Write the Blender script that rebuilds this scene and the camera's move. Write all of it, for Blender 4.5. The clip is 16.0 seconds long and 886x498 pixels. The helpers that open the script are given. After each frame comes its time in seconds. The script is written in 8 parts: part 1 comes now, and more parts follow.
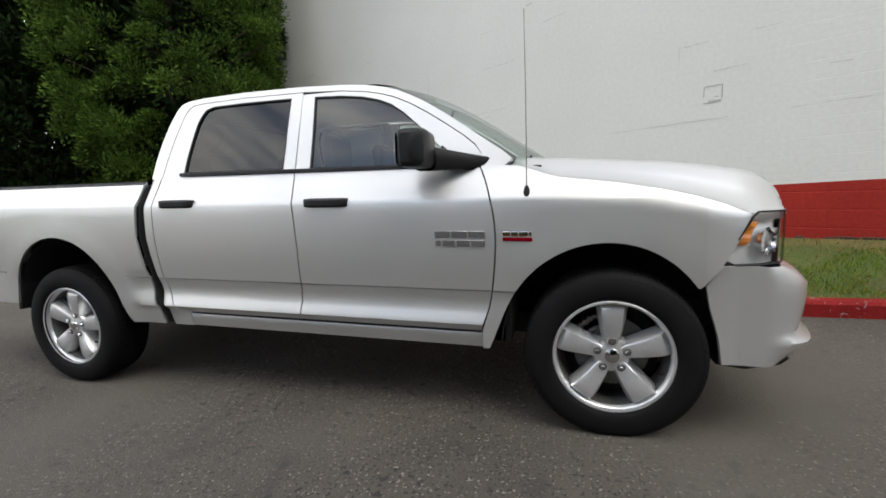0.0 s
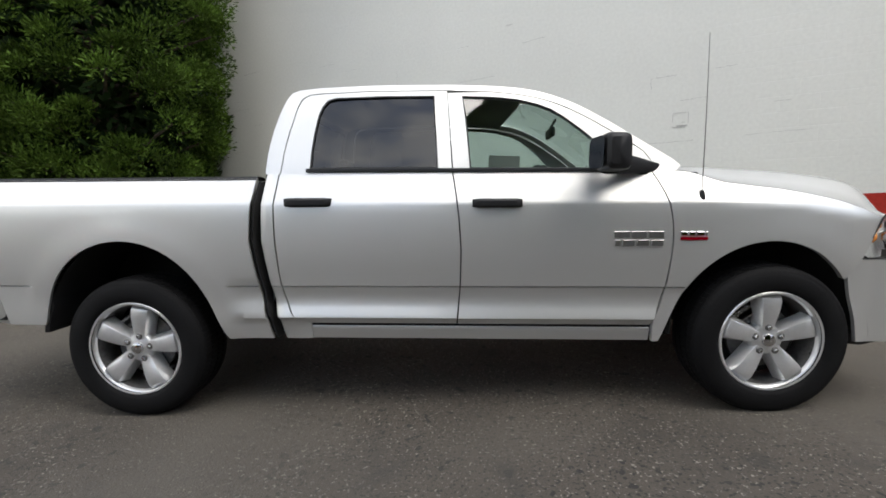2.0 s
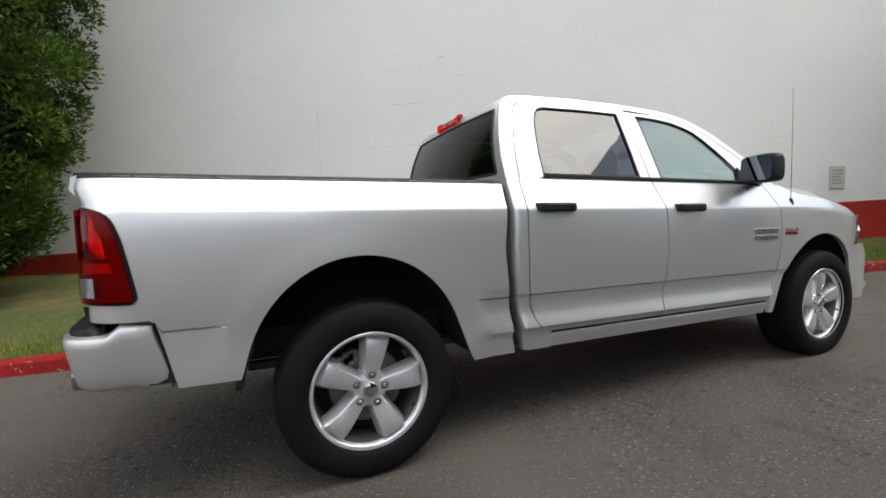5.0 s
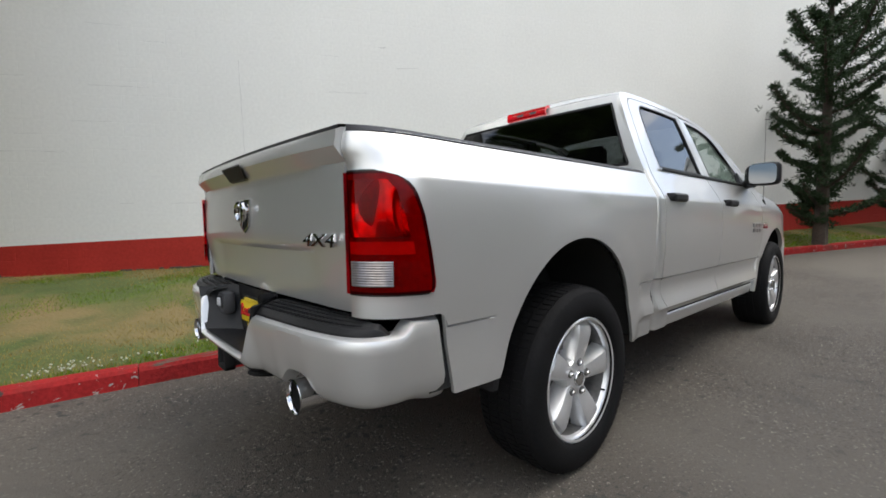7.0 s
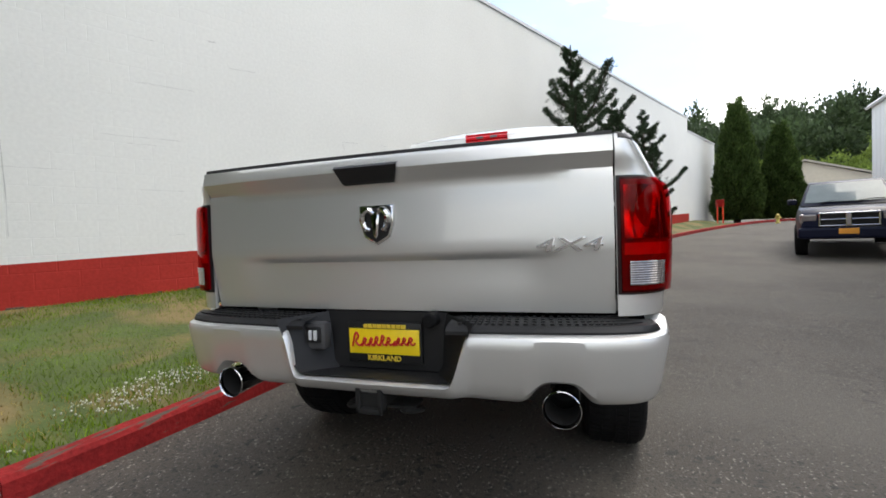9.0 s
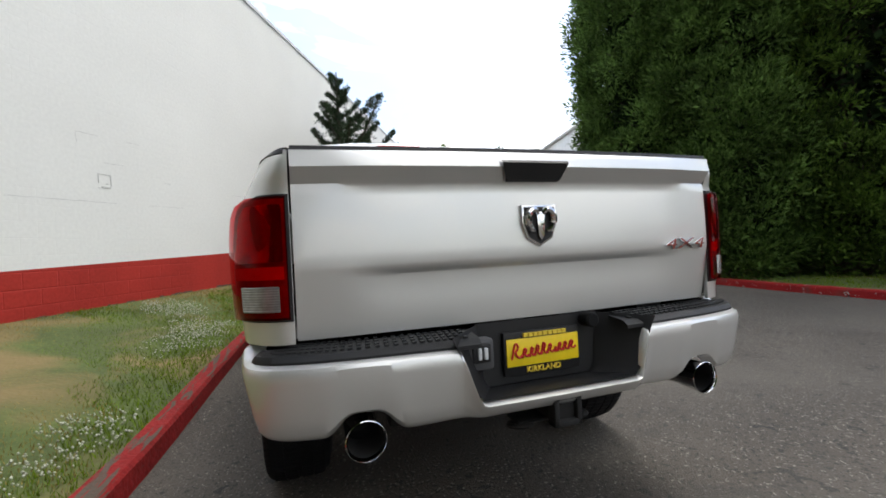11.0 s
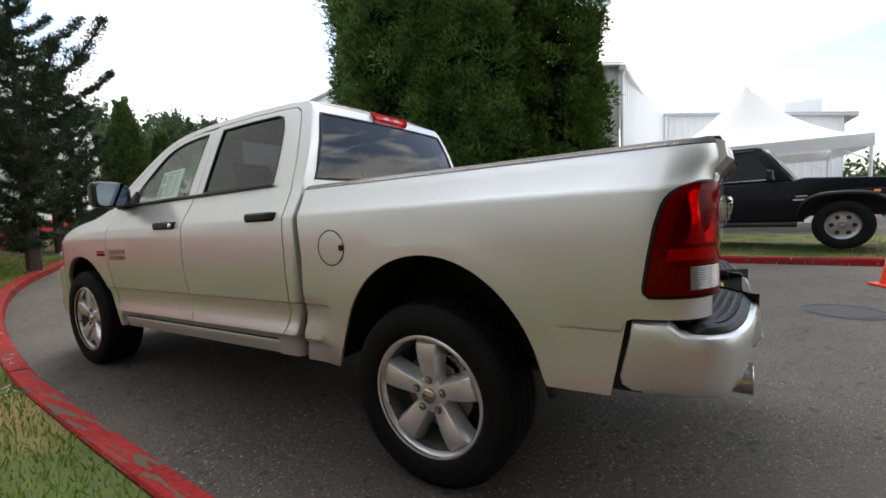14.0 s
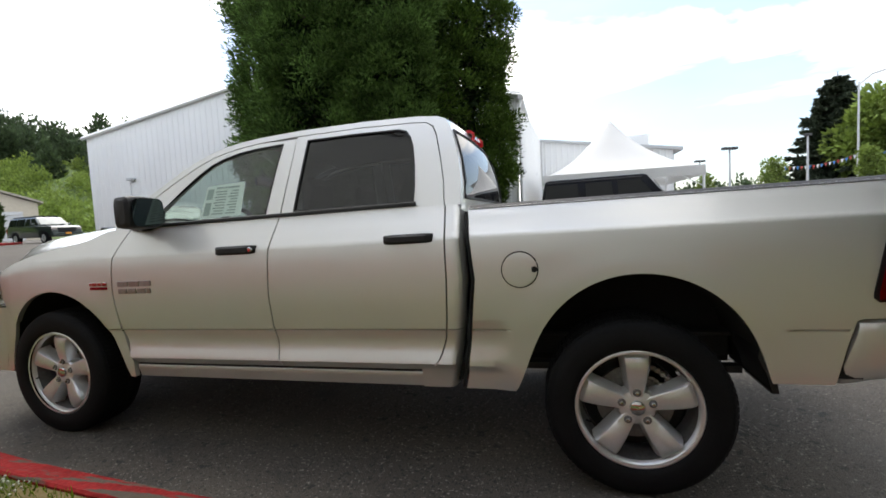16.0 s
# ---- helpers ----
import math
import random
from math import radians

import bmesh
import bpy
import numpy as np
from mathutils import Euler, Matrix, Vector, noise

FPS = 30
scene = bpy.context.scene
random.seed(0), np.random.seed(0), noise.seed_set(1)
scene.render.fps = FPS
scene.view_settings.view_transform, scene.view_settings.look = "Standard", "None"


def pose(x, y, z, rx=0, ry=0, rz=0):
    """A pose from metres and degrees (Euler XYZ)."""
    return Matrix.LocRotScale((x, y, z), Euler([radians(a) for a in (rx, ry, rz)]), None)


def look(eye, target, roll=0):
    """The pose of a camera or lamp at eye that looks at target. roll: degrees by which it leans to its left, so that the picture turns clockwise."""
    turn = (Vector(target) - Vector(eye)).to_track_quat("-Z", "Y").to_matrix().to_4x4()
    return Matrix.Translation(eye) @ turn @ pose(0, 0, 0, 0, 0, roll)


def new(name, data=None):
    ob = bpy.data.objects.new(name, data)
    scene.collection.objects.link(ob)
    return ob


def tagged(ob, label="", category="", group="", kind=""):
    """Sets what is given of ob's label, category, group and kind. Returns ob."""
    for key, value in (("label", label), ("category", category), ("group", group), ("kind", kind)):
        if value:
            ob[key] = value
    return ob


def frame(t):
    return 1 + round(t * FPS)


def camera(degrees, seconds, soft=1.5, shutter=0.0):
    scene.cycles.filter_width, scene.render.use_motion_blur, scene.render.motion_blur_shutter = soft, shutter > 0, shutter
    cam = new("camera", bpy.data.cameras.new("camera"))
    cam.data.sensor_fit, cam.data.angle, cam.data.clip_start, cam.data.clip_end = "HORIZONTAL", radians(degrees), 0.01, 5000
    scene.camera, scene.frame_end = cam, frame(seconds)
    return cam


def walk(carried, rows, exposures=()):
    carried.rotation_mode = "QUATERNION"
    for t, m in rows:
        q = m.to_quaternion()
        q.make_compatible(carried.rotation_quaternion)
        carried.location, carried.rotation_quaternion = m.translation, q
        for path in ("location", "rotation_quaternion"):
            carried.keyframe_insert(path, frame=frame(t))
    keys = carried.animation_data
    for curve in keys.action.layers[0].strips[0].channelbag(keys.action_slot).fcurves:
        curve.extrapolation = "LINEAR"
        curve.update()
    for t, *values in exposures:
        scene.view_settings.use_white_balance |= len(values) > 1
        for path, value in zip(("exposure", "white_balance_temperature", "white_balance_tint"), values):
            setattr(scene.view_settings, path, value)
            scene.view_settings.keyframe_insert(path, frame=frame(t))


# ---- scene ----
cam = camera(91.2, 16.0, soft=1.7)
PATH = [
    (0.0, 3.378, -3.041, 1.224, 16.19, -7.84, 2.38),
    (0.5, 3.013, -3.133, 1.230, 11.37, -7.18, 3.87),
    (1.0, 2.675, -3.201, 1.224, 8.20, -6.82, 2.34),
    (1.5, 2.294, -3.280, 1.227, 5.39, -7.14, 2.12),
    (2.0, 1.912, -3.291, 1.211, 2.56, -6.71, 1.18),
    (2.5, 1.521, -3.278, 1.216, 0.47, -5.56, 1.50),
    (3.0, 1.113, -3.298, 1.223, -4.79, -6.73, 0.98),
    (5.5, -0.778, -2.694, 1.112, -27.40, -3.39, 1.98),
    (6.0, -1.099, -2.484, 1.086, -32.31, -4.67, 1.14),
    (6.5, -1.389, -2.213, 1.106, -35.96, -4.71, 0.99),
    (7.0, -1.714, -1.938, 1.096, -41.91, -3.87, 1.09),
    (7.5, -1.974, -1.638, 1.058, -47.58, -4.58, 1.22),
    (8.0, -2.194, -1.336, 1.074, -54.29, -2.84, 0.08),
    (8.5, -2.409, -1.058, 1.082, -64.00, -1.95, 0.78),
    (9.0, -2.500, -0.691, 1.080, -72.17, -1.78, 2.14),
    (11.5, -2.275, 1.080, 1.066, -115.73, -1.74, 1.71),
    (12.0, -2.108, 1.371, 1.069, -122.00, -3.97, 0.56),
    (12.5, -1.906, 1.697, 1.091, -130.72, -4.13, 1.80),
    (13.0, -1.674, 1.958, 1.107, -135.85, -5.36, 1.11),
    (13.5, -1.364, 2.196, 1.156, -141.98, -5.66, 2.08),
    (14.0, -1.065, 2.438, 1.184, -148.05, -4.93, 2.78),
    (14.5, -0.761, 2.625, 1.211, -151.68, -5.65, 1.26),
    (15.0, -0.406, 2.765, 1.254, -156.82, -6.44, 2.19),
    (15.5, -0.043, 2.914, 1.273, -162.31, -5.96, 3.13),
    (16.0, 0.328, 3.016, 1.285, -165.29, -3.75, 2.98),
]
walk(cam, [(t, pose(x, y, z, 90 + pitch, roll, yaw)) for t, x, y, z, yaw, pitch, roll in PATH],
     exposures=[(0.0, 1.34), (3.0, 1.36), (5.5, 1.42), (9.0, 1.60), (12.5, 1.57), (16.0, 1.56)])

# ---- light: a bright, mostly clouded sky ----
SUN_ELEV, SUN_YAW = radians(56), radians(138)
world = bpy.data.worlds.new("sky")
world.use_nodes = True
scene.world = world
wn, wl = world.node_tree.nodes, world.node_tree.links
bg = wn["Background"]
sky = wn.new("ShaderNodeTexSky")
sky.sky_type, sky.sun_disc = 'NISHITA', False
sky.sun_elevation, sky.sun_rotation = SUN_ELEV, SUN_YAW
tc = wn.new("ShaderNodeTexCoord")
flat = wn.new("ShaderNodeMapping")
flat.inputs["Scale"].default_value = (1.0, 1.0, 2.6)
wl.new(tc.outputs["Generated"], flat.inputs["Vector"])
cn = wn.new("ShaderNodeTexNoise")
cn.inputs["Scale"].default_value, cn.inputs["Detail"].default_value, cn.inputs["Roughness"].default_value = 1.9, 6.0, 0.55
cn.inputs["Distortion"].default_value = 0.4
wl.new(flat.outputs["Vector"], cn.inputs["Vector"])
cr = wn.new("ShaderNodeValToRGB")
cr.color_ramp.elements[0].position, cr.color_ramp.elements[1].position = 0.47, 0.60
cr.color_ramp.elements[0].color = (0.11, 0.11, 0.11, 1)
wl.new(cn.outputs["Fac"], cr.inputs["Fac"])
shade = wn.new("ShaderNodeTexNoise")
shade.inputs["Scale"].default_value, shade.inputs["Detail"].default_value = 3.4, 5.0
wl.new(flat.outputs["Vector"], shade.inputs["Vector"])
cloud = wn.new("ShaderNodeValToRGB")
cloud.color_ramp.elements[0].position, cloud.color_ramp.elements[1].position = 0.3, 0.6
cloud.color_ramp.elements[0].color, cloud.color_ramp.elements[1].color = (7.8, 7.7, 7.55, 1), (11.1, 10.85, 10.3, 1)
wl.new(shade.outputs["Fac"], cloud.inputs["Fac"])
mixs = wn.new("ShaderNodeMix")
mixs.data_type = 'RGBA'
wl.new(cr.outputs["Color"], mixs.inputs["Factor"])
wl.new(sky.outputs["Color"], mixs.inputs["A"])
wl.new(cloud.outputs["Color"], mixs.inputs["B"])
# an overcast sky is brighter overhead than at its rim
sep_z, lift = wn.new("ShaderNodeSeparateXYZ"), wn.new("ShaderNodeMapRange")
wl.new(tc.outputs["Generated"], sep_z.inputs[0])
lift.inputs["From Min"].default_value, lift.inputs["From Max"].default_value = 0.1, 1.0
lift.inputs["To Min"].default_value, lift.inputs["To Max"].default_value = 0.90, 1.38
wl.new(sep_z.outputs["Z"], lift.inputs["Value"])
overhead = wn.new("ShaderNodeVectorMath")
overhead.operation = 'SCALE'
wl.new(mixs.outputs["Result"], overhead.inputs[0])
wl.new(lift.outputs["Result"], overhead.inputs["Scale"])
wl.new(overhead.outputs["Vector"], bg.inputs["Color"])
bg.inputs["Strength"].default_value = 0.085
sun = new("sun", bpy.data.lights.new("sun", 'SUN'))
sun.data.energy, sun.data.angle, sun.data.color = 1.1, radians(45), (1.0, 0.95, 0.86)
sun.matrix_world = look((0, 0, 0), (-math.sin(SUN_YAW) * math.cos(SUN_ELEV), -math.cos(SUN_YAW) * math.cos(SUN_ELEV), -math.sin(SUN_ELEV)))

# ---- materials ----
def mat(name, base, rough=0.6, metal=0.0, var=0.12, scale=4.0, bump=0.0, bscale=60.0, coat=0.0, spec=0.5, island=0.0, thing=0.0, translucent=0.0):
    """A surface with colour varied at two scales and a fine relief."""
    m = bpy.data.materials.new(name)
    m.use_nodes = True
    n, l = m.node_tree.nodes, m.node_tree.links
    b = n["Principled BSDF"]
    co = n.new("ShaderNodeTexCoord")
    big, fine = n.new("ShaderNodeTexNoise"), n.new("ShaderNodeTexNoise")
    big.inputs["Scale"].default_value, big.inputs["Detail"].default_value = scale, 5.0
    fine.inputs["Scale"].default_value, fine.inputs["Detail"].default_value = bscale, 3.0
    l.new(co.outputs["Object"], big.inputs["Vector"])
    l.new(co.outputs["Object"], fine.inputs["Vector"])
    add = n.new("ShaderNodeMath")
    add.operation = 'ADD'
    l.new(big.outputs["Fac"], add.inputs[0])
    l.new(fine.outputs["Fac"], add.inputs[1])
    tone = n.new("ShaderNodeMapRange")
    tone.inputs["From Min"].default_value, tone.inputs["From Max"].default_value = 0.7, 1.3
    tone.inputs["To Min"].default_value, tone.inputs["To Max"].default_value = 1 - var, 1 + var
    l.new(add.outputs[0], tone.inputs["Value"])
    last = tone.outputs["Result"]
    for amount, kind, socket in ((island, "ShaderNodeNewGeometry", "Random Per Island"), (thing, "ShaderNodeObjectInfo", "Random")):
        if amount:
            info, rng, mul = n.new(kind), n.new("ShaderNodeMapRange"), n.new("ShaderNodeMath")
            rng.inputs["To Min"].default_value, rng.inputs["To Max"].default_value = 1 - amount, 1 + amount
            mul.operation = 'MULTIPLY'
            l.new(info.outputs[socket], rng.inputs["Value"])
            l.new(rng.outputs["Result"], mul.inputs[0])
            l.new(last, mul.inputs[1])
            last = mul.outputs[0]
    col = n.new("ShaderNodeVectorMath")
    col.operation = 'SCALE'
    col.inputs[0].default_value = base[:3]
    l.new(last, col.inputs["Scale"])
    l.new(col.outputs["Vector"], b.inputs["Base Color"])
    b.inputs["Roughness"].default_value, b.inputs["Metallic"].default_value = rough, metal
    b.inputs["Specular IOR Level"].default_value = spec
    b.inputs["Coat Weight"].default_value, b.inputs["Coat Roughness"].default_value = coat, 0.06
    if bump:
        bp = n.new("ShaderNodeBump")
        bp.inputs["Strength"].default_value, bp.inputs["Distance"].default_value = bump, 0.01
        l.new(fine.outputs["Fac"], bp.inputs["Height"])
        l.new(bp.outputs["Normal"], b.inputs["Normal"])
    if translucent:
        tr, mx = n.new("ShaderNodeBsdfTranslucent"), n.new("ShaderNodeMixShader")
        l.new(col.outputs["Vector"], tr.inputs["Color"])
        mx.inputs["Fac"].default_value = translucent
        l.new(b.outputs[0], mx.inputs[1])
        l.new(tr.outputs[0], mx.inputs[2])
        l.new(mx.outputs[0], n["Material Output"].inputs["Surface"])
    return m


def blend(m, other, scale, low, high, detail=6.0, dist=0.6, rough=None):
    """Lets a second colour show through the first in patches with an edge of their own (chips, stains)."""
    n, l = m.node_tree.nodes, m.node_tree.links
    b = n["Principled BSDF"]
    src = b.inputs["Base Color"].links[0].from_socket
    co, no, rp, mx = n.new("ShaderNodeTexCoord"), n.new("ShaderNodeTexNoise"), n.new("ShaderNodeMapRange"), n.new("ShaderNodeMix")
    mx.data_type = 'RGBA'
    no.inputs["Scale"].default_value, no.inputs["Detail"].default_value, no.inputs["Distortion"].default_value = scale, detail, dist
    rp.inputs["From Min"].default_value, rp.inputs["From Max"].default_value = low, high
    l.new(co.outputs["Object"], no.inputs["Vector"])
    l.new(no.outputs["Fac"], rp.inputs["Value"])
    l.new(rp.outputs["Result"], mx.inputs["Factor"])
    l.new(src, mx.inputs["A"])
    mx.inputs["B"].default_value = (*other, 1)
    l.new(mx.outputs["Result"], b.inputs["Base Color"])
    return m


def blocks(m, width, height, joint, strength, mapping=None):
    """Adds the shallow relief of painted block courses to a wall's surface (x along the wall, z up)."""
    n, l = m.node_tree.nodes, m.node_tree.links
    co, mp, br, bp = n.new("ShaderNodeTexCoord"), n.new("ShaderNodeMapping"), n.new("ShaderNodeTexBrick"), n.new("ShaderNodeBump")
    mp.inputs["Rotation"].default_value = (radians(90), 0, 0)
    br.inputs["Scale"].default_value = 1.0
    br.inputs["Brick Width"].default_value, br.inputs["Row Height"].default_value, br.inputs["Mortar Size"].default_value = width, height, joint
    br.inputs["Mortar Smooth"].default_value = 0.6
    l.new(co.outputs["Object"], mp.inputs["Vector"])
    l.new(mp.outputs["Vector"], br.inputs["Vector"])
    fade, rp, mul = n.new("ShaderNodeTexNoise"), n.new("ShaderNodeMapRange"), n.new("ShaderNodeMath")
    fade.inputs["Scale"].default_value, fade.inputs["Detail"].default_value = 0.55, 4.0
    rp.inputs["From Min"].default_value, rp.inputs["From Max"].default_value = 0.42, 0.62
    mul.operation = 'MULTIPLY'
    l.new(co.outputs["Object"], fade.inputs["Vector"])
    l.new(fade.outputs["Fac"], rp.inputs["Value"])
    l.new(rp.outputs["Result"], mul.inputs[0])
    l.new(br.outputs["Fac"], mul.inputs[1])
    bp.invert = True
    bp.inputs["Strength"].default_value, bp.inputs["Distance"].default_value = strength, 0.006
    l.new(mul.outputs[0], bp.inputs["Height"])
    b = n["Principled BSDF"]
    if b.inputs["Normal"].links:
        l.new(b.inputs["Normal"].links[0].from_socket, bp.inputs["Normal"])
    l.new(bp.outputs["Normal"], b.inputs["Normal"])
    return m


def glass(name, tint, rough=0.0, gloss=0.075):
    """Window glass: clear or tinted, glossy by its index."""
    m = bpy.data.materials.new(name)
    m.use_nodes = True
    n, l = m.node_tree.nodes, m.node_tree.links
    n.remove(n["Principled BSDF"])
    tr, gl, mx, fr = n.new("ShaderNodeBsdfTransparent"), n.new("ShaderNodeBsdfGlossy"), n.new("ShaderNodeMixShader"), n.new("ShaderNodeLayerWeight")
    tr.inputs["Color"].default_value = (*tint, 1)
    gl.inputs["Roughness"].default_value = rough
    fr.inputs["Blend"].default_value = 0.5
    pw, rg = n.new("ShaderNodeMath"), n.new("ShaderNodeMapRange")
    pw.operation = 'POWER'
    pw.inputs[1].default_value = 4.5
    rg.inputs["To Min"].default_value, rg.inputs["To Max"].default_value = gloss, 0.95
    l.new(fr.outputs["Facing"], pw.inputs[0])
    l.new(pw.outputs[0], rg.inputs["Value"])
    l.new(rg.outputs["Result"], mx.inputs["Fac"])
    l.new(tr.outputs[0], mx.inputs[1])
    l.new(gl.outputs[0], mx.inputs[2])
    l.new(mx.outputs[0], n["Material Output"].inputs["Surface"])
    return m


ASPHALT = mat("asphalt", (0.071, 0.061, 0.049), 0.85, var=0.30, scale=1.1, bump=1.0, bscale=120)
blend(ASPHALT, (0.25, 0.225, 0.19), 62, 0.62, 0.665, 3.5, 0.2)
blend(ASPHALT, (0.026, 0.024, 0.022), 60, 0.58, 0.64, 2.0, 0.0)
blend(ASPHALT, (0.028, 0.026, 0.024), 14.0, 0.645, 0.67, 3.0, 0.3)
blend(ASPHALT, (0.040, 0.037, 0.033), 2.6, 0.60, 0.78, 7.0, 0.5)
blend(ASPHALT, (0.105, 0.094, 0.078), 0.35, 0.48, 0.75, 5.0, 0.5)
KERB_RED = mat("kerb_red_paint", (0.225, 0.014, 0.014), 0.75, var=0.25, scale=3, bump=0.5, bscale=45, thing=0.12, spec=0.12)
blend(KERB_RED, (0.15, 0.03, 0.025), 2.2, 0.52, 0.70, 8.0, 0.6)
blend(KERB_RED, (0.26, 0.24, 0.22), 17.0, 0.645, 0.662, 10.0, 0.9)
blend(KERB_RED, (0.04, 0.035, 0.03), 5.0, 0.665, 0.69, 9.0, 0.8)
KERB_WORN = mat("worn_kerb", (0.200, 0.014, 0.014), 0.8, var=0.3, scale=4, bump=0.7, bscale=40, spec=0.12)
n, l = KERB_WORN.node_tree.nodes, KERB_WORN.node_tree.links
src = n["Principled BSDF"].inputs["Base Color"].links[0].from_socket
geo, sep, wear, add, step, mix = (n.new(k) for k in ("ShaderNodeNewGeometry", "ShaderNodeSeparateXYZ", "ShaderNodeTexNoise", "ShaderNodeMath", "ShaderNodeMapRange", "ShaderNodeMix"))
mix.data_type, add.operation = 'RGBA', 'MULTIPLY_ADD'
wear.inputs["Scale"].default_value, wear.inputs["Detail"].default_value = 9.0, 12.0
add.inputs[1].default_value = 0.125
step.inputs["From Min"].default_value, step.inputs["From Max"].default_value = 0.645, 0.70
mix.inputs["B"].default_value = (0.080, 0.064, 0.050, 1)
l.new(geo.outputs["Normal"], sep.inputs[0])
l.new(sep.outputs["Z"], add.inputs[0])
l.new(wear.outputs["Fac"], add.inputs[2])
l.new(add.outputs[0], step.inputs["Value"])
l.new(step.outputs["Result"], mix.inputs["Factor"])
l.new(src, mix.inputs["A"])
l.new(mix.outputs["Result"], n["Principled BSDF"].inputs["Base Color"])
GRASS = mat("lawn", (0.050, 0.072, 0.012), 0.95, var=0.35, scale=1.5, bump=0.9, bscale=30)
blend(GRASS, (0.145, 0.108, 0.040), 0.9, 0.46, 0.62, 8.0, 0.5)
BLADE = mat("grass_blade", (0.122, 0.188, 0.014), 0.8, var=0.2, scale=1.5, island=0.45, translucent=0.3, spec=0.08)
BLADE_DRY = mat("dry_grass_blade", (0.260, 0.200, 0.064), 0.8, var=0.2, scale=1.5, island=0.35, translucent=0.2, spec=0.08)
CLOVER = mat("clover_flower", (0.40, 0.41, 0.33), 0.8, var=0.1, island=0.15)
WALL_WHITE = blocks(mat("white_wall_paint", (0.72, 0.725, 0.70), 0.75, var=0.05, scale=0.5, bump=0.10, bscale=22), 0.42, 0.205, 0.006, 0.28)
WALL_RED = blocks(mat("red_wall_paint", (0.35, 0.030, 0.022), 0.7, var=0.16, scale=1.2, bump=0.22, bscale=26, spec=0.15), 0.42, 0.205, 0.010, 0.6)
METAL_WHITE = mat("white_sheet_metal", (0.84, 0.85, 0.85), 0.45, var=0.03, scale=0.6)
TRIM_GREY = mat("grey_metal_trim", (0.55, 0.56, 0.57), 0.45, var=0.06)
BARK = mat("bark", (0.06, 0.045, 0.035), 0.95, var=0.3, scale=6, bump=0.8, bscale=30)
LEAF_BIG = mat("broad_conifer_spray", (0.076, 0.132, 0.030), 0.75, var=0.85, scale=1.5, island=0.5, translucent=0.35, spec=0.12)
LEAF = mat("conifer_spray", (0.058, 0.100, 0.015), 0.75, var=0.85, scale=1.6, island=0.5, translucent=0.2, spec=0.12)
# conifer leaf with the shade of crown cores and shadowed trees in its colour
LEAF_SHADE = mat("shaded_conifer_spray", (0.012, 0.025, 0.007), 0.8, var=0.25, scale=0.8, island=0.45, translucent=0.1, spec=0.1)
CYPRESS = mat("cypress_spray", (0.058, 0.092, 0.024), 0.75, var=0.3, scale=0.5, island=0.45, translucent=0.15, spec=0.12)
PINE = mat("pine_needles", (0.026, 0.048, 0.020), 0.75, var=0.25, scale=1, island=0.4, translucent=0.12, spec=0.25)
WOODS = mat("far_woods", (0.050, 0.080, 0.030), 0.8, var=0.4, scale=0.08, island=0.4, translucent=0.15)
WOODS_LIGHT = mat("far_shrubs", (0.19, 0.26, 0.050), 0.8, var=0.3, scale=0.1, island=0.3, translucent=0.2)
FIR = mat("fir_needles", (0.042, 0.056, 0.034), 0.8, var=0.3, scale=0.4, island=0.4, translucent=0.12, spec=0.12)
HILL = mat("hill_soil", (0.075, 0.12, 0.024), 0.95, var=0.4, scale=0.05, bump=0.5, bscale=0.6)
ORANGE = mat("orange_plastic", (0.75, 0.055, 0.013), 0.4, var=0.08, scale=5)
REFLECT = mat("grey_reflective_band", (0.45, 0.45, 0.44), 0.35, metal=0.2, var=0.1)
RUBBER = mat("black_rubber", (0.007, 0.007, 0.0075), 0.72, var=0.3, scale=6, bump=0.12, bscale=120, spec=0.14)
CANVAS = mat("white_tent_fabric", (0.70, 0.70, 0.69), 0.6, var=0.03, scale=0.8, translucent=0.2)
SIGN_BOARD = mat("faded_sign_board", (0.52, 0.50, 0.46), 0.6, var=0.12, scale=9)
INK_GREY = mat("grey_print", (0.33, 0.30, 0.29), 0.7, var=0.1)
BEIGE = mat("beige_siding", (0.52, 0.47, 0.38), 0.7, var=0.08)
def paint(name, base, metal, rough):
    """Metallic car paint: fine flake under a clear coat."""
    m = mat(name, base, rough, metal, var=0.025, scale=1.2, bscale=900, coat=1.0)
    b = m.node_tree.nodes["Principled BSDF"]
    b.inputs["Coat Roughness"].default_value = 0.008
    b.inputs["Coat IOR"].default_value = 1.5
    b.inputs["Specular IOR Level"].default_value = 0.5 if metal > 0.5 else 0.1
    return m


SILVER = paint("silver_metallic_paint", (0.68, 0.68, 0.665), 0.72, 0.42)
BLACK_PAINT = paint("black_car_paint", (0.010, 0.010, 0.012), 0.0, 0.3)
NAVY_PAINT = paint("dark_blue_car_paint", (0.008, 0.010, 0.025), 0.0, 0.3)
GREEN_PAINT = paint("dark_green_car_paint", (0.03, 0.045, 0.04), 0.3, 0.35)
RED_PAINT = paint("red_car_paint", (0.30, 0.02, 0.015), 0.2, 0.3)
for dark in (BLACK_PAINT, NAVY_PAINT):
    dark.node_tree.nodes["Principled BSDF"].inputs["Coat Weight"].default_value = 0.10
PLASTIC = mat("black_grained_plastic", (0.013, 0.013, 0.014), 0.50, var=0.15, scale=8, bump=0.10, bscale=420, spec=0.32)
PLASTIC_GREY = mat("dark_grey_plastic", (0.05, 0.05, 0.053), 0.55, var=0.15, scale=8, bump=0.1, bscale=400)
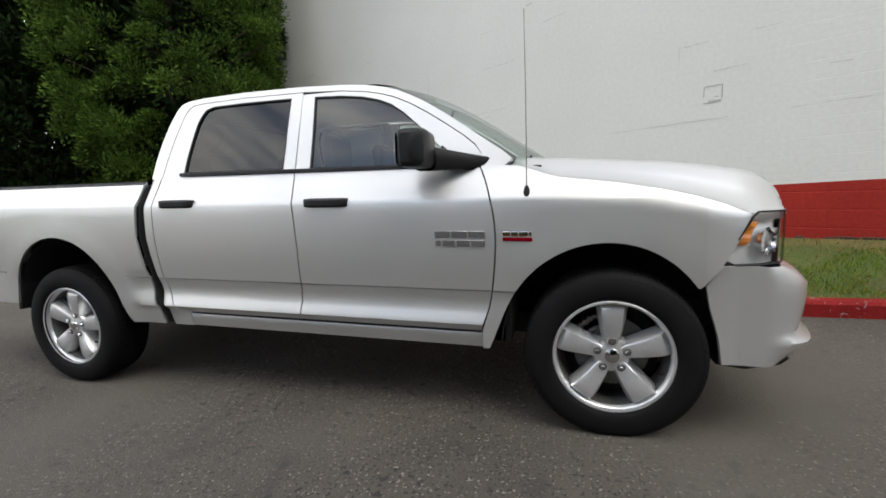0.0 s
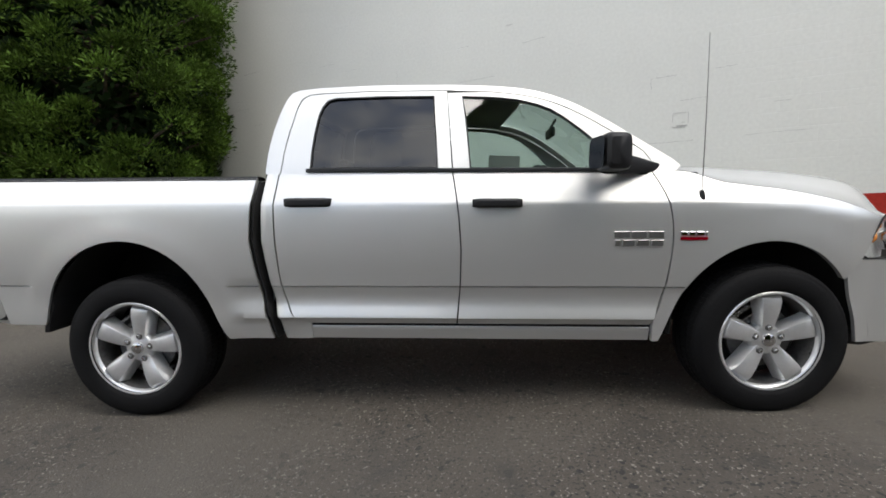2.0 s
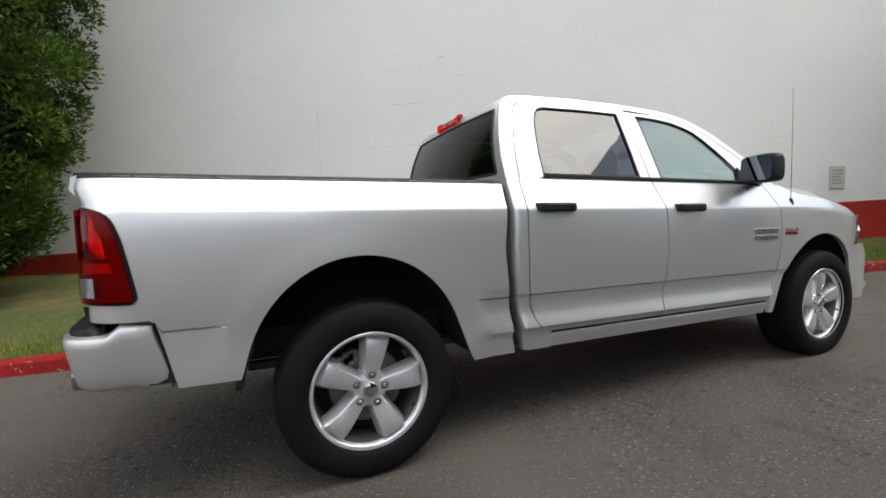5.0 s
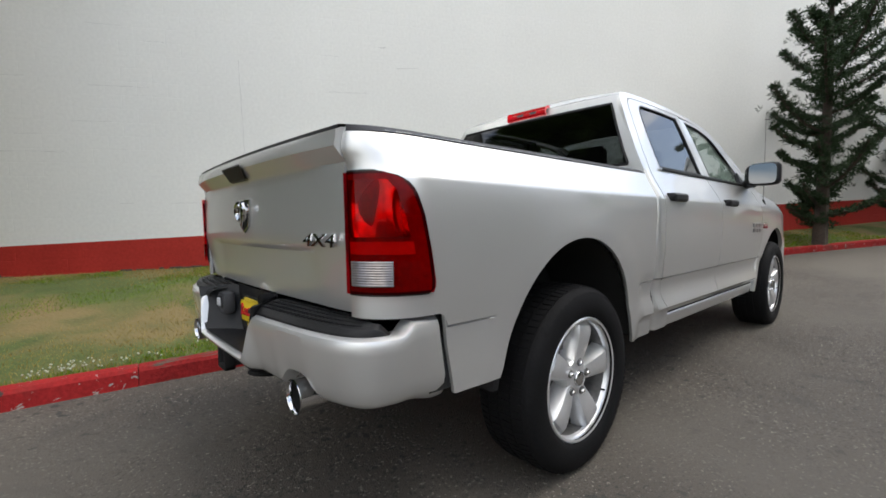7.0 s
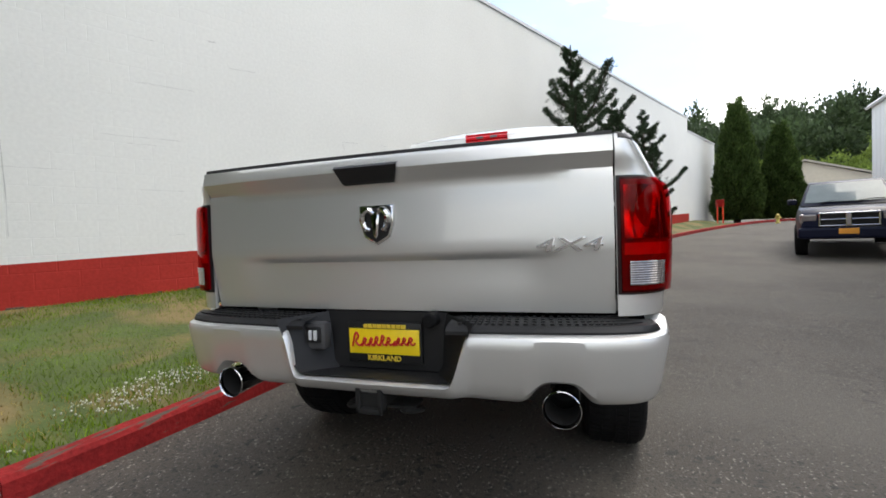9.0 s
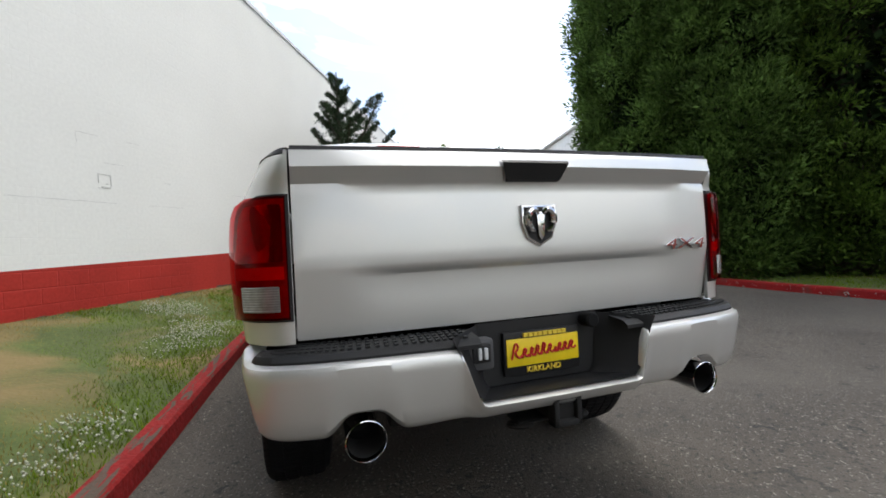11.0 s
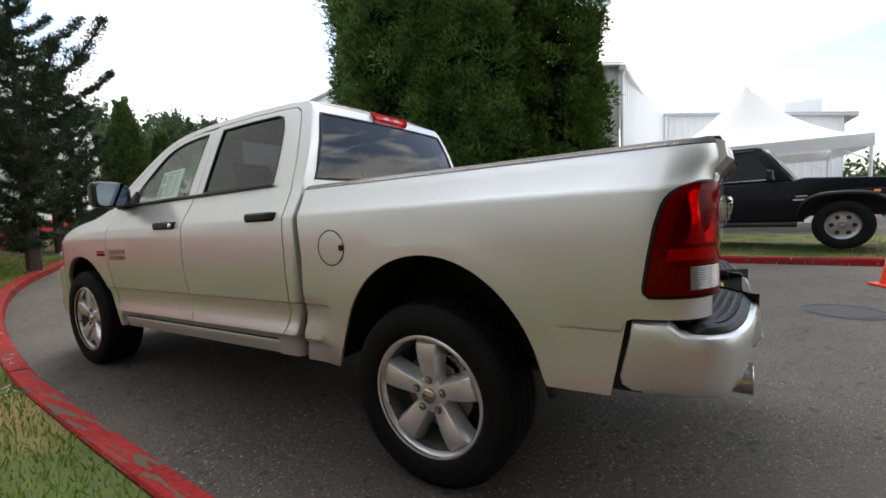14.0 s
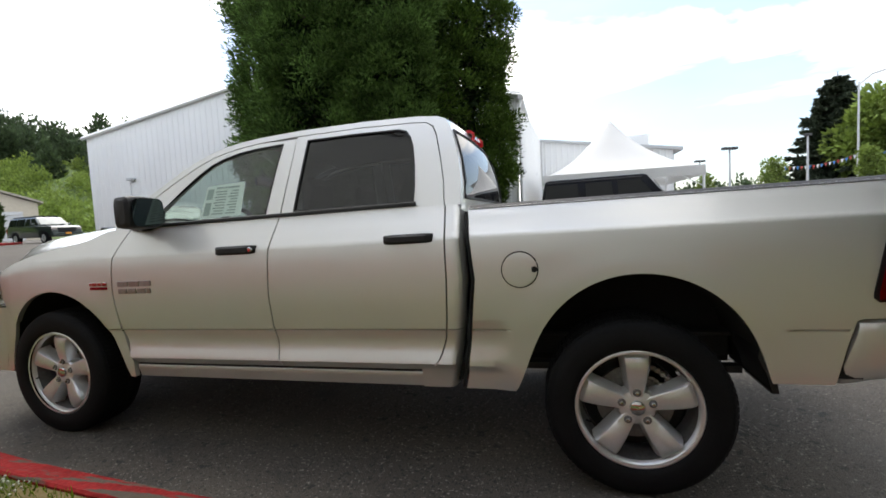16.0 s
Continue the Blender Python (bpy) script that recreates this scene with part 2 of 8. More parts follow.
# near-black with the shade of gaps and hollows in its colour; also bare rubber
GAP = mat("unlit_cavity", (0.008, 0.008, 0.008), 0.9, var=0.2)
CHROME = mat("chrome", (0.62, 0.62, 0.63), 0.06, 1.0, var=0.03)
SATIN = mat("satin_chrome", (0.36, 0.36, 0.36), 0.32, 0.9, var=0.1, scale=20)
ALLOY = mat("painted_alloy", (0.70, 0.705, 0.71), 0.32, 0.65, var=0.05, scale=6, coat=0.4)
# alloy darkened in colour for the shade deep inside the wheel
ALLOY_SHADE = mat("recess_shaded_alloy", (0.15, 0.148, 0.145), 0.5, 0.6, var=0.25, scale=9)
STEEL = mat("dull_steel", (0.22, 0.21, 0.20), 0.45, 0.8, var=0.3, scale=12)
FRAME_BLACK = mat("underbody_black", (0.02, 0.02, 0.02), 0.7, var=0.3, scale=6)
LENS_RED = glass("red_lamp_lens", (0.74, 0.006, 0.018), 0.005, 0.014)
RED_GLOSS = mat("red_lamp_body", (0.58, 0.012, 0.018), 0.12, var=0.15, scale=14, coat=0.3)
RED_DEEP = mat("deep_red_lamp_body", (0.20, 0.001, 0.008), 0.35, var=0.3, scale=10, spec=0.02)
CLEAR_LAMP = mat("clear_ribbed_lamp", (0.26, 0.235, 0.23), 0.16, 0.5, var=0.15, scale=30, coat=1.0)
AMBER = mat("amber_lamp", (0.85, 0.28, 0.03), 0.15, var=0.15, scale=25, coat=1.0)
GLASS = glass("clear_glass", (0.72, 0.82, 0.78), 0.0, 0.11)
CLEAR_LENS = glass("clear_lamp_lens", (0.94, 0.95, 0.95), 0.0, 0.07)
LAMP_SILVER = mat("silvered_lamp_bowl", (0.82, 0.82, 0.81), 0.40, 0.30, var=0.12, scale=25)
RED_MIRROR = mat("red_reflector", (0.56, 0.014, 0.022), 0.10, 0.9, var=0.15, scale=30)
GLASS_TINT = glass("tinted_glass", (0.10, 0.105, 0.11), 0.0, 0.075)
MIRROR = mat("mirror_glass", (0.15, 0.16, 0.17), 0.015, 1.0, var=0.0)
CLOTH = mat("dark_seat_cloth", (0.035, 0.035, 0.038), 0.9, var=0.2, scale=10, bump=0.2, bscale=300)
PAPER = mat("white_paper", (0.86, 0.89, 0.86), 0.7, var=0.04)
PAPER_INK = mat("grey_print_on_paper", (0.34, 0.40, 0.37), 0.7, var=0.05)
PLATE_YELLOW = mat("yellow_plate", (0.82, 0.60, 0.01), 0.4, var=0.05)
PLATE_RED = mat("red_print", (0.50, 0.01, 0.01), 0.5, var=0.05)
PLATE_INK = mat("yellow_print", (0.72, 0.52, 0.04), 0.5, var=0.05)

# ---- helpers for building ----
def obj(name, bm, material, smooth=False):
    me = bpy.data.meshes.new(name)
    bm.to_mesh(me)
    bm.free()
    for m in (material if isinstance(material, (list, tuple)) else [material]):
        me.materials.append(m)
    if smooth:
        me.polygons.foreach_set("use_smooth", [True] * len(me.polygons))
    return new(name, me)


def part(name, bm, material, parent, label="", smooth=False):
    ob = obj(name, bm, material, smooth)
    ob.parent = parent
    if label:
        tagged(ob, label)
    return ob


def thing(name, label, category, group="", kind="", at=(0, 0, 0), rz=0.0):
    ob = new(name)
    ob.empty_display_size = 0.2
    ob.matrix_world = pose(*at, 0, 0, rz)
    return tagged(ob, label, category, group, kind)


def cloud_mesh(name, verts, faces, material):
    me = bpy.data.meshes.new(name)
    verts, faces = np.asarray(verts, np.float32), np.asarray(faces, np.int32)
    me.vertices.add(len(verts))
    me.vertices.foreach_set("co", verts.ravel())
    k = faces.shape[1]
    me.loops.add(faces.size)
    me.loops.foreach_set("vertex_index", faces.ravel())
    me.polygons.add(len(faces))
    me.polygons.foreach_set("loop_start", np.arange(0, faces.size, k, dtype=np.int32))
    me.update()
    me.validate()
    me.materials.append(material)
    return new(name, me)


def box(bm, x0, x1, y0, y1, z0, z1, bevel=0.0, seg=2):
    v = [bm.verts.new((x, y, z)) for x in (x0, x1) for y in (y0, y1) for z in (z0, z1)]
    f = [bm.faces.new([v[i] for i in q]) for q in ((0, 1, 3, 2), (4, 6, 7, 5), (0, 4, 5, 1), (2, 3, 7, 6), (0, 2, 6, 4), (1, 5, 7, 3))]
    if bevel:
        es = {e for q in f for e in q.edges}
        bmesh.ops.bevel(bm, geom=list(es), offset=bevel, segments=seg, affect='EDGES', profile=0.5)
    return bm


def boxes(*dims, bevel=0.0):
    bm = bmesh.new()
    for d in dims:
        box(bm, *d, bevel=bevel)
    return bm


def prism(outline, axis, lo, hi, bevel=0.0, seg=2):
    """An outline of (a, b) pairs pushed along an axis from lo to hi. axis 'y': pairs are (x, z); 'x': (y, z); 'z': (x, y)."""
    bm = bmesh.new()
    put = {'y': lambda a, b, c: (a, c, b), 'x': lambda a, b, c: (c, a, b), 'z': lambda a, b, c: (a, b, c)}[axis]
    low = [bm.verts.new(put(a, b, lo)) for a, b in outline]
    top = [bm.verts.new(put(a, b, hi)) for a, b in outline]
    n = len(outline)
    caps = [bm.faces.new(low[::-1]), bm.faces.new(top)]
    for i in range(n):
        bm.faces.new((low[i], low[(i + 1) % n], top[(i + 1) % n], top[i]))
    bmesh.ops.recalc_face_normals(bm, faces=bm.faces[:])
    if bevel:
        es = {e for f in caps for e in f.edges}
        bmesh.ops.bevel(bm, geom=list(es), offset=bevel, segments=seg, affect='EDGES', profile=0.5)
    bmesh.ops.triangulate(bm, faces=[f for f in bm.faces if len(f.verts) > 4])
    return bm


def tube(bm, pts, radii, sides=8, cap=True):
    """A round rod along points, with a radius at each."""
    pts = [Vector(p) for p in pts]
    if not isinstance(radii, (list, tuple)):
        radii = [radii] * len(pts)
    rings = []
    for i, p in enumerate(pts):
        d = (pts[min(i + 1, len(pts) - 1)] - pts[max(i - 1, 0)]).normalized()
        a = d.orthogonal().normalized() if abs(d.z) > 0.95 else d.cross(Vector((0, 0, 1))).normalized()
        b = d.cross(a)
        rings.append([bm.verts.new(p + (a * math.cos(q) + b * math.sin(q)) * radii[i]) for q in (2 * math.pi * k / sides for k in range(sides))])
    for r, s in zip(rings, rings[1:]):
        for k in range(sides):
            bm.faces.new((r[k], r[(k + 1) % sides], s[(k + 1) % sides], s[k]))
    if cap:
        bm.faces.new(rings[0][::-1])
        bm.faces.new(rings[-1])
    return bm


def lathe(bm, profile, sides=32, axis='z', centre=(0, 0, 0), turn=2 * math.pi):
    """Turns (radius, height) pairs round an axis."""
    rings = []
    for r, h in profile:
        ring = []
        for k in range(sides):
            c, s = r * math.cos(turn * k / sides), r * math.sin(turn * k / sides)
            p = {'z': (c, s, h), 'y': (c, h, s), 'x': (h, c, s)}[axis]
            ring.append(bm.verts.new(Vector(centre) + Vector(p)))
        rings.append(ring)
    for r, s in zip(rings, rings[1:]):
        for k in range(sides):
            bm.faces.new((r[k], r[(k + 1) % sides], s[(k + 1) % sides], s[k]))
    bmesh.ops.remove_doubles(bm, verts=bm.verts[:], dist=1e-5)
    bmesh.ops.recalc_face_normals(bm, faces=bm.faces[:])
    return bm


def curve(points, n):
    """A smooth line through points: n samples a stretch."""
    p = [Vector(q) for q in points]
    p = [2 * p[0] - p[1]] + p + [2 * p[-1] - p[-2]]
    out = []
    for i in range(1, len(p) - 2):
        for k in range(n):
            t = k / n
            a, b, c, d = p[i - 1], p[i], p[i + 1], p[i + 2]
            out.append(0.5 * (2 * b + (c - a) * t + (2 * a - 5 * b + 4 * c - d) * t * t + (3 * b - a - 3 * c + d) * t ** 3))
    return out + [p[-2]]


def ramp(x, xs, ys):
    return float(np.interp(x, xs, ys))


def smooth01(t):
    t = min(max(t, 0.0), 1.0)
    return t * t * (3 - 2 * t)


# ---- the ground ----
def rise(x):
    """Height of the road: it climbs gently, and more past the truck's nose."""
    return ramp(x, (-60.0, 3.0, 4.6, 27.0, 60.0, 400.0), (-0.55, -0.008, 0.03, 1.17, 1.6, 1.6))


ROAD_X = [-400, -150, -60, -30, -18] + [-12 + 0.5 * i for i in range(100)] + [40, 50, 60, 90, 150, 400]
ROAD_Y = [-400, -150, -60, -30, -20, -12, -9, -7, -5, -3, -1, 0, 1, 2, 4, 8, 14, 30, 60, 150, 400]
bm = bmesh.new()
rows = [[bm.verts.new((x, y, rise(x))) for y in ROAD_Y] for x in ROAD_X]
for a, b in zip(rows, rows[1:]):
    for j in range(len(ROAD_Y) - 1):
        bm.faces.new((a[j], b[j], b[j + 1], a[j + 1]))
ground = tagged(obj("ground", bm, ASPHALT, True), "worn grey asphalt road with fine gravel and dark spots", "road", kind="structure")

# ---- the big white wall, its red foot and its far lower end ----
WALL_YAW = -26.4
WALL_AT = Vector((0.68, 5.55, 0))
WALL_DIR = Vector((math.cos(radians(WALL_YAW)), math.sin(radians(WALL_YAW)), 0))


def wall_y(x):
    return WALL_AT.y + (x - WALL_AT.x) * math.tan(radians(WALL_YAW))


def wall_foot(x):
    return 0.38 + 0.014 * (x + 2) if x < 8 else 0.52 + (rise(x) - rise(8)) * 1.0


def red_top(x):
    return 0.93 + 0.036 * (x - 0.6)


wall_pose = pose(*WALL_AT, 0, 0, WALL_YAW)
wall = obj("wall_north", boxes((-40, 26.7, 0, 0.3, -0.4, 7.0)), WALL_WHITE)
wall.matrix_world = wall_pose
tagged(wall, "tall white painted concrete block wall of a warehouse", "wall", kind="structure")
wall_low = obj("wall_north_low", boxes((26.7, 32.6, 0.004, 0.3, -0.4, 6.3)), WALL_WHITE)
wall_low.matrix_world = wall_pose
tagged(wall_low, "lower white end of the block wall", "wall", kind="structure")
wall_end = obj("wall_north_end", boxes((32.3, 32.6, 0.3, 14, -0.4, 6.3), (26.4, 26.7, 0.3, 14, 6.3, 7.0), (-40, -39.7, 0.3, 14, -0.4, 7.0)), WALL_WHITE)
wall_end.matrix_world = wall_pose
tagged(wall_end, "white end walls of the warehouse", "wall", kind="structure")
warehouse_roof = obj("roof_north", boxes((-39.7, 26.4, 0.3, 14, 6.80, 6.92), (26.7, 32.3, 0.3, 14, 6.1, 6.2)), TRIM_GREY)
warehouse_roof.matrix_world = wall_pose
tagged(warehouse_roof, "flat grey roof of the warehouse", "roof", kind="structure")
roof_edge = obj("trim", boxes((-40, 26.75, -0.03, 0.34, 7.0, 7.09), (26.75, 32.65, -0.03, 0.34, 6.3, 6.38)), TRIM_GREY)
roof_edge.matrix_world = wall_pose
tagged(roof_edge, "thin grey metal coping along the wall's top", "coping", kind="structure")
ux = math.cos(radians(WALL_YAW))
bm = bmesh.new()
lo, hi = [], []
for i in range(0, 71):
    s = -38 + 64.7 * i / 70
    x = WALL_AT.x + s * ux
    lo.append(bm.verts.new((s, 0, -0.2)))
    hi.append(bm.verts.new((s, 0, max(red_top(x), 0.5))))
for i in range(70):
    bm.faces.new((lo[i], lo[i + 1], hi[i + 1], hi[i]))
ext = bmesh.ops.extrude_face_region(bm, geom=bm.faces[:])
for v in ext["geom"]:
    if isinstance(v, bmesh.types.BMVert):
        v.co.y -= 0.004
bmesh.ops.recalc_face_normals(bm, faces=bm.faces[:])
band = obj("wall_north_red_band", bm, WALL_RED)
band.matrix_world = wall_pose
tagged(band, "brick-red painted band along the wall's foot", "wall band", kind="structure")

# ---- kerbs ----
KERB_L = [(-30, 4.4), (-20, 3.3), (-12, 2.7), (-7, 2.28), (-4.0, 2.06), (-2.2, 1.88), (-0.8, 1.68), (0.3, 1.555), (2.0, 1.46), (3.5, 1.35),
          (5.3, 1.08), (6.5, 0.83), (7.8, 0.46), (9.2, -0.12), (10.5, -0.85), (13.2, -2.40), (17, -4.3), (22, -7.2), (26, -10.2), (28.5, -14.0)]
KERB_R = [(-60, -7.9), (-30, -7.7), (-12, -7.5), (-4, -7.35), (0, -7.25), (3, -7.35), (6, -7.5), (8.4, -7.9), (9.6, -8.8), (10.0, -10.6)]


def kerb_line(points):
    return curve([(x, y, 0) for x, y in points], 24)


def kerb(name, points, side):
    """A run of kerb stones; side: +1 if the verge lies to the left of the line's way."""
    root = thing(name, "red painted concrete kerb, chipped and worn to grey", "kerb", kind="structure")
    line = kerb_line(points)
    arc = [0.0]
    for a, b in zip(line, line[1:]):
        arc.append(arc[-1] + (b - a).length)
    arc = np.array(arc)
    px, py = np.array([p.x for p in line]), np.array([p.y for p in line])
    prof = [(0.0, -0.08), (0.012, 0.105), (0.03, 0.128), (0.14, 0.132), (0.152, 0.12), (0.155, -0.08)]
    s, k = 0.0, 0
    rnd = random.Random(5)
    while s < arc[-1] - 0.1:
        e = min(s + 2.4, arc[-1])
        bm = bmesh.new()
        rings = []
        m = 7
        lift = rnd.uniform(-0.004, 0.004)
        for i in range(m):
            q = s + 0.002 + (e - s - 0.004) * i / (m - 1)
            x, y = np.interp(q, arc, px), np.interp(q, arc, py)
            x2, y2 = np.interp(q + 0.05, arc, px), np.interp(q + 0.05, arc, py)
            x1, y1 = np.interp(q - 0.05, arc, px), np.interp(q - 0.05, arc, py)
            d = Vector((x2 - x1, y2 - y1, 0)).normalized()
            nrm = Vector((-d.y, d.x, 0)) * side
            rings.append([bm.verts.new((x + nrm.x * a, y + nrm.y * a, rise(x) + h + lift + rnd.uniform(-0.002, 0.002))) for a, h in prof])
        for r1, r2 in zip(rings, rings[1:]):
            for j in range(len(prof) - 1):
                bm.faces.new((r1[j], r2[j], r2[j + 1], r1[j + 1]))
        bm.faces.new(rings[0])
        bm.faces.new(rings[-1][::-1])
        bmesh.ops.recalc_face_normals(bm, faces=bm.faces[:])
        part("kerb_stone", bm, KERB_WORN if side > 0 and -0.3 < float(np.interp((s + e) / 2, arc, px)) < 2.4 else KERB_RED, root)
        s, k = e, k + 1
    return root, line


kerb("kerb_north", KERB_L, 1)
kerb("kerb_south", KERB_R, -1)


# ---- verges ----
def verge(name, line, far_edge, far_z, label):
    bm = bmesh.new()
    rows = []
    m = 10
    for p, q, zq in zip(line, far_edge, far_z):
        row = []
        for j in range(m + 1):
            t = j / m
            x, y = p.x + (q[0] - p.x) * t, p.y + (q[1] - p.y) * t
            z = rise(p.x) + 0.105 + (zq - rise(p.x) - 0.105) * smooth01(t) + 0.02 * noise.noise(Vector((x, y, 0)) * 0.9) * (0 < j < m)
            row.append(bm.verts.new((x, y, z)))
        rows.append(row)
    for a, b in zip(rows, rows[1:]):
        for j in range(m):
            bm.faces.new((a[j], b[j], b[j + 1], a[j + 1]))
    bmesh.ops.recalc_face_normals(bm, faces=bm.faces[:])
    return tagged(obj(name, bm, GRASS, True), label, "lawn", kind="structure")


lineL = [p for p in kerb_line(KERB_L)]
nL = []
for i, p in enumerate(lineL):
    d = (lineL[min(i + 1, len(lineL) - 1)] - lineL[max(i - 1, 0)]).normalized()
    nL.append(Vector((-d.y, d.x, 0)))
inL = [p + n * 0.14 for p, n in zip(lineL, nL) if p.x < 24.5]
wn_dir = Vector((-WALL_DIR.y, WALL_DIR.x, 0))
edgeL, zL = [], []
for p in inL:
    s = (p - WALL_AT).dot(WALL_DIR)
    q = WALL_AT + WALL_DIR * s + wn_dir * 0.05
    edgeL.append((q.x, q.y))
    zL.append(wall_foot(q.x))
verge("lawn_north", inL, edgeL, zL, "patchy green lawn with clover and dry bare spots")
lineR = [p for p in kerb_line(KERB_R)]
inR = [Vector((p.x, p.y - 0.14, 0)) for p in lineR if p.x < 9.65]
verge("lawn_south", inR, [(p.x, -13.0) for p in inR], [rise(p.x) + 0.16 for p in inR], "mown green lawn strip behind a red kerb")


def lawn_height(x, y):
    """Height of the north lawn."""
    yk = ramp(x, [p.x for p in inL], [p.y for p in inL])
    yw = wall_y(x)
    t = (y - yk) / max(yw - yk, 0.1)
    # the lawn's lines run square to the wall, so this is a close guess
    return rise(x) + 0.11 + (wall_foot(x) - rise(x) - 0.11) * smooth01(t) + 0.005


def blades(name, label, n, region, height, zfun, material, seed, keep):
    rng = np.random.default_rng(seed)
    x, y = rng.uniform(region[0], region[1], n), rng.uniform(region[2], region[3], n)
    ok = np.array([keep(a, b) for a, b in zip(x, y)])
    x, y = x[ok], y[ok]
    z = np.array([zfun(a, b) for a, b in zip(x, y)])
    n = len(x)
    a = rng.uniform(0, 2 * np.pi, n)
    h = height * rng.uniform(0.5, 1.3, n)
    w = 0.0032 * rng.uniform(0.7, 1.6, n)
    lean = rng.normal(0, 0.34, (n, 2)) * h[:, None]
    base = np.stack([x, y, z - 0.012], 1)
    side = np.stack([np.cos(a) * w, np.sin(a) * w, np.zeros(n)], 1)
    tip = base + np.stack([lean[:, 0], lean[:, 1], h], 1)
    v = np.stack([base - side, base + side, tip], 1).reshape(-1, 3)
    ob = cloud_mesh(name, v, np.arange(3 * n).reshape(-1, 3), material)
    return tagged(ob, label, "grass", kind="stuff")


def dryness(x, y):
    greener = 0.22 * smooth01((x + 1.0) / 1.2) * (1 - smooth01((x - 4.0) / 1.5)) - 0.28 * smooth01((-0.2 - x) / 1.0)
    edge = 0.55 * smooth01((0.9 - (wall_y(x) - y)) / 0.8) if -1.0 < x else 0.0
    return edge + 1.35 * noise.noise(Vector((x * 0.45, y * 0.8, 3.0))) + 0.5 * noise.noise(Vector((x * 1.7, y * 1.9, 7.0))) - greener


def on_north(x, y):
    yk = ramp(x, [p.x for p in inL], [p.y for p in inL])
    return yk + 0.02 < y < wall_y(x) - 0.06


blades("grass", "short green lawn grass", 330000, (-5.5, 12, -2, 8.6), 0.048, lawn_height, BLADE, 3, lambda x, y: on_north(x, y) and dryness(x, y) < 0.12)
blades("dry_grass", "dry straw-coloured lawn grass", 230000, (-5.5, 12, -2, 8.6), 0.034, lawn_height, BLADE_DRY, 4, lambda x, y: on_north(x, y) and dryness(x, y) > -0.12)
blades("grass", "short green lawn grass", 60000, (-9, 9, -12.5, -7.55), 0.05, lambda x, y: rise(x) + 0.11 + 0.05 * smooth01((-7.4 - y) / 5.6), BLADE, 5, lambda x, y: dryness(x, y) < 0.35)

# ---- the silver pickup: x runs from its rear axle to its nose, y to its left ----
RAKE = 0.0137
truck = thing("pickup_truck", "silver crew cab pickup truck with five-spoke alloy wheels", "truck")


def tpart(name, bm, material, parent=None, label="", angle=32, rake=True, flip=False):
    """Links a part of the truck; the body leans a little nose down, and flip mirrors it to the other side."""
    if flip:
        bmesh.ops.scale(bm, vec=(1, -1, 1), verts=bm.verts[:])
        bmesh.ops.reverse_faces(bm, faces=bm.faces[:])
    if rake:
        for v in bm.verts:
            v.co.z -= RAKE * v.co.x
    ob = part(name, bm, material, parent or truck, label, True)
    ob.data.set_sharp_from_angle(angle=radians(angle))
    return ob


def both(name, make, material, parent=None, label="", angle=32, rake=True):
    """The same part on the right and, mirrored, on the left."""
    return [tpart(name, make(), material, parent, label, angle, rake, f) for f in (False, True)]


def grid(bm, rows):
    """Joins rows of points with quads; points that meet collapse."""
    vs = [[bm.verts.new(p) for p in r] for r in rows]
    for a, b in zip(vs, vs[1:]):
        for j in range(len(a) - 1):
            bm.faces.new((a[j], b[j], b[j + 1], a[j + 1]))
    bmesh.ops.remove_doubles(bm, verts=bm.verts[:], dist=2e-4)
    bmesh.ops.dissolve_degenerate(bm, edges=bm.edges[:], dist=1e-4)
    return bm


def rim_in(bm, depth=0.03, shrink=0.0):
    """Turns the open edges of a panel inwards, so that it has the depth of folded sheet metal."""
    bmesh.ops.recalc_face_normals(bm, faces=bm.faces[:])
    if sum(f.normal.y * f.calc_area() for f in bm.faces) > 0:
        bmesh.ops.reverse_faces(bm, faces=bm.faces[:])
    bm.normal_update()
    edges = [e for e in bm.edges if len(e.link_faces) == 1]
    norm = {v: v.normal.copy() for e in edges for v in e.verts}
    made = bmesh.ops.extrude_edge_only(bm, edges=edges)["geom"]
    old = {tuple(round(c, 5) for c in v.co): n for v, n in norm.items()}
    for v in made:
        if isinstance(v, bmesh.types.BMVert):
            v.co -= old[tuple(round(c, 5) for c in v.co)] * depth
    bmesh.ops.recalc_face_normals(bm, faces=bm.faces[:])
    return bm


DOOR_Z = (0.408, 0.425, 0.47, 0.53, 0.550, 0.568, 0.59, 0.62, 0.66, 0.70, 0.741, 0.746, 0.7505, 0.80, 0.90, 1.00, 1.10, 1.16, 1.195, 1.207, 1.222, 1.25, 1.30, 1.345, 1.375)
DOOR_Y = (0.872, 0.888, 0.896, 0.903, 0.916, 0.9345, 0.930, 0.918, 0.909, 0.912, 0.9235, 0.912, 0.9285, 0.934, 0.945, 0.949, 0.949, 0.947, 0.944, 0.942, 0.933, 0.919, 0.891, 0.866, 0.852)
BED_Z = (0.43, 0.47, 0.56, 0.65, 0.741, 0.746, 0.7505, 0.80, 0.90, 1.00, 1.10, 1.17, 1.200, 1.211, 1.225, 1.25, 1.30, 1.335, 1.350, 1.358)
BED_Y = (0.905, 0.915, 0.922, 0.925, 0.931, 0.921, 0.9365, 0.943, 0.952, 0.956, 0.957, 0.954, 0.950, 0.948, 0.938, 0.923, 0.896, 0.879, 0.869, 0.850)


def swell(x, z, cx, cz=0.41):
    """The flared lip round a wheel arch."""
    r = math.hypot(x - cx, z - cz)
    return 0.006 * smooth01((0.72 - r) / 0.10) * smooth01((z - 0.35) / 0.2)


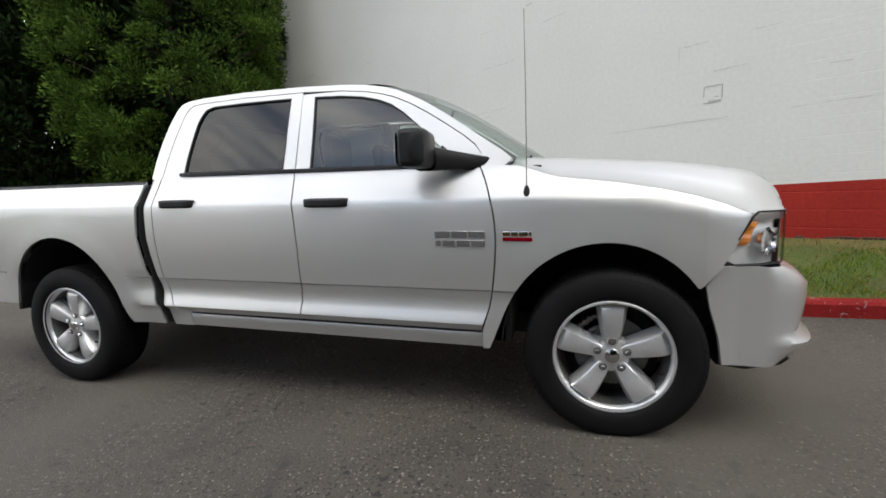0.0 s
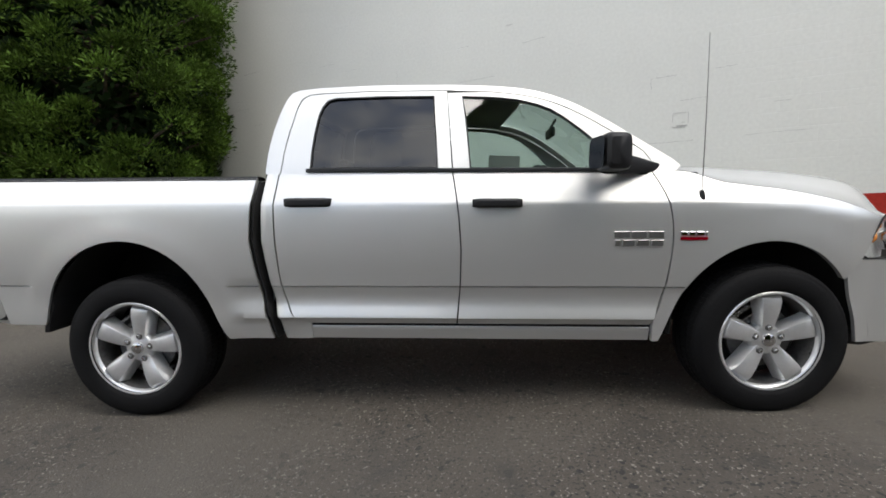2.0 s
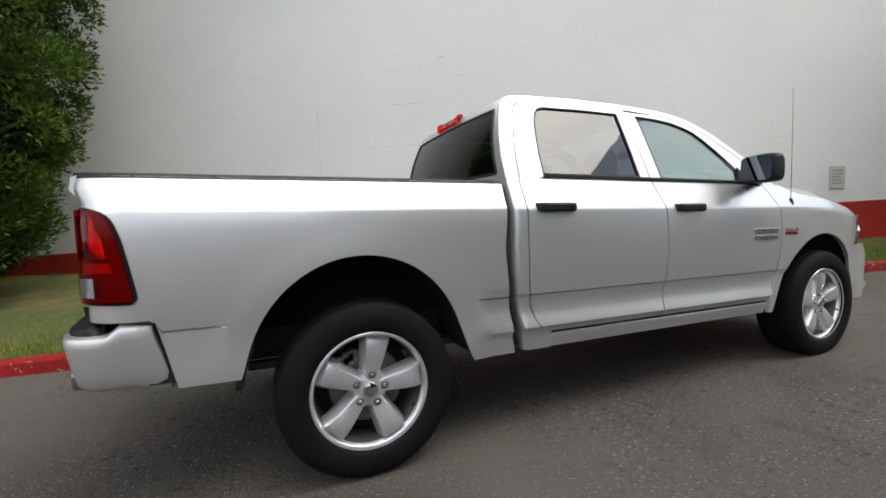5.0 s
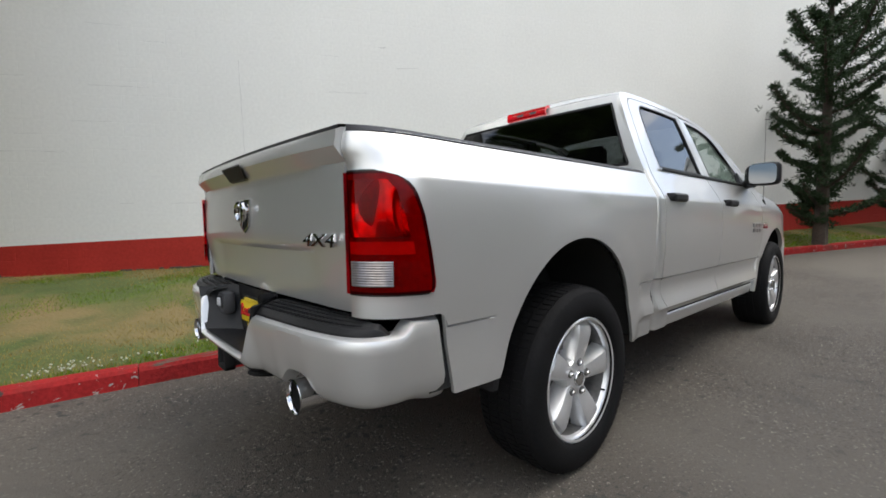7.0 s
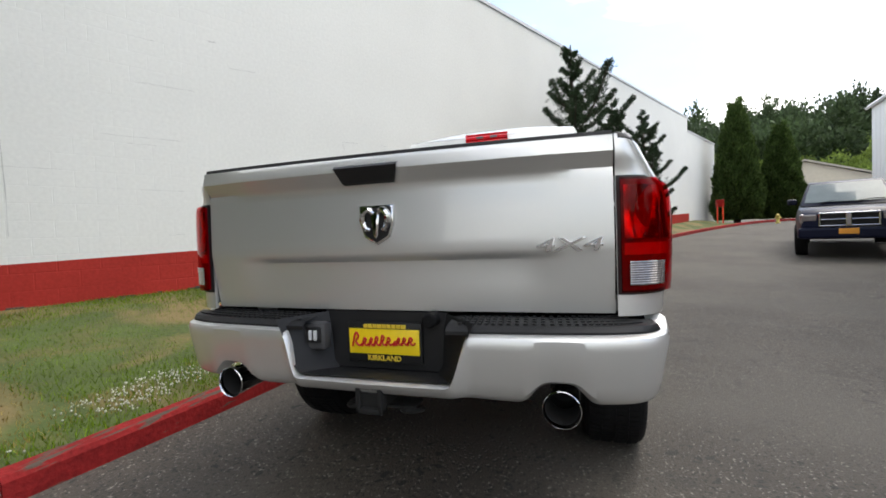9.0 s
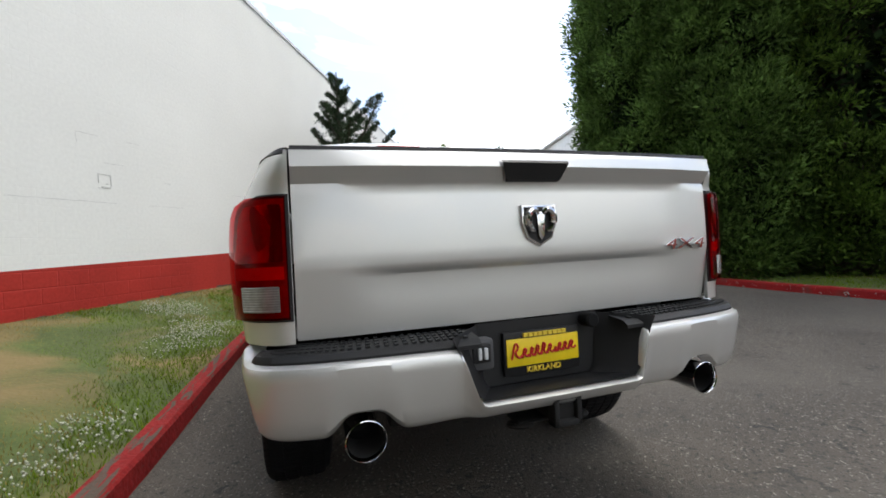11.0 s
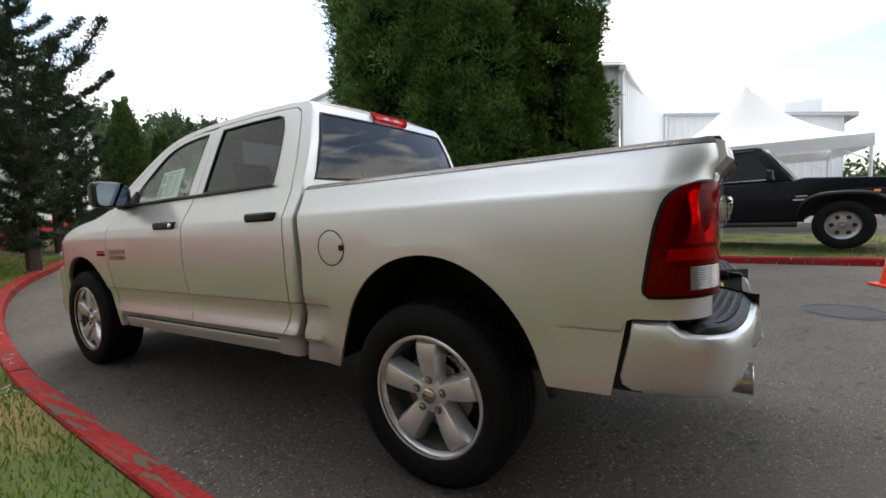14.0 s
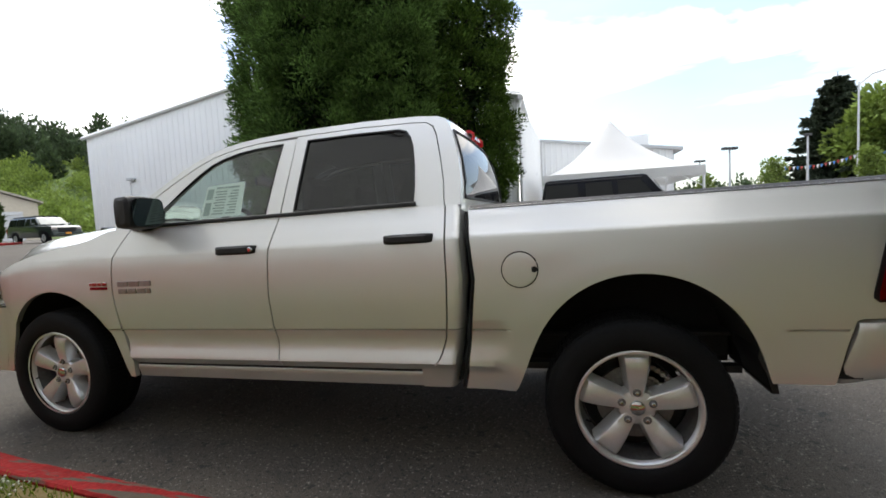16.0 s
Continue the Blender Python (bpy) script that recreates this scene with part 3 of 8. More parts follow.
def bed_half(x, z):
    y = ramp(z, BED_Z, BED_Y) + swell(x, z, 0.0)
    if 0.66 < z < 0.95:
        plain = ramp(z, (0.65, 0.80, 0.90, 1.0), (0.925, 0.943, 0.952, 0.956)) + swell(x, z, 0.0)
        y += (plain - y) * smooth01((x + 0.62) / 0.05) * smooth01((0.60 - x) / 0.04)
    k = smooth01((x - 0.54) / 0.14) * smooth01((0.80 - z) / 0.05)
    return y + (ramp(z, DOOR_Z, DOOR_Y) - y) * k


def bed_skin(u, z, out=0.0):
    """The bed's side for u above -0.86, and round its rear corner below that. Right side."""
    if u >= -0.86:
        return Vector((u, -bed_half(u, z) - out, z))
    th = min((-0.86 - u) / 0.28, 1.0) * math.pi / 2
    b = max(bed_half(-0.86, z) - 0.79, 0.03)
    a = 0.20 + out
    tip = 0.018 * smooth01((z - 1.245) / 0.055) * (1 - 0.8 * smooth01((z - 1.315) / 0.042))
    return Vector((-0.86 - (a + tip) * math.sin(th), -(0.79 + (b + out) * math.cos(th)), z))


def sweep(points, cx, cz, degree):
    """An even wheel-arch line through points (x, z), smoothed as a radius over the angle round the axle."""
    xs, zs = np.array([p[0] for p in points]), np.array([p[1] for p in points])
    a, r = np.arctan2(zs - cz, xs - cx), np.hypot(xs - cx, zs - cz)
    fit_r = np.polyfit(a, r, degree)
    q = np.linspace(a.max(), a.min(), 120)
    rr = np.polyval(fit_r, q)
    return cx + rr * np.cos(q), cz + rr * np.sin(q)


REAR_ARCH = sweep([(-0.545, 0.46), (-0.525, 0.54), (-0.49, 0.655), (-0.39, 0.835), (-0.24, 0.953), (-0.08, 0.996), (0.08, 0.997), (0.23, 0.947), (0.35, 0.835), (0.44, 0.685), (0.51, 0.53), (0.548, 0.43)], 0.0, 0.40, 6)
FRONT_ARCH = sweep([(2.978, 0.44), (3.005, 0.51), (3.055, 0.625), (3.14, 0.785), (3.22, 0.868), (3.32, 0.943), (3.40, 0.977), (3.48, 0.993), (3.57, 0.998), (3.66, 0.987), (3.76, 0.948), (3.83, 0.897), (3.90, 0.823), (3.95, 0.755)], 3.569, 0.40, 6)


def bed_low(u):
    if u < -0.822:
        return 0.795
    if u < -0.762:
        return 0.795 + (0.512 - 0.795) * (u + 0.822) / 0.06
    if -0.542 <= u <= 0.545:
        return max(ramp(u, *REAR_ARCH), 0.512 if u < 0 else 0.432)
    return 0.512 if u < 0 else 0.432


def bed_front(z):
    """The bed's front edge at the cab gap."""
    return ramp(z, (0.43, 0.52, 0.84, 1.0, 1.33), (0.822, 0.80, 0.755, 0.735, 0.768))


def bed_side():
    us = sorted(set([round(-1.14 + 0.02 * i, 4) for i in range(18)] + [round(-0.80 + 0.0125 * i, 4) for i in range(124)]))
    zs = sorted(set(list(BED_Z) + [0.45, 0.512, 0.728, 0.735, 0.756, 0.764, 0.53, 0.60, 0.70, 0.795, 0.85, 0.95, 1.05, 1.14, 1.23, 1.275]))
    rows = []
    for u in us:
        low = bed_low(u)
        row = []
        for z in zs:
            z = max(z, low)
            f = (u - 0.54) / (0.75 - 0.54)
            uu = u if u < 0.54 else 0.54 + f * (bed_front(z) - 0.54)
            row.append(bed_skin(uu, z))
        rows.append(row)
    return rim_in(grid(bmesh.new(), rows), 0.014)


both("bed_side", bed_side, SILVER)


def door(left, right, zs, nx):
    """A door's outer skin between two edges given as (heights, places)."""
    rows = []
    for z in zs:
        a, b = ramp(z, *left), ramp(z, *right)
        rows.append([Vector((a + (b - a) * i / nx, -ramp(z, DOOR_Z, DOOR_Y), z)) for i in range(nx + 1)])
    return rim_in(grid(bmesh.new(), rows), 0.035)


SPLIT = ((0.530, 0.755, 0.95, 1.12, 1.25, 1.375), (1.870, 1.892, 1.900, 1.892, 1.878, 1.860))
REAR_EDGE = ((0.530, 0.533, 0.548, 0.60, 0.70, 0.80, 1.0, 1.22, 1.375), (1.04, 1.005, 0.965, 0.925, 0.893, 0.880, 0.870, 0.872, 0.880))
FRONT_EDGE = ((0.536, 0.60, 0.65, 0.72, 0.81, 0.92, 1.02, 1.10, 1.18, 1.26, 1.33, 1.375), (2.940, 2.962, 2.980, 2.996, 3.010, 3.022, 3.027, 3.022, 3.010, 2.988, 2.962, 2.940))
DOOR_ROWS = sorted(set([z for z in DOOR_Z if z > 0.545] + [0.728, 0.735, 0.756, 0.764, 0.530, 0.533, 0.538, 0.545, 0.85, 0.95, 1.05, 1.13]))
g = 0.004
both("rear_door", lambda: door((REAR_EDGE[0], [x + g for x in REAR_EDGE[1]]), (SPLIT[0], [x - g for x in SPLIT[1]]), DOOR_ROWS, 12), SILVER)
both("front_door", lambda: door((SPLIT[0], [x + g for x in SPLIT[1]]), (FRONT_EDGE[0], [x - g for x in FRONT_EDGE[1]]), DOOR_ROWS, 14), SILVER)


def cab_corner():
    """The upright strip of the cab between rear door and bed, and its turn into the cab's back."""
    rows = []
    for z in [0.434] + [q for q in DOOR_Z if q > 0.44]:
        b = ramp(z, REAR_EDGE[0], REAR_EDGE[1]) - g
        a = ramp(z, (0.41, 0.53, 0.84, 1.0, 1.375), (0.875, 0.850, 0.802, 0.785, 0.800))
        y = ramp(z, DOOR_Z, DOOR_Y)
        row = [Vector((a - 0.012, -(y - 0.09), z)), Vector((a - 0.006, -(y - 0.035), z)), Vector((a + 0.006, -(y - 0.010), z)), Vector((a + 0.022, -y, z))]
        row += [Vector((a + 0.022 + (b - a - 0.022) * k, -y, z)) for k in (0.5, 1.0)]
        rows.append(row)
    return rim_in(grid(bmesh.new(), rows), 0.03)


both("cab_corner", cab_corner, SILVER)


def bed_seal():
    """The dark rubber in the gap between cab and bed."""
    rows = []
    for z in (0.435, 0.52, 0.60, 0.70, 0.84, 1.0, 1.1, 1.2, 1.25, 1.30, 1.335):
        a = ramp(z, (0.41, 0.53, 0.84, 1.0, 1.375), (0.875, 0.850, 0.802, 0.785, 0.800))
        y = ramp(z, DOOR_Z, DOOR_Y)
        f = bed_front(z)
        rows.append([Vector((f - 0.006, -y + 0.014, z)), Vector((f + 0.006, -y + 0.010, z)), Vector((f + 0.014, -y + 0.03, z)), Vector((f + 0.020, -y + 0.12, z)), Vector((a + 0.02, -y + 0.13, z))])
    return grid(bmesh.new(), rows)


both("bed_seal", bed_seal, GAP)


def rocker():
    rows = []
    for z in (0.436, 0.442, 0.452, 0.47, 0.485, 0.498, 0.507, 0.512, 0.515):
        y = 0.903 - 0.022 * (0.515 - z) / 0.079 - 0.014 * smooth01((z - 0.503) / 0.012)
        rows.append([Vector((x, -y, z)) for x in (0.995, 1.2, 1.6, 2.0, 2.5, 2.80, 2.937)])
    return rim_in(grid(bmesh.new(), rows), 0.05)


both("rocker_panel", rocker, SILVER)
both("sill_gap", lambda: boxes((0.99, 2.93, -0.890, -0.85, 0.507, 0.541)), GAP)


# front wing, hood and nose
def wing_half(x, z):
    zz = z + ramp(x, (3.2, 3.69, 4.04, 4.2), (0.0, 0.015, 0.072, 0.10))
    y = ramp(zz, DOOR_Z, DOOR_Y) if zz > 0.7 else 0.915
    return y + swell(x, z, 3.569) - ramp(x, (3.55, 3.8, 3.95, 4.05, 4.13, 4.2), (0.0, 0.004, 0.014, 0.032, 0.055, 0.085))


WING_TOP = ((2.93, 3.06, 3.14, 3.20, 3.26, 3.32, 3.45, 3.60, 3.75, 3.90, 4.02, 4.13), (1.375, 1.375, 1.365, 1.345, 1.322, 1.305, 1.288, 1.268, 1.240, 1.205, 1.165, 1.118))


def wing_low(x):
    if x > 3.925:
        return ramp(x, (3.925, 4.015, 4.05, 4.13), (0.785, 0.893, 0.955, 1.112))
    return ramp(x, *FRONT_ARCH)


def wing_column(x, z):
    """The columns near the door bend to its front edge."""
    if x >= 3.10:
        return x
    e = ramp(z, *FRONT_EDGE) + g
    return e + (x - 2.985) / (3.10 - 2.985) * (3.10 - e)


def wing():
    xs = sorted(set([round(2.985 + 0.0125 * i, 4) for i in range(78)] + [3.95, 4.01, 4.05, 4.09, 4.13]))
    zs = sorted(set([z for z in DOOR_Z] + [0.728, 0.735, 0.756, 0.764, 0.85, 0.95, 1.05, 1.13, 1.27, 1.32]))
    rows = []
    for x in xs:
        a, b = 0.43, 1.0
        for _ in range(20):
            m = (a + b) / 2
            if m < wing_low(wing_column(x, m)):
                a = m
            else:
                b = m
        top = ramp(x, *WING_TOP)
        low = min(b if x < 3.10 else wing_low(x), top - 0.004)
        row = []
        for z in zs:
            z = min(max(z, low), top)
            xx = wing_column(x, z)
            row.append(Vector((xx, -wing_half(xx, z), z)))
        rows.append(row)
    return rim_in(grid(bmesh.new(), rows), 0.03)


both("front_wing", wing, SILVER)

NOSE = [(3.985, -0.915), (4.08, -0.905), (4.16, -0.882), (4.232, -0.84), (4.290, -0.768), (4.345, -0.61), (4.385, -0.385), (4.40, 0.0)]


NOSE_LINE = [(p.x, p.y) for p in curve([(x, y, 0) for x, y in NOSE], 10)]


def nose_point(s, z, out=0.0):
    """Runs round the nose from the arch (0) to the middle (1)."""
    pts = NOSE_LINE
    k = min(max(s, 0.0), 1.0) * (len(pts) - 1)
    i = min(int(k), len(pts) - 2)
    f = k - i
    x, y = pts[i][0] + (pts[i + 1][0] - pts[i][0]) * f, pts[i][1] + (pts[i + 1][1] - pts[i][1]) * f
    d = Vector((pts[i + 1][0] - pts[i][0], pts[i + 1][1] - pts[i][1], 0)).normalized()
    n = Vector((d.y, -d.x, 0))
    return Vector((x, y, z)) + n * out


def hood():
    rows = []
    for i in range(40):
        t = i / 39
        x = 3.10 + (4.38 - 3.10) * t
        ye = wing_half(min(x, 4.13), ramp(x, *WING_TOP)) - 0.004
        ze = ramp(x, *WING_TOP) + 0.002
        ridge = ramp(x, (3.10, 3.25, 3.53, 3.85, 4.05, 4.15, 4.23, 4.30, 4.35, 4.38), (1.425, 1.414, 1.395, 1.370, 1.340, 1.320, 1.298, 1.266, 1.222, 1.170))
        if x > 4.13:
            ye = ramp(x, (4.13, 4.22, 4.30, 4.35, 4.38), (ye, 0.815, 0.735, 0.64, 0.52))
            ze = min(1.122, ridge - 0.004)
        row = []
        for k in range(25):
            q = -1 + 2 * k / 24
            y = ye * q
            a = abs(q)
            if a > 0.66:
                z = ze + (ridge - ze) * (1 - smooth01((a - 0.66) / 0.34)) ** 1.0
            else:
                z = ridge + 0.012 * (1 - (a / 0.66) ** 2) - 0.012 * smooth01((0.40 - a) / 0.16) * smooth01((4.1 - x) / 0.3)
            bow = 0.045 * (1 - q * q) * smooth01((t - 0.55) / 0.45)
            row.append(Vector((x + bow, y, z)))
        rows.append(row)
    bm = grid(bmesh.new(), rows)
    return bm


bm = hood()
bmesh.ops.recalc_face_normals(bm, faces=bm.faces[:])
if sum(f.normal.z for f in bm.faces) < 0:
    bmesh.ops.reverse_faces(bm, faces=bm.faces[:])
ret = bmesh.ops.extrude_edge_only(bm, edges=[e for e in bm.edges if len(e.link_faces) == 1])
for v in ret["geom"]:
    if isinstance(v, bmesh.types.BMVert):
        v.co.z -= 0.03
tpart("hood", bm, SILVER)


def front_bumper():
    rows = []
    prof = ((0.445, -0.10), (0.47, -0.045), (0.50, -0.01), (0.535, 0.046), (0.555, 0.048), (0.575, 0.014), (0.60, -0.012), (0.68, 0.002), (0.76, 0.012),
            (0.82, 0.020), (0.845, 0.014), (0.868, -0.006), (0.885, -0.035), (0.893, -0.075))
    for height, o in prof:
        row = []
        for i in range(-40, 41):
            s = 1 - abs(i) / 40
            z = height
            if z > 0.80:
                # the ledge under the lamp widens from its corner to the front
                crest = 0.882 - 0.078 * smooth01(s / 0.55)
                z = crest + (z - 0.82) / 0.073 * (0.893 - crest)
            elif z > 0.60:
                crest = 0.882 - 0.078 * smooth01(s / 0.55)
                z = 0.60 + (z - 0.60) / 0.22 * (crest - 0.60)
            full = ramp(height, (0.445, 0.50, 0.555, 0.60, 0.70, 0.76, 0.82, 0.868, 0.893), (0.55, 0.80, 0.96, 0.90, 0.96, 0.98, 0.90, 0.50, 0.16))
            low = smooth01((s - 0.30) / 0.35)
            o2 = o * 0.7 * low + 0.092 * (1 + (full - 1) * low) * smooth01((s - 0.12) / 0.50)
            p = nose_point(s, z, o2)
            if s < 0.14:
                edge = ramp(z, (0.445, 0.56, 0.675, 0.78, 0.868, 0.893), (4.025, 4.01, 3.982, 3.938, 3.992, 4.012))
                p.x += (edge + 0.004 - 3.985) * (1 - s / 0.14)
            row.append(p if i <= 0 else Vector((p.x, -p.y, p.z)))
        rows.append(row)
    return rim_in(grid(bmesh.new(), rows), 0.02)


tpart("front_bumper", front_bumper(), SILVER)
tpart("air_dam", prism([(4.04, 0.40), (4.16, 0.385), (4.30, 0.42), (4.34, 0.455), (4.04, 0.455)], 'y', -0.80, 0.80, 0.01), PLASTIC)
# grille: a frame with a cross bar over a black mesh
bm = bmesh.new()
for y0, y1, z0, z1 in ((-0.56, 0.56, 1.10, 1.14), (-0.56, 0.56, 0.885, 0.92), (-0.56, 0.56, 0.99, 1.03), (-0.03, 0.03, 0.92, 1.10), (-0.585, -0.555, 0.885, 1.14), (0.555, 0.585, 0.885, 1.14)):
    box(bm, 4.275, 4.335, y0, y1, z0, z1, 0.008)
for v in bm.verts:
    v.co.x += 0.085 - 0.08 * (v.co.y / 0.585) ** 2
tpart("grille", bm, PLASTIC_GREY)
bm = bmesh.new()
for k in range(13):
    z = 0.895 + 0.018 * k
    box(bm, 4.27, 4.29, -0.55, 0.55, z, z + 0.006)
for k in range(38):
    y = -0.55 + 0.03 * k
    box(bm, 4.272, 4.288, y, y + 0.006, 0.89, 1.13)
for v in bm.verts:
    v.co.x += 0.085 - 0.08 * (v.co.y / 0.585) ** 2
tpart("grille_mesh", bm, PLASTIC)
both("nose_panel", lambda: grid(bmesh.new(), [[nose_point(q, z, -0.012 - 0.035 * smooth01((q - 0.66) / 0.04)) for q in np.linspace(0.54, 0.80, 14)] for z in (0.875, 0.92, 1.0, 1.08, 1.11, 1.125)]), SILVER)


def lamp_patch(out, inset=0.0, only=None):
    """The headlight's outline on the nose."""
    rows = []
    for i in range(13):
        t = i / 12
        z = 0.900 + inset + (1.130 - 0.900 - 2 * inset) * t
        s0 = ramp(z, (0.895, 0.915, 0.965, 1.118, 1.14), (0.13, 0.055, 0.085, 0.235, 0.30)) + inset * 0.9
        s1 = ramp(z, (0.895, 0.93, 1.14), (0.56, 0.60, 0.62)) - inset * 0.9
        if only:
            s0, s1 = s0 + (s1 - s0) * only[0], s0 + (s1 - s0) * only[1]
        rows.append([nose_point(s0 + (s1 - s0) * k / 12, z, out) for k in range(13)])
    return rows


for flip in (False, True):
    head = tpart("headlight", rim_in(grid(bmesh.new(), lamp_patch(-0.035)), 0.02), LAMP_SILVER, flip=flip, label="clear headlight with chrome reflector and amber corner")
    bm = grid(bmesh.new(), [[p for p in r] for r in lamp_patch(-0.026, 0.016, (0.02, 0.21))[4:]])
    for v in bm.verts:
        k = int((v.co.z * 90)) % 2
        v.co += Vector((0.004, -0.006, 0)) * k
    tpart("turn_signal", bm, AMBER, head, flip=flip, angle=10)
    bm = bmesh.new()
    for s, r in ((0.36, 0.062), (0.50, 0.058)):
        c = nose_point(s, 1.0, -0.03)
        d = (nose_point(s, 1.0, 0.1) - nose_point(s, 1.0, 0.0)).normalized()
        d = (d + Vector((0.6, 0, 0))).normalized()
        side, up = d.cross(Vector((0, 0, 1))).normalized(), Vector((0, 0, 1))
        rings = [[bm.verts.new(c + d * h + (side * math.cos(a) + up * math.sin(a)) * q) for a in np.linspace(0, 2 * math.pi, 20, endpoint=False)]
                 for q, h in ((r, 0.02), (r * 0.85, -0.005), (r * 0.5, -0.03), (r * 0.2, -0.036), (0.012, -0.01), (0.001, -0.005))]
        for a, b in zip(rings, rings[1:]):
            for k in range(20):
                bm.faces.new((a[k], a[(k + 1) % 20], b[(k + 1) % 20], b[k]))
    tpart("reflector", bm, CHROME, head, flip=flip)
    bm = grid(bmesh.new(), lamp_patch(0.004))
    lens = tpart("lens", bm, CLEAR_LENS, head, flip=flip)
    lens.visible_shadow = False
    bm = bmesh.new()
    rows = lamp_patch(0.0)
    loop = rows[0] + [r[-1] for r in rows[1:]] + rows[-1][-2::-1] + [r[0] for r in rows[-2:0:-1]]
    tube(bm, loop + [loop[0]], 0.005, 5, False)
    tpart("bezel", bm, PLASTIC, head, flip=flip)


# ---- cab above the belt ----
def up_half(z):
    """Half width of the glasshouse, leaning in with height."""
    t = (z - 1.375) / (1.89 - 1.375)
    return 0.850 - 0.205 * t - 0.022 * max(0.0, t - 0.7) ** 1.0


OUTER = [(0.800, 1.375), (0.803, 1.50), (0.822, 1.62), (0.850, 1.72), (0.878, 1.80), (0.905, 1.842), (0.95, 1.862), (1.07, 1.876), (1.4, 1.887), (1.81, 1.884), (2.1, 1.870),
         (2.24, 1.855), (2.35, 1.835), (2.44, 1.808), (2.54, 1.765), (2.64, 1.711), (2.75, 1.646), (2.85, 1.583), (2.95, 1.517), (3.05, 1.450), (3.10, 1.405), (3.07, 1.375)]
SEAM = [(0.884, 1.375), (0.893, 1.50), (0.915, 1.62), (0.948, 1.76), (0.972, 1.812), (1.01, 1.838), (1.09, 1.846), (1.4, 1.856), (1.826, 1.853), (2.1, 1.839), (2.24, 1.822), (2.35, 1.799), (2.44, 1.770),
        (2.54, 1.724), (2.64, 1.669), (2.75, 1.603), (2.85, 1.538), (2.91, 1.490), (2.945, 1.44), (2.945, 1.375)]
REAR_WIN = [(1.052, 1.402), (1.052, 1.50), (1.062, 1.615), (1.078, 1.72), (1.098, 1.775), (1.125, 1.812), (1.175, 1.828), (1.45, 1.834), (1.757, 1.832), (1.763, 1.7), (1.772, 1.55), (1.778, 1.402)]
FRONT_WIN = [(1.955, 1.396), (1.945, 1.55), (1.932, 1.70), (1.917, 1.828), (2.10, 1.819), (2.23, 1.803), (2.34, 1.775), (2.42, 1.742), (2.50, 1.688), (2.59, 1.612), (2.66, 1.545), (2.72, 1.487), (2.80, 1.425), (2.86, 1.386)]


def sheet(outline, holes=(), depth=0.03):
    """A flat panel of the glasshouse with openings, bent onto the cab's lean. Right side."""
    bm = bmesh.new()
    edges = []
    for loop in (outline, *holes):
        vs = [bm.verts.new((x, 0, z)) for x, z in loop]
        edges += [bm.edges.new((vs[i], vs[(i + 1) % len(vs)])) for i in range(len(vs))]
    bmesh.ops.triangle_fill(bm, use_beauty=True, use_dissolve=False, edges=edges, normal=(0, -1, 0))
    for v in bm.verts:
        v.co.y = -up_half(v.co.z)
    return rim_in(bm, depth)


OUTER = [(x, z + 0.016 * smooth01((z - 1.5) / 0.25)) for x, z in OUTER]
SEAM = [(x, z + 0.012 * smooth01((z - 1.5) / 0.25)) for x, z in SEAM]
i_split = 8
both("cab_frame", lambda: sheet(OUTER + SEAM[::-1]), SILVER)
shrunk = [(x + 0.005, z - 0.005) for x, z in SEAM]
rear_part = shrunk[:i_split + 1] + [(1.856, 1.375)]
front_part = [(1.864, 1.375), (1.834, 1.848)] + [(x - 0.008, z) for x, z in shrunk[i_split + 1:]]
both("rear_door_frame", lambda: sheet(rear_part, [REAR_WIN]), SILVER)
both("front_door_frame", lambda: sheet(front_part, [FRONT_WIN]), SILVER)


def pane(outline, inset):
    bm = bmesh.new()
    vs = [bm.verts.new((x, -up_half(z) + inset, z)) for x, z in outline]
    f = bm.faces.new(vs)
    bmesh.ops.triangulate(bm, faces=[f])
    return bm


def seal(outline, width, out):
    """A rubber strip round a window."""
    n = len(outline)
    cx, cz = sum(p[0] for p in outline) / n, sum(p[1] for p in outline) / n
    bm = bmesh.new()
    rows = []
    for x, z in outline + outline[:1]:
        d = Vector((cx - x, cz - z))
        d = Vector((math.copysign(min(1, abs(d.x) * 6), d.x), math.copysign(min(1, abs(d.y) * 6), d.y))) * width
        rows.append([Vector((x, -up_half(z) - out, z)), Vector((x + d.x, -up_half(z + d.y) - out * 0.5, z + d.y)), Vector((x + d.x, -up_half(z) + 0.02, z + d.y))])
    return grid(bm, rows)


for w in both("rear_side_window", lambda: pane(REAR_WIN, 0.010), GLASS_TINT, label="dark tinted side window"):
    w.visible_shadow = False
for w in both("front_side_window", lambda: pane(FRONT_WIN, 0.010), GLASS, label="clear greenish side window"):
    w.visible_shadow = False
both("window_seal", lambda: seal(REAR_WIN, 0.008, 0.002), PLASTIC)
both("window_seal", lambda: seal(FRONT_WIN, 0.008, 0.002), PLASTIC)


def belt():
    bm = bmesh.new()
    rows = []
    for x in np.linspace(1.035, 2.93, 30):
        z = ramp(x, (1.03, 2.93), (1.396, 1.384))
        rows.append([Vector((x, -0.850, z + 0.010)), Vector((x, -0.859, z + 0.006)), Vector((x, -0.861, z - 0.008)), Vector((x, -0.852, z - 0.013))])
    return grid(bm, rows)


both("belt_moulding", belt, PLASTIC)

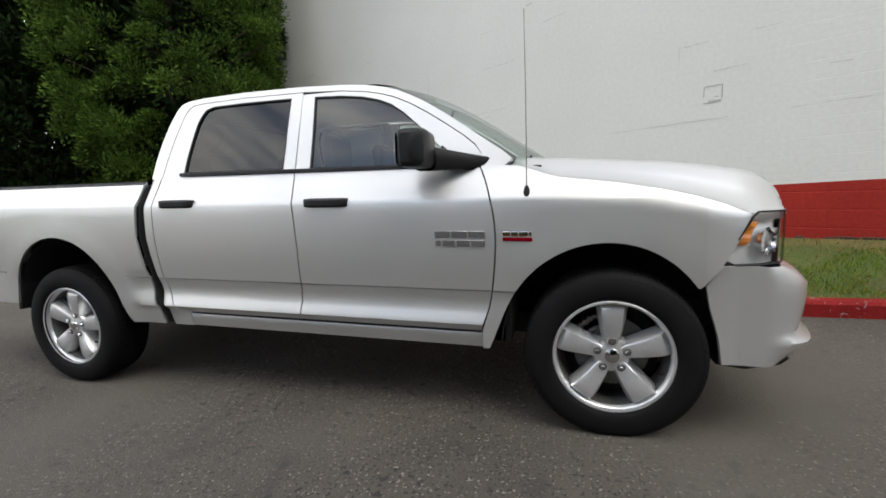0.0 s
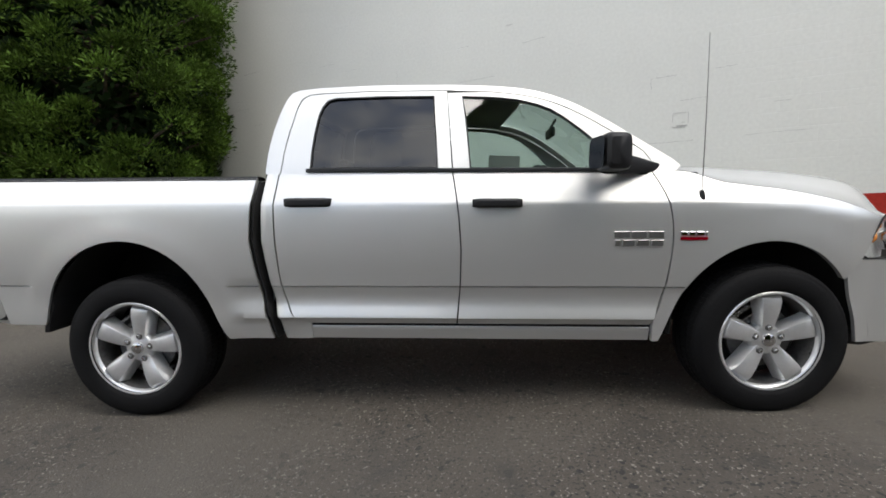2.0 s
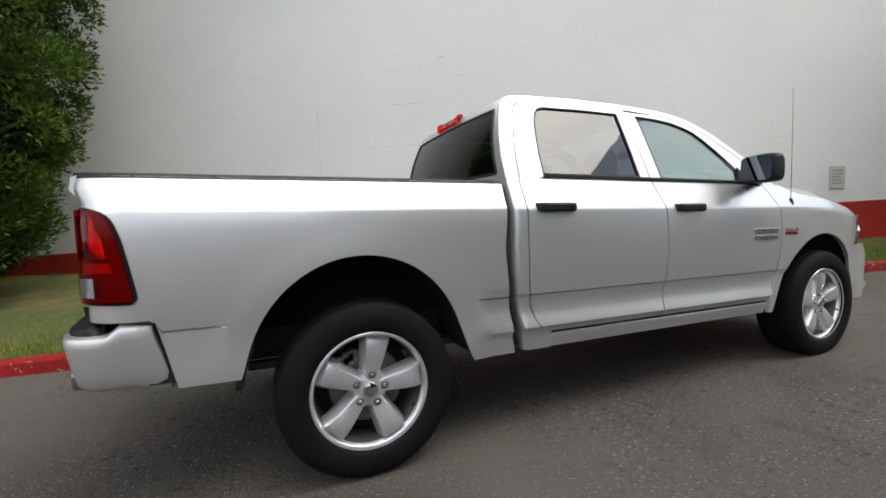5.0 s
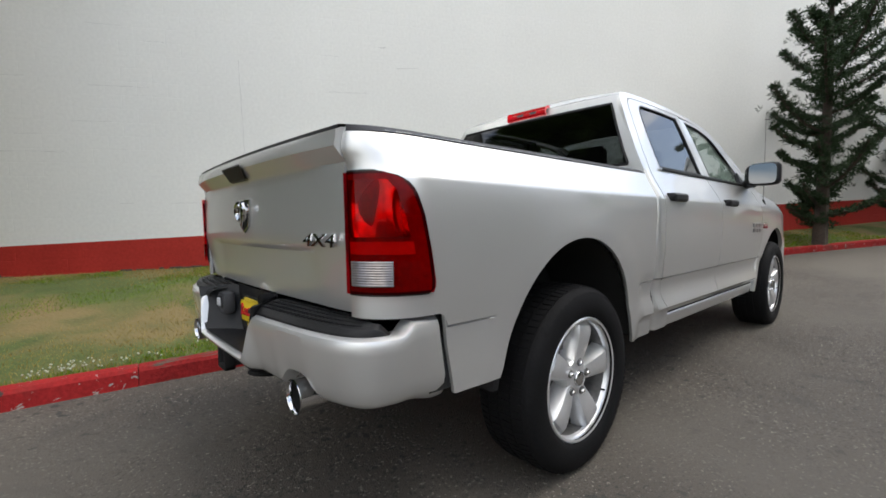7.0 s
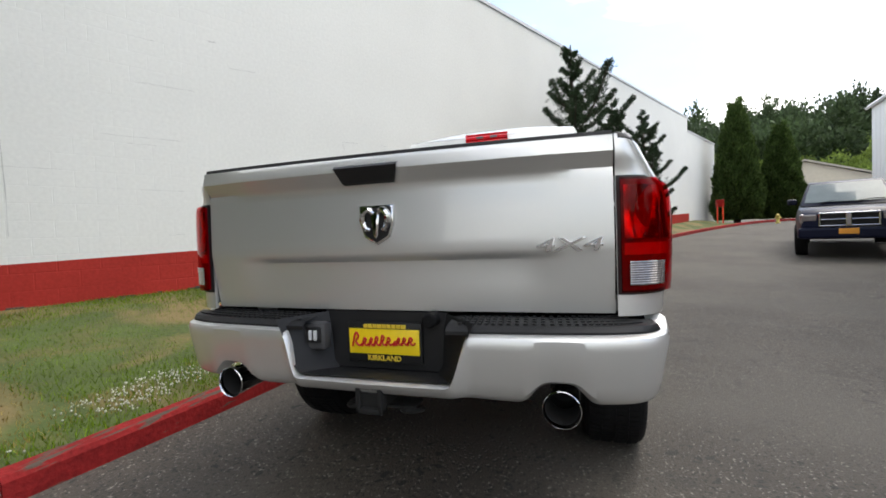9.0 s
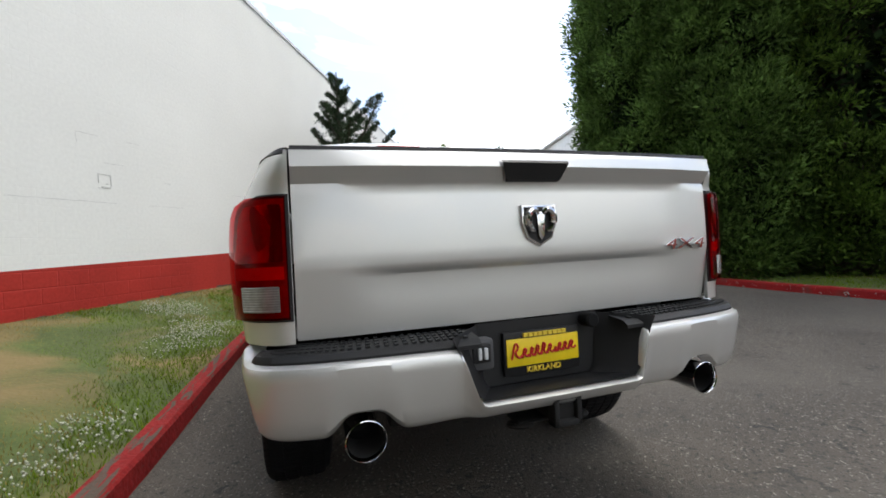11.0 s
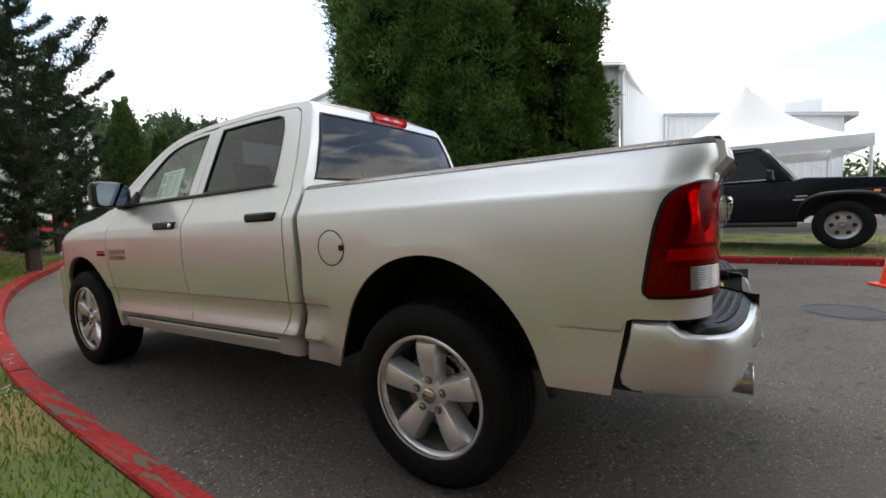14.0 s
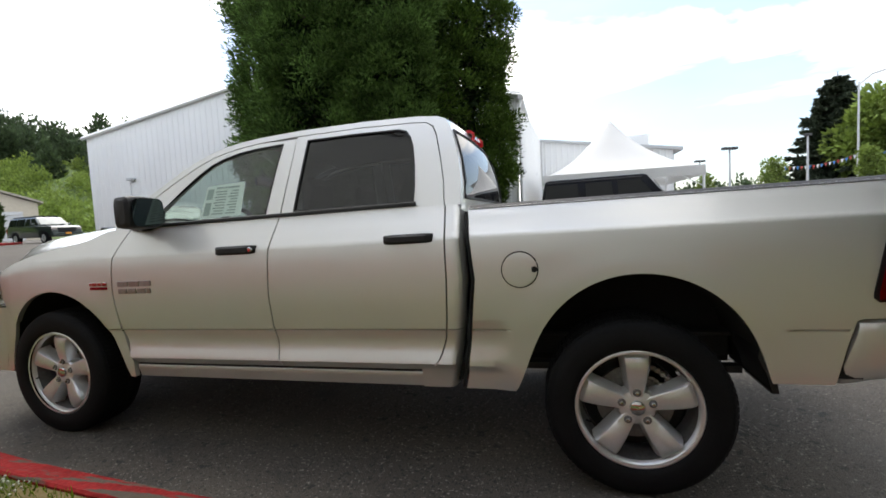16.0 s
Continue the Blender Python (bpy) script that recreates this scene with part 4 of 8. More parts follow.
# roof, windscreen and the cab's back
roof_rows, glass_rows = [], []
for x, z in OUTER[5:12]:
    w = up_half(z)
    front = smooth01((x - 1.6) / 0.64)
    row = []
    for k in range(25):
        q = -1 + 2 * k / 24
        a = abs(q)
        row.append(Vector((x + 0.085 * (1 - q * q) * front - 0.012 * (1 - q * q) * (1 - front) * (x < 0.93), w * q, z + 0.056 * (1 - a ** 3.2) * smooth01((x - 0.86) / 0.2))))
    roof_rows.append(row)
bm = grid(bmesh.new(), roof_rows)
bmesh.ops.recalc_face_normals(bm, faces=bm.faces[:])
if sum(f.normal.z for f in bm.faces) < 0:
    bmesh.ops.reverse_faces(bm, faces=bm.faces[:])
tpart("roof", bm, SILVER)
for x, z in OUTER[11:21]:
    w = up_half(z) - 0.012
    t = (x - 2.24) / (3.10 - 2.24)
    row = []
    for k in range(21):
        q = -1 + 2 * k / 20
        row.append(Vector((x + (0.085 + 0.09 * t) * (1 - q * q) - 0.004, w * q, z + 0.050 * (1 - abs(q) ** 3.2) * (1 - t) - 0.003)))
    glass_rows.append(row)
ws = tpart("windscreen", grid(bmesh.new(), glass_rows), GLASS, label="clear curved windscreen")
ws.visible_shadow = False
tpart("cowl", boxes((3.02, 3.24, -0.76, 0.76, 1.340, 1.372), bevel=0.01), PLASTIC)
for y in (-0.55, 0.05):
    bm = bmesh.new()
    tube(bm, [(3.20, y, 1.385), (3.15, y + 0.1, 1.43), (3.12, y + 0.48, 1.435)], 0.008, 6)
    tube(bm, [(3.17, y + 0.02, 1.43), (3.12, y + 0.30, 1.445), (3.09, y + 0.58, 1.432)], 0.006, 6)
    tpart("wiper", bm, PLASTIC)

BACK_Z = (1.345, 1.375, 1.42, 1.50, 1.62, 1.72, 1.80, 1.858)
BACK_X = (0.800, 0.800, 0.800, 0.803, 0.822, 0.850, 0.878, 0.905)


def back_point(y, z, out=0.0):
    w = up_half(max(z, 1.375))
    q = min(abs(y) / w, 1.0)
    return Vector((ramp(z, BACK_Z, BACK_X) - 0.030 * (1 - q ** 2.2) - out, y, z))


def back_wall():
    """The cab's back round its window."""
    bm = bmesh.new()
    zs = (0.46, 0.8, 1.2, 1.345, 1.375, 1.42, 1.50, 1.62, 1.72, 1.79, 1.815, 1.858)
    rows = []
    for z in zs:
        w = up_half(max(z, 1.375))
        ys = [-w, -w * 0.97, -w * 0.90, -0.45, -0.2, 0.0, 0.2, 0.45, w * 0.90, w * 0.97, w]
        rows.append([back_point(y, z) for y in ys])
    grid(bm, rows)
    hole = [f for f in bm.faces if 1.42 < f.calc_center_median().z < 1.79 and abs(f.calc_center_median().y) < up_half(f.calc_center_median().z) * 0.90]
    bmesh.ops.delete(bm, geom=hole, context='FACES')
    bmesh.ops.recalc_face_normals(bm, faces=bm.faces[:])
    if sum(f.normal.x for f in bm.faces) > 0:
        bmesh.ops.reverse_faces(bm, faces=bm.faces[:])
    return bm


tpart("cab_back", back_wall(), SILVER)
rows = []
for z in (1.41, 1.50, 1.62, 1.72, 1.795):
    w = up_half(z) * 0.915
    rows.append([back_point(y, z, 0.003) for y in np.linspace(-w, w, 15)])
rear_glass = tpart("rear_window", grid(bmesh.new(), rows), GLASS_TINT, label="dark tinted rear window")
rear_glass.visible_shadow = False
bm = bmesh.new()
loop = [rows[0][k] for k in range(15)] + [r[-1] for r in rows[1:]] + rows[-1][-2::-1] + [r[0] for r in rows[-2:0:-1]]
tube(bm, [p + Vector((-0.001, 0, 0)) for p in loop] + [loop[0]], 0.008, 5, False)
tpart("rear_window_seal", bm, PLASTIC)
# third brake lamp at the roof's rear edge
bm = bmesh.new()
lamp_rows = []
for z, o in ((1.826, 0.004), (1.831, 0.016), (1.850, 0.018), (1.858, 0.008), (1.862, -0.02)):
    lamp_rows.append([back_point(y, min(z, 1.842), o) + Vector((0, 0, max(0, z - 1.842))) for y in np.linspace(-0.165, 0.165, 11)])
brake = tpart("high_brake_lamp", rim_in(grid(bm, lamp_rows), 0.02), RED_GLOSS, label="red high brake lamp with clear ends")
for y in (-0.055, 0.055):
    bm = bmesh.new()
    grid(bm, [[back_point(y + d, 1.835, 0.0215) + Vector((0, 0, h)) for d in (-0.028, 0.028)] for h in (0.0, 0.016)])
    tpart("cargo_lamp", bm, CLEAR_LAMP, brake)

# ---- the bed ----
tpart("bed_floor", boxes((-1.0, 0.72, -0.43, 0.43, 0.80, 0.84), (-1.0, -0.56, -0.80, 0.80, 0.80, 0.838), (0.56, 0.72, -0.80, 0.80, 0.80, 0.838), (0.70, 0.735, -0.84, 0.84, 0.50, 1.335), bevel=0.004), SILVER)
both("bed_inner_wall", lambda: boxes((-1.03, 0.71, -0.775, -0.745, 1.0, 1.345), (-1.03, -0.56, -0.775, -0.745, 0.84, 1.0), (0.56, 0.71, -0.775, -0.745, 0.84, 1.0)), SILVER)

both("wheel_house", lambda: boxes((-0.57, 0.57, -0.775, -0.42, 1.034, 1.052), (-0.57, 0.57, -0.436, -0.418, 0.84, 1.034), (-0.57, -0.552, -0.775, -0.436, 0.84, 1.034), (0.552, 0.57, -0.775, -0.436, 0.84, 1.034)), SILVER)


def rail():
    bm = bmesh.new()
    rows = []
    for u in np.linspace(-1.125, 0.755, 60):
        p = bed_skin(u, 1.358)
        q = Vector((max(p.x, -1.02), -0.745, 1.352))
        rows.append([bed_skin(u, 1.343) + Vector((0, -0.001, 0)), bed_skin(u, 1.343) + Vector((0, -0.003, 0.002)), p + Vector((0, -0.003, 0.002)), p + Vector((0, 0.004, 0.006)), p.lerp(q, 0.3) + Vector((0, 0, 0.008)), p.lerp(q, 0.8) + Vector((0, 0, 0.006)), q + Vector((0, 0, -0.012))])
    return grid(bm, rows)


both("bed_rail_cap", rail, PLASTIC)
# tailgate
TG = ((0.80, -1.062), (0.86, -1.070), (0.93, -1.073), (0.968, -1.076), (0.980, -1.078), (1.002, -1.098), (1.012, -1.101), (1.05, -1.101), (1.15, -1.099), (1.22, -1.096), (1.248, -1.095),
      (1.258, -1.100), (1.285, -1.124), (1.302, -1.138), (1.335, -1.131), (1.350, -1.120), (1.358, -1.100), (1.359, -1.04))


def gate_x(y, z):
    x = ramp(z, [q[0] for q in TG], [q[1] for q in TG])
    end = smooth01((abs(y) - 0.50) / 0.14)
    if z < 1.012:
        x = x + (ramp(z, (0.80, 1.012), (-1.066, -1.101)) - x) * end
    if 1.24 < z < 1.345:
        x = x + 0.010 * smooth01((abs(y) - 0.55) / 0.2) * (x + 1.095 < 0)
    return x + 0.030 * (y / 0.785) ** 2


zs = sorted(set([q[0] for q in TG] + [0.90, 0.974, 0.991, 1.10, 1.271]))
rows = [[Vector((gate_x(y, z), y, z)) for y in np.linspace(-0.784, 0.784, 41)] for z in zs]
bm = grid(bmesh.new(), rows)
bmesh.ops.recalc_face_normals(bm, faces=bm.faces[:])
if sum(f.normal.x for f in bm.faces) > 0:
    bmesh.ops.reverse_faces(bm, faces=bm.faces[:])
made = bmesh.ops.extrude_edge_only(bm, edges=[e for e in bm.edges if len(e.link_faces) == 1])["geom"]
for v in made:
    if isinstance(v, bmesh.types.BMVert):
        v.co.x += 0.05
tailgate = tpart("tailgate", bm, SILVER, label="silver tailgate with a pressed crease and black handle")
tpart("tailgate_cap", grid(bmesh.new(), [[Vector((gate_x(y, 1.358) + dx, y, 1.360 + dz)) for y in np.linspace(-0.782, 0.782, 31)] for dx, dz in ((-0.012, -0.006), (-0.008, 0.006), (0.03, 0.010), (0.075, 0.006), (0.08, -0.02))]), PLASTIC, tailgate)
tpart("tailgate_inner", boxes((-1.025, -1.0, -0.77, 0.77, 0.84, 1.35)), SILVER, tailgate)
hx = gate_x(0, 1.29) - 0.006
bm = bmesh.new()
grid(bm, [[Vector((hx + dx + 0.03 * (y / 0.785) ** 2, y * sc + 0.022, z)) for y in np.linspace(-0.122, 0.122, 9)] for z, dx, sc in ((1.256, 0.024, 0.80), (1.262, 0.010, 0.84), (1.312, -0.016, 1.0), (1.321, -0.006, 1.02))])
tpart("tailgate_handle", rim_in(bm, 0.0), PLASTIC, tailgate, "black tailgate handle")


def emblem(bm, scale, out):
    pts = [(-0.066, 0.068), (0.066, 0.068), (0.064, 0.0), (0.048, -0.045), (0.0, -0.072), (-0.048, -0.045), (-0.064, 0.0)]
    return [(y * scale, 1.112 + z * scale) for y, z in pts]


ex = gate_x(0, 1.11)
badge = tpart("shield_badge", prism(emblem(None, 1.0, 0), 'x', ex - 0.012, ex + 0.004, 0.004), CHROME, tailgate, "chrome shield badge")
tpart("badge_field", prism(emblem(None, 0.88, 0), 'x', ex - 0.0135, ex - 0.011), PLASTIC, badge)
bm = prism([(-0.017, 1.150), (0.0, 1.158), (0.017, 1.150), (0.014, 1.112), (0.011, 1.075), (0.0, 1.060), (-0.011, 1.075), (-0.014, 1.112)], 'x', ex - 0.024, ex - 0.012, 0.005)
tpart("badge_relief", bm, CHROME, badge)
for sgn in (-1, 1):
    horn = curve([(ex - 0.017, sgn * 0.008, 1.150), (ex - 0.021, sgn * 0.026, 1.163), (ex - 0.022, sgn * 0.045, 1.150), (ex - 0.021, sgn * 0.048, 1.124), (ex - 0.019, sgn * 0.037, 1.098), (ex - 0.015, sgn * 0.024, 1.094)], 6)
    tpart("badge_relief", tube(bmesh.new(), horn, [0.006 + 0.007 * math.sin(math.pi * (0.15 + 0.8 * k / (len(horn) - 1))) for k in range(len(horn))], 8), CHROME, badge)


def letters(text, size, depth, material, name, parent, m, squash=1.0, label="", slant=0.0):
    """Raised writing as a mesh, with Blender's own font."""
    cu = bpy.data.curves.new(name, 'FONT')
    cu.body, cu.size, cu.extrude, cu.align_x, cu.align_y = text, size, depth, 'CENTER', 'CENTER'
    cu.bevel_depth = depth * 0.25
    tmp = new(name, cu)
    me = bpy.data.meshes.new_from_object(tmp.evaluated_get(bpy.context.evaluated_depsgraph_get()))
    bpy.data.objects.remove(tmp)
    me.transform(m @ Matrix(((1, slant, 0, 0), (0, 1, 0, 0), (0, 0, 1, 0), (0, 0, 0, 1))) @ Matrix.Diagonal((squash, 1, 1, 1)))
    me.materials.clear()
    me.materials.append(material)
    ob = new(name, me)
    ob.parent = parent
    if label:
        tagged(ob, label)
    return ob


def frame_of(origin, right, up):
    r, u = Vector(right).normalized(), Vector(up).normalized()
    n = r.cross(u)
    m = Matrix((r, u, n)).transposed().to_4x4()
    m.translation = Vector(origin)
    return m


letters("4X4", 0.058, 0.0035, CHROME, "drive_badge", tailgate, frame_of((gate_x(-0.65, 1.03) - 0.009, -0.652, 1.036 + 0.0), (0.045, -1, 0), (0, 0, 1)), 2.05, "chrome 4X4 lettering", 0.35)

# tail lamps
TAIL_Z = (0.862, 0.872, 0.90, 1.00, 1.10, 1.17, 1.20, 1.218, 1.230)
TAIL_U = (-0.885, -0.868, -0.866, -0.880, -0.897, -0.918, -0.940, -0.972, -1.03)


def tail_rows(out, inset, z0=0.862, z1=1.230, a=0.0, b=1.0, n=14):
    rows = []
    for z in np.linspace(z0 + inset, z1 - inset, 22):
        u1 = ramp(z, TAIL_Z, TAIL_U) - inset
        u0 = -1.138 + inset
        rows.append([bed_skin(u0 + (u1 - u0) * (a + (b - a) * k / n), z, out) for k in range(n + 1)])
    return rows


for flip in (False, True):
    tail = tpart("tail_lamp", rim_in(grid(bmesh.new(), tail_rows(0.004, 0.0)), 0.02), PLASTIC, flip=flip, label="tall red tail lamp with a clear reverse light")
    tpart("lamp_body", grid(bmesh.new(), tail_rows(0.008, 0.013)), RED_DEEP, tail, flip=flip)
    bm = bmesh.new()
    grid(bm, [[bed_skin(u, z, 0.011 + 0.004 * math.sin(u * 44 + 0.9 * math.sin(z * 24)) + 0.002 * math.sin(z * 31 + 1.0)) for u in np.linspace(-1.118, ramp(z, TAIL_Z, TAIL_U) - 0.055, 30)] for z in np.linspace(1.035, 1.200, 26)])
    tpart("lamp_reflector", bm, RED_MIRROR, tail, flip=flip)
    bm = bmesh.new()
    grid(bm, [[bed_skin(u, z, 0.010 + 0.004 * math.sin((z - 0.985) / 0.2 * math.pi)) for u in np.linspace(-1.118, ramp(z, TAIL_Z, TAIL_U) - 0.05, 12)] for z in np.linspace(0.985, 1.022, 6)])
    tpart("stop_lamp", bm, RED_GLOSS, tail, flip=flip)
    bm = bmesh.new()
    rows = []
    for i, z in enumerate(np.linspace(0.893, 0.966, 21)):
        rows.append([bed_skin(u, z, 0.0215 + 0.0013 * (i % 2)) for u in np.linspace(-1.105, -0.985, 9)])
    grid(bm, rows)
    tpart("reverse_lamp", bm, CLEAR_LAMP, tail, "clear ribbed reverse light", flip=flip, angle=15)
    lens = tpart("lamp_lens", grid(bmesh.new(), tail_rows(0.020, 0.008)), LENS_RED, tail, flip=flip)
    lens.visible_shadow = False

# rear bumper
BUMP = [(-0.795, -0.926), (-0.90, -0.936), (-0.995, -0.934), (-1.075, -0.908), (-1.130, -0.840), (-1.170, -0.68), (-1.195, -0.45), (-1.21, -0.25), (-1.215, 0.0)]


BUMP_LINE = [(p.x, p.y) for p in curve([(x, y, 0) for x, y in BUMP], 10)]


def bump_point(s, z, out):
    pts = BUMP_LINE
    k = min(max(s, 0.0), 1.0) * (len(pts) - 1)
    i = min(int(k), len(pts) - 2)
    f = k - i
    x, y = pts[i][0] + (pts[i + 1][0] - pts[i][0]) * f, pts[i][1] + (pts[i + 1][1] - pts[i][1]) * f
    d = Vector((pts[i + 1][0] - pts[i][0], pts[i + 1][1] - pts[i][1], 0)).normalized()
    return Vector((x, y, z)) + Vector((d.y, -d.x, 0)) * -out


S_FINE = sorted(set([i / 40 for i in range(41)] + [round(0.80 + 0.008 * i, 4) for i in range(20)] + [round(0.57 + 0.006 * i, 4) for i in range(30)]))


def bumper_top(s):
    """Upper edge: high at the ends, stepping down for the pad, then the notch for the plate."""
    y = abs(bump_point(s, 0, 0).y)
    x = bump_point(s, 0, 0).x
    if y < 0.275:
        return 0.590
    if y < 0.345:
        return 0.590 + (0.752 - 0.590) * smooth01((y - 0.275) / 0.07)
    k = smooth01((x + 0.985) / 0.05)
    return 0.752 + 0.034 * k


def bumper_low(s):
    y = abs(bump_point(s, 0, 0).y)
    low = 0.528 + 0.012 * smooth01((0.5 - y) / 0.3) - 0.026 * smooth01((0.16 - s) / 0.16)
    hump = 0.062 * math.exp(-((y - 0.615) / 0.085) ** 4)
    return low + hump


def rear_bumper():
    bm = bmesh.new()
    rows = []
    ks = [(0.0, -0.055), (0.05, -0.034), (0.12, -0.022), (0.3, -0.012), (0.55, -0.002), (0.78, 0.007), (0.90, 0.009), (0.96, 0.003), (1.0, -0.014), (1.0, -0.06)]
    ss = [(s, 1) for s in S_FINE] + [(s, -1) for s in S_FINE[-2::-1]]
    for j, (k, o) in enumerate(ks):
        row = []
        for s, side in ss:
            y = abs(bump_point(s, 0, 0).y)
            z = bumper_low(s) + (bumper_top(s) - bumper_low(s)) * k
            bulge = 0.014 * math.exp(-((y - 0.615) / 0.12) ** 4) * (1 - k) * smooth01(k * 6)
            lip = 0.018 * smooth01((0.36 - y) / 0.1)
            p = bump_point(s, z, o + bulge + lip)
            p.x -= 0.05 * smooth01((0.13 - s) / 0.13) * smooth01((z - 0.53) / 0.25)
            row.append(Vector((p.x, p.y * side, p.z)))
        a, b = row[0], row[-1]
        row = [a + Vector((0.012, 0.07, 0)), a + Vector((0.013, 0.016, 0)), a + Vector((0.009, 0.005, 0))] + row + [b + Vector((0.009, -0.005, 0)), b + Vector((0.013, -0.016, 0)), b + Vector((0.012, -0.07, 0))]
        rows.append(row)
    grid(bm, rows)
    bmesh.ops.recalc_face_normals(bm, faces=bm.faces[:])
    if sum(f.normal.x for f in bm.faces) > 0:
        bmesh.ops.reverse_faces(bm, faces=bm.faces[:])
    return bm


bumper = tpart("rear_bumper", rear_bumper(), SILVER, label="silver rear bumper with black step pads and two exhaust cutouts")


both("bumper_seal", lambda: prism([(-0.90, 0.782), (-0.815, 0.79), (-0.745, 0.535), (-0.86, 0.535)], 'y', -0.908, -0.80), GAP, bumper)


def step_pad():
    """The black tread on the bumper."""
    bm = bmesh.new()
    rows = []
    for s in np.linspace(0.255, 0.865, 40):
        e = smooth01((s - 0.255) / 0.10)
        p = bump_point(s, 0.747, -0.014)
        q = Vector((-1.03 + 0.05 * smooth01((0.4 - s) / 0.2), p.y * 0.97, 0.752 + 0.030 * e))
        rows.append([p, p + Vector((0, 0, 0.012 * e)), p.lerp(q, 0.12) + Vector((0, 0, 0.022 * e)), p.lerp(q, 0.7) + Vector((0, 0, 0.014 * e)), q])
    grid(bm, rows)
    for s in np.linspace(0.43, 0.84, 30):
        for k in range(4):
            p = bump_point(s, 0.0, -0.05 - 0.026 * k)
            box(bm, p.x - 0.008, p.x + 0.008, p.y - 0.006, p.y + 0.006, 0.768, 0.781 + 0.003 * k)
    return bm


both("step_pad", step_pad, PLASTIC, bumper, "black ribbed step pad")
bm = bmesh.new()
for y0, z0 in ((0.0, 0.0),):
    ring_out = [(-0.365, 0.785), (-0.345, 0.745), (-0.30, 0.625), (-0.272, 0.596), (0.272, 0.596), (0.30, 0.625), (0.345, 0.745), (0.365, 0.785)]
    ring_in = [(-0.235, 0.795), (-0.225, 0.745), (-0.215, 0.615), (-0.195, 0.585), (0.195, 0.585), (0.215, 0.615), (0.225, 0.745), (0.235, 0.795)]
    grid(bm, [[Vector((-1.216, y, z)) for y, z in ring_out], [Vector((-1.190, y * 0.97, z)) for y, z in ring_out], [Vector((-1.075, y, z)) for y, z in ring_in]])
    bm.faces.new([bm.verts.new((-1.072, y * 1.02, z + 0.002)) for y, z in ring_in])
bmesh.ops.recalc_face_normals(bm, faces=bm.faces[:])
tpart("plate_recess", bm, PLASTIC, bumper)
bm = bmesh.new()


lathe(bm, [(0.001, -1.125), (0.02, -1.125), (0.026, -1.12), (0.026, -1.06)], 18, 'x', (0, -0.185, 0.776))
tpart("lock_bung", bm, RUBBER, bumper)
# trailer socket
bm = boxes((-1.152, -1.10, 0.205, 0.298, 0.664, 0.764), bevel=0.014)
sock = tpart("trailer_socket", bm, PLASTIC_GREY, bumper)
tpart("socket_lid", boxes((-1.158, -1.145, 0.220, 0.282, 0.690, 0.750), bevel=0.006), PLASTIC, sock)
tpart("socket_plug", boxes((-1.166, -1.154, 0.234, 0.246, 0.702, 0.738), (-1.166, -1.154, 0.254, 0.266, 0.702, 0.738), bevel=0.003), TRIM_GREY, sock)
# dealer plate in its holder
px0 = -1.092
plate = tpart("plate_holder", boxes((px0, px0 + 0.018, -0.146, 0.146, 0.614, 0.760), bevel=0.006), PLASTIC, bumper, "black plate holder with a yellow dealer plate")
tpart("dealer_plate", boxes((px0 - 0.006, px0 + 0.002, -0.138, 0.138, 0.646, 0.737), bevel=0.003), PLATE_YELLOW, plate, "yellow plate with red script")
bm = bmesh.new()
px = px0 - 0.009
for k, (y0, w, h) in enumerate(((0.105, 0.034, 0.046), (0.072, 0.022, 0.026), (0.046, 0.018, 0.026), (0.024, 0.022, 0.030), (0.000, 0.022, 0.034), (-0.024, 0.022, 0.026), (-0.046, 0.010, 0.012), (-0.062, 0.018, 0.024), (-0.084, 0.020, 0.024), (-0.108, 0.026, 0.024))):
    yy, zz = y0 * 1.0, 0.676 + 0.0 * k + 0.010 * k / 9
    p0 = (px, yy + w * 0.5, zz - 0.004)
    tube(bm, curve([p0, (px, yy + w * 0.12, zz + h), (px, yy - w * 0.22, zz + h * 0.72), (px, yy + w * 0.1, zz + h * 0.35), (px, yy - w * 0.28, zz), (px, yy - w * 0.62, zz + 0.006)], 5), 0.0036, 5)
tpart("script_strokes", bm, PLATE_RED, plate)
bm = bmesh.new()
for k in range(9):
    y = 0.075 - 0.0185 * k
    box(bm, px - 0.001, px0 + 0.001, y - 0.0145, y, 0.741, 0.754)
tpart("print_bars", bm, PLATE_INK, plate)
letters("KIRKLAND", 0.026, 0.002, PLATE_INK, "plate_lettering", plate, frame_of((px0 - 0.002, 0.0, 0.631 + 0.0145), (0, -1, 0), (0, 0, 1)), 1.05)
# hitch and exhausts
bm = boxes((-1.21, -0.80, -0.042, 0.042, 0.490, 0.567), (-1.02, -0.95, -0.52, 0.52, 0.49, 0.57), (-1.14, -1.05, -0.13, 0.13, 0.470, 0.482), bevel=0.006)
for y0, y1, z0, z1 in ((-0.055, 0.055, 0.560, 0.580), (-0.055, 0.055, 0.477, 0.497), (-0.055, -0.035, 0.477, 0.580), (0.035, 0.055, 0.477, 0.580)):
    box(bm, -1.228, -1.185, y0 * 0.9, y1 * 0.9, z0, z1, 0.005)
for y in (-0.105, 0.105):
    tube(bm, [(-1.10 + 0.05 * math.cos(a), y + 0.034 * math.sin(a), 0.458 - 0.012 * math.cos(a)) for a in np.linspace(0, 2 * math.pi, 15)], 0.009, 6, False)
# black hitch, darkened further: the shade under the bumper is in its colour
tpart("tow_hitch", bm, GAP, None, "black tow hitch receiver")
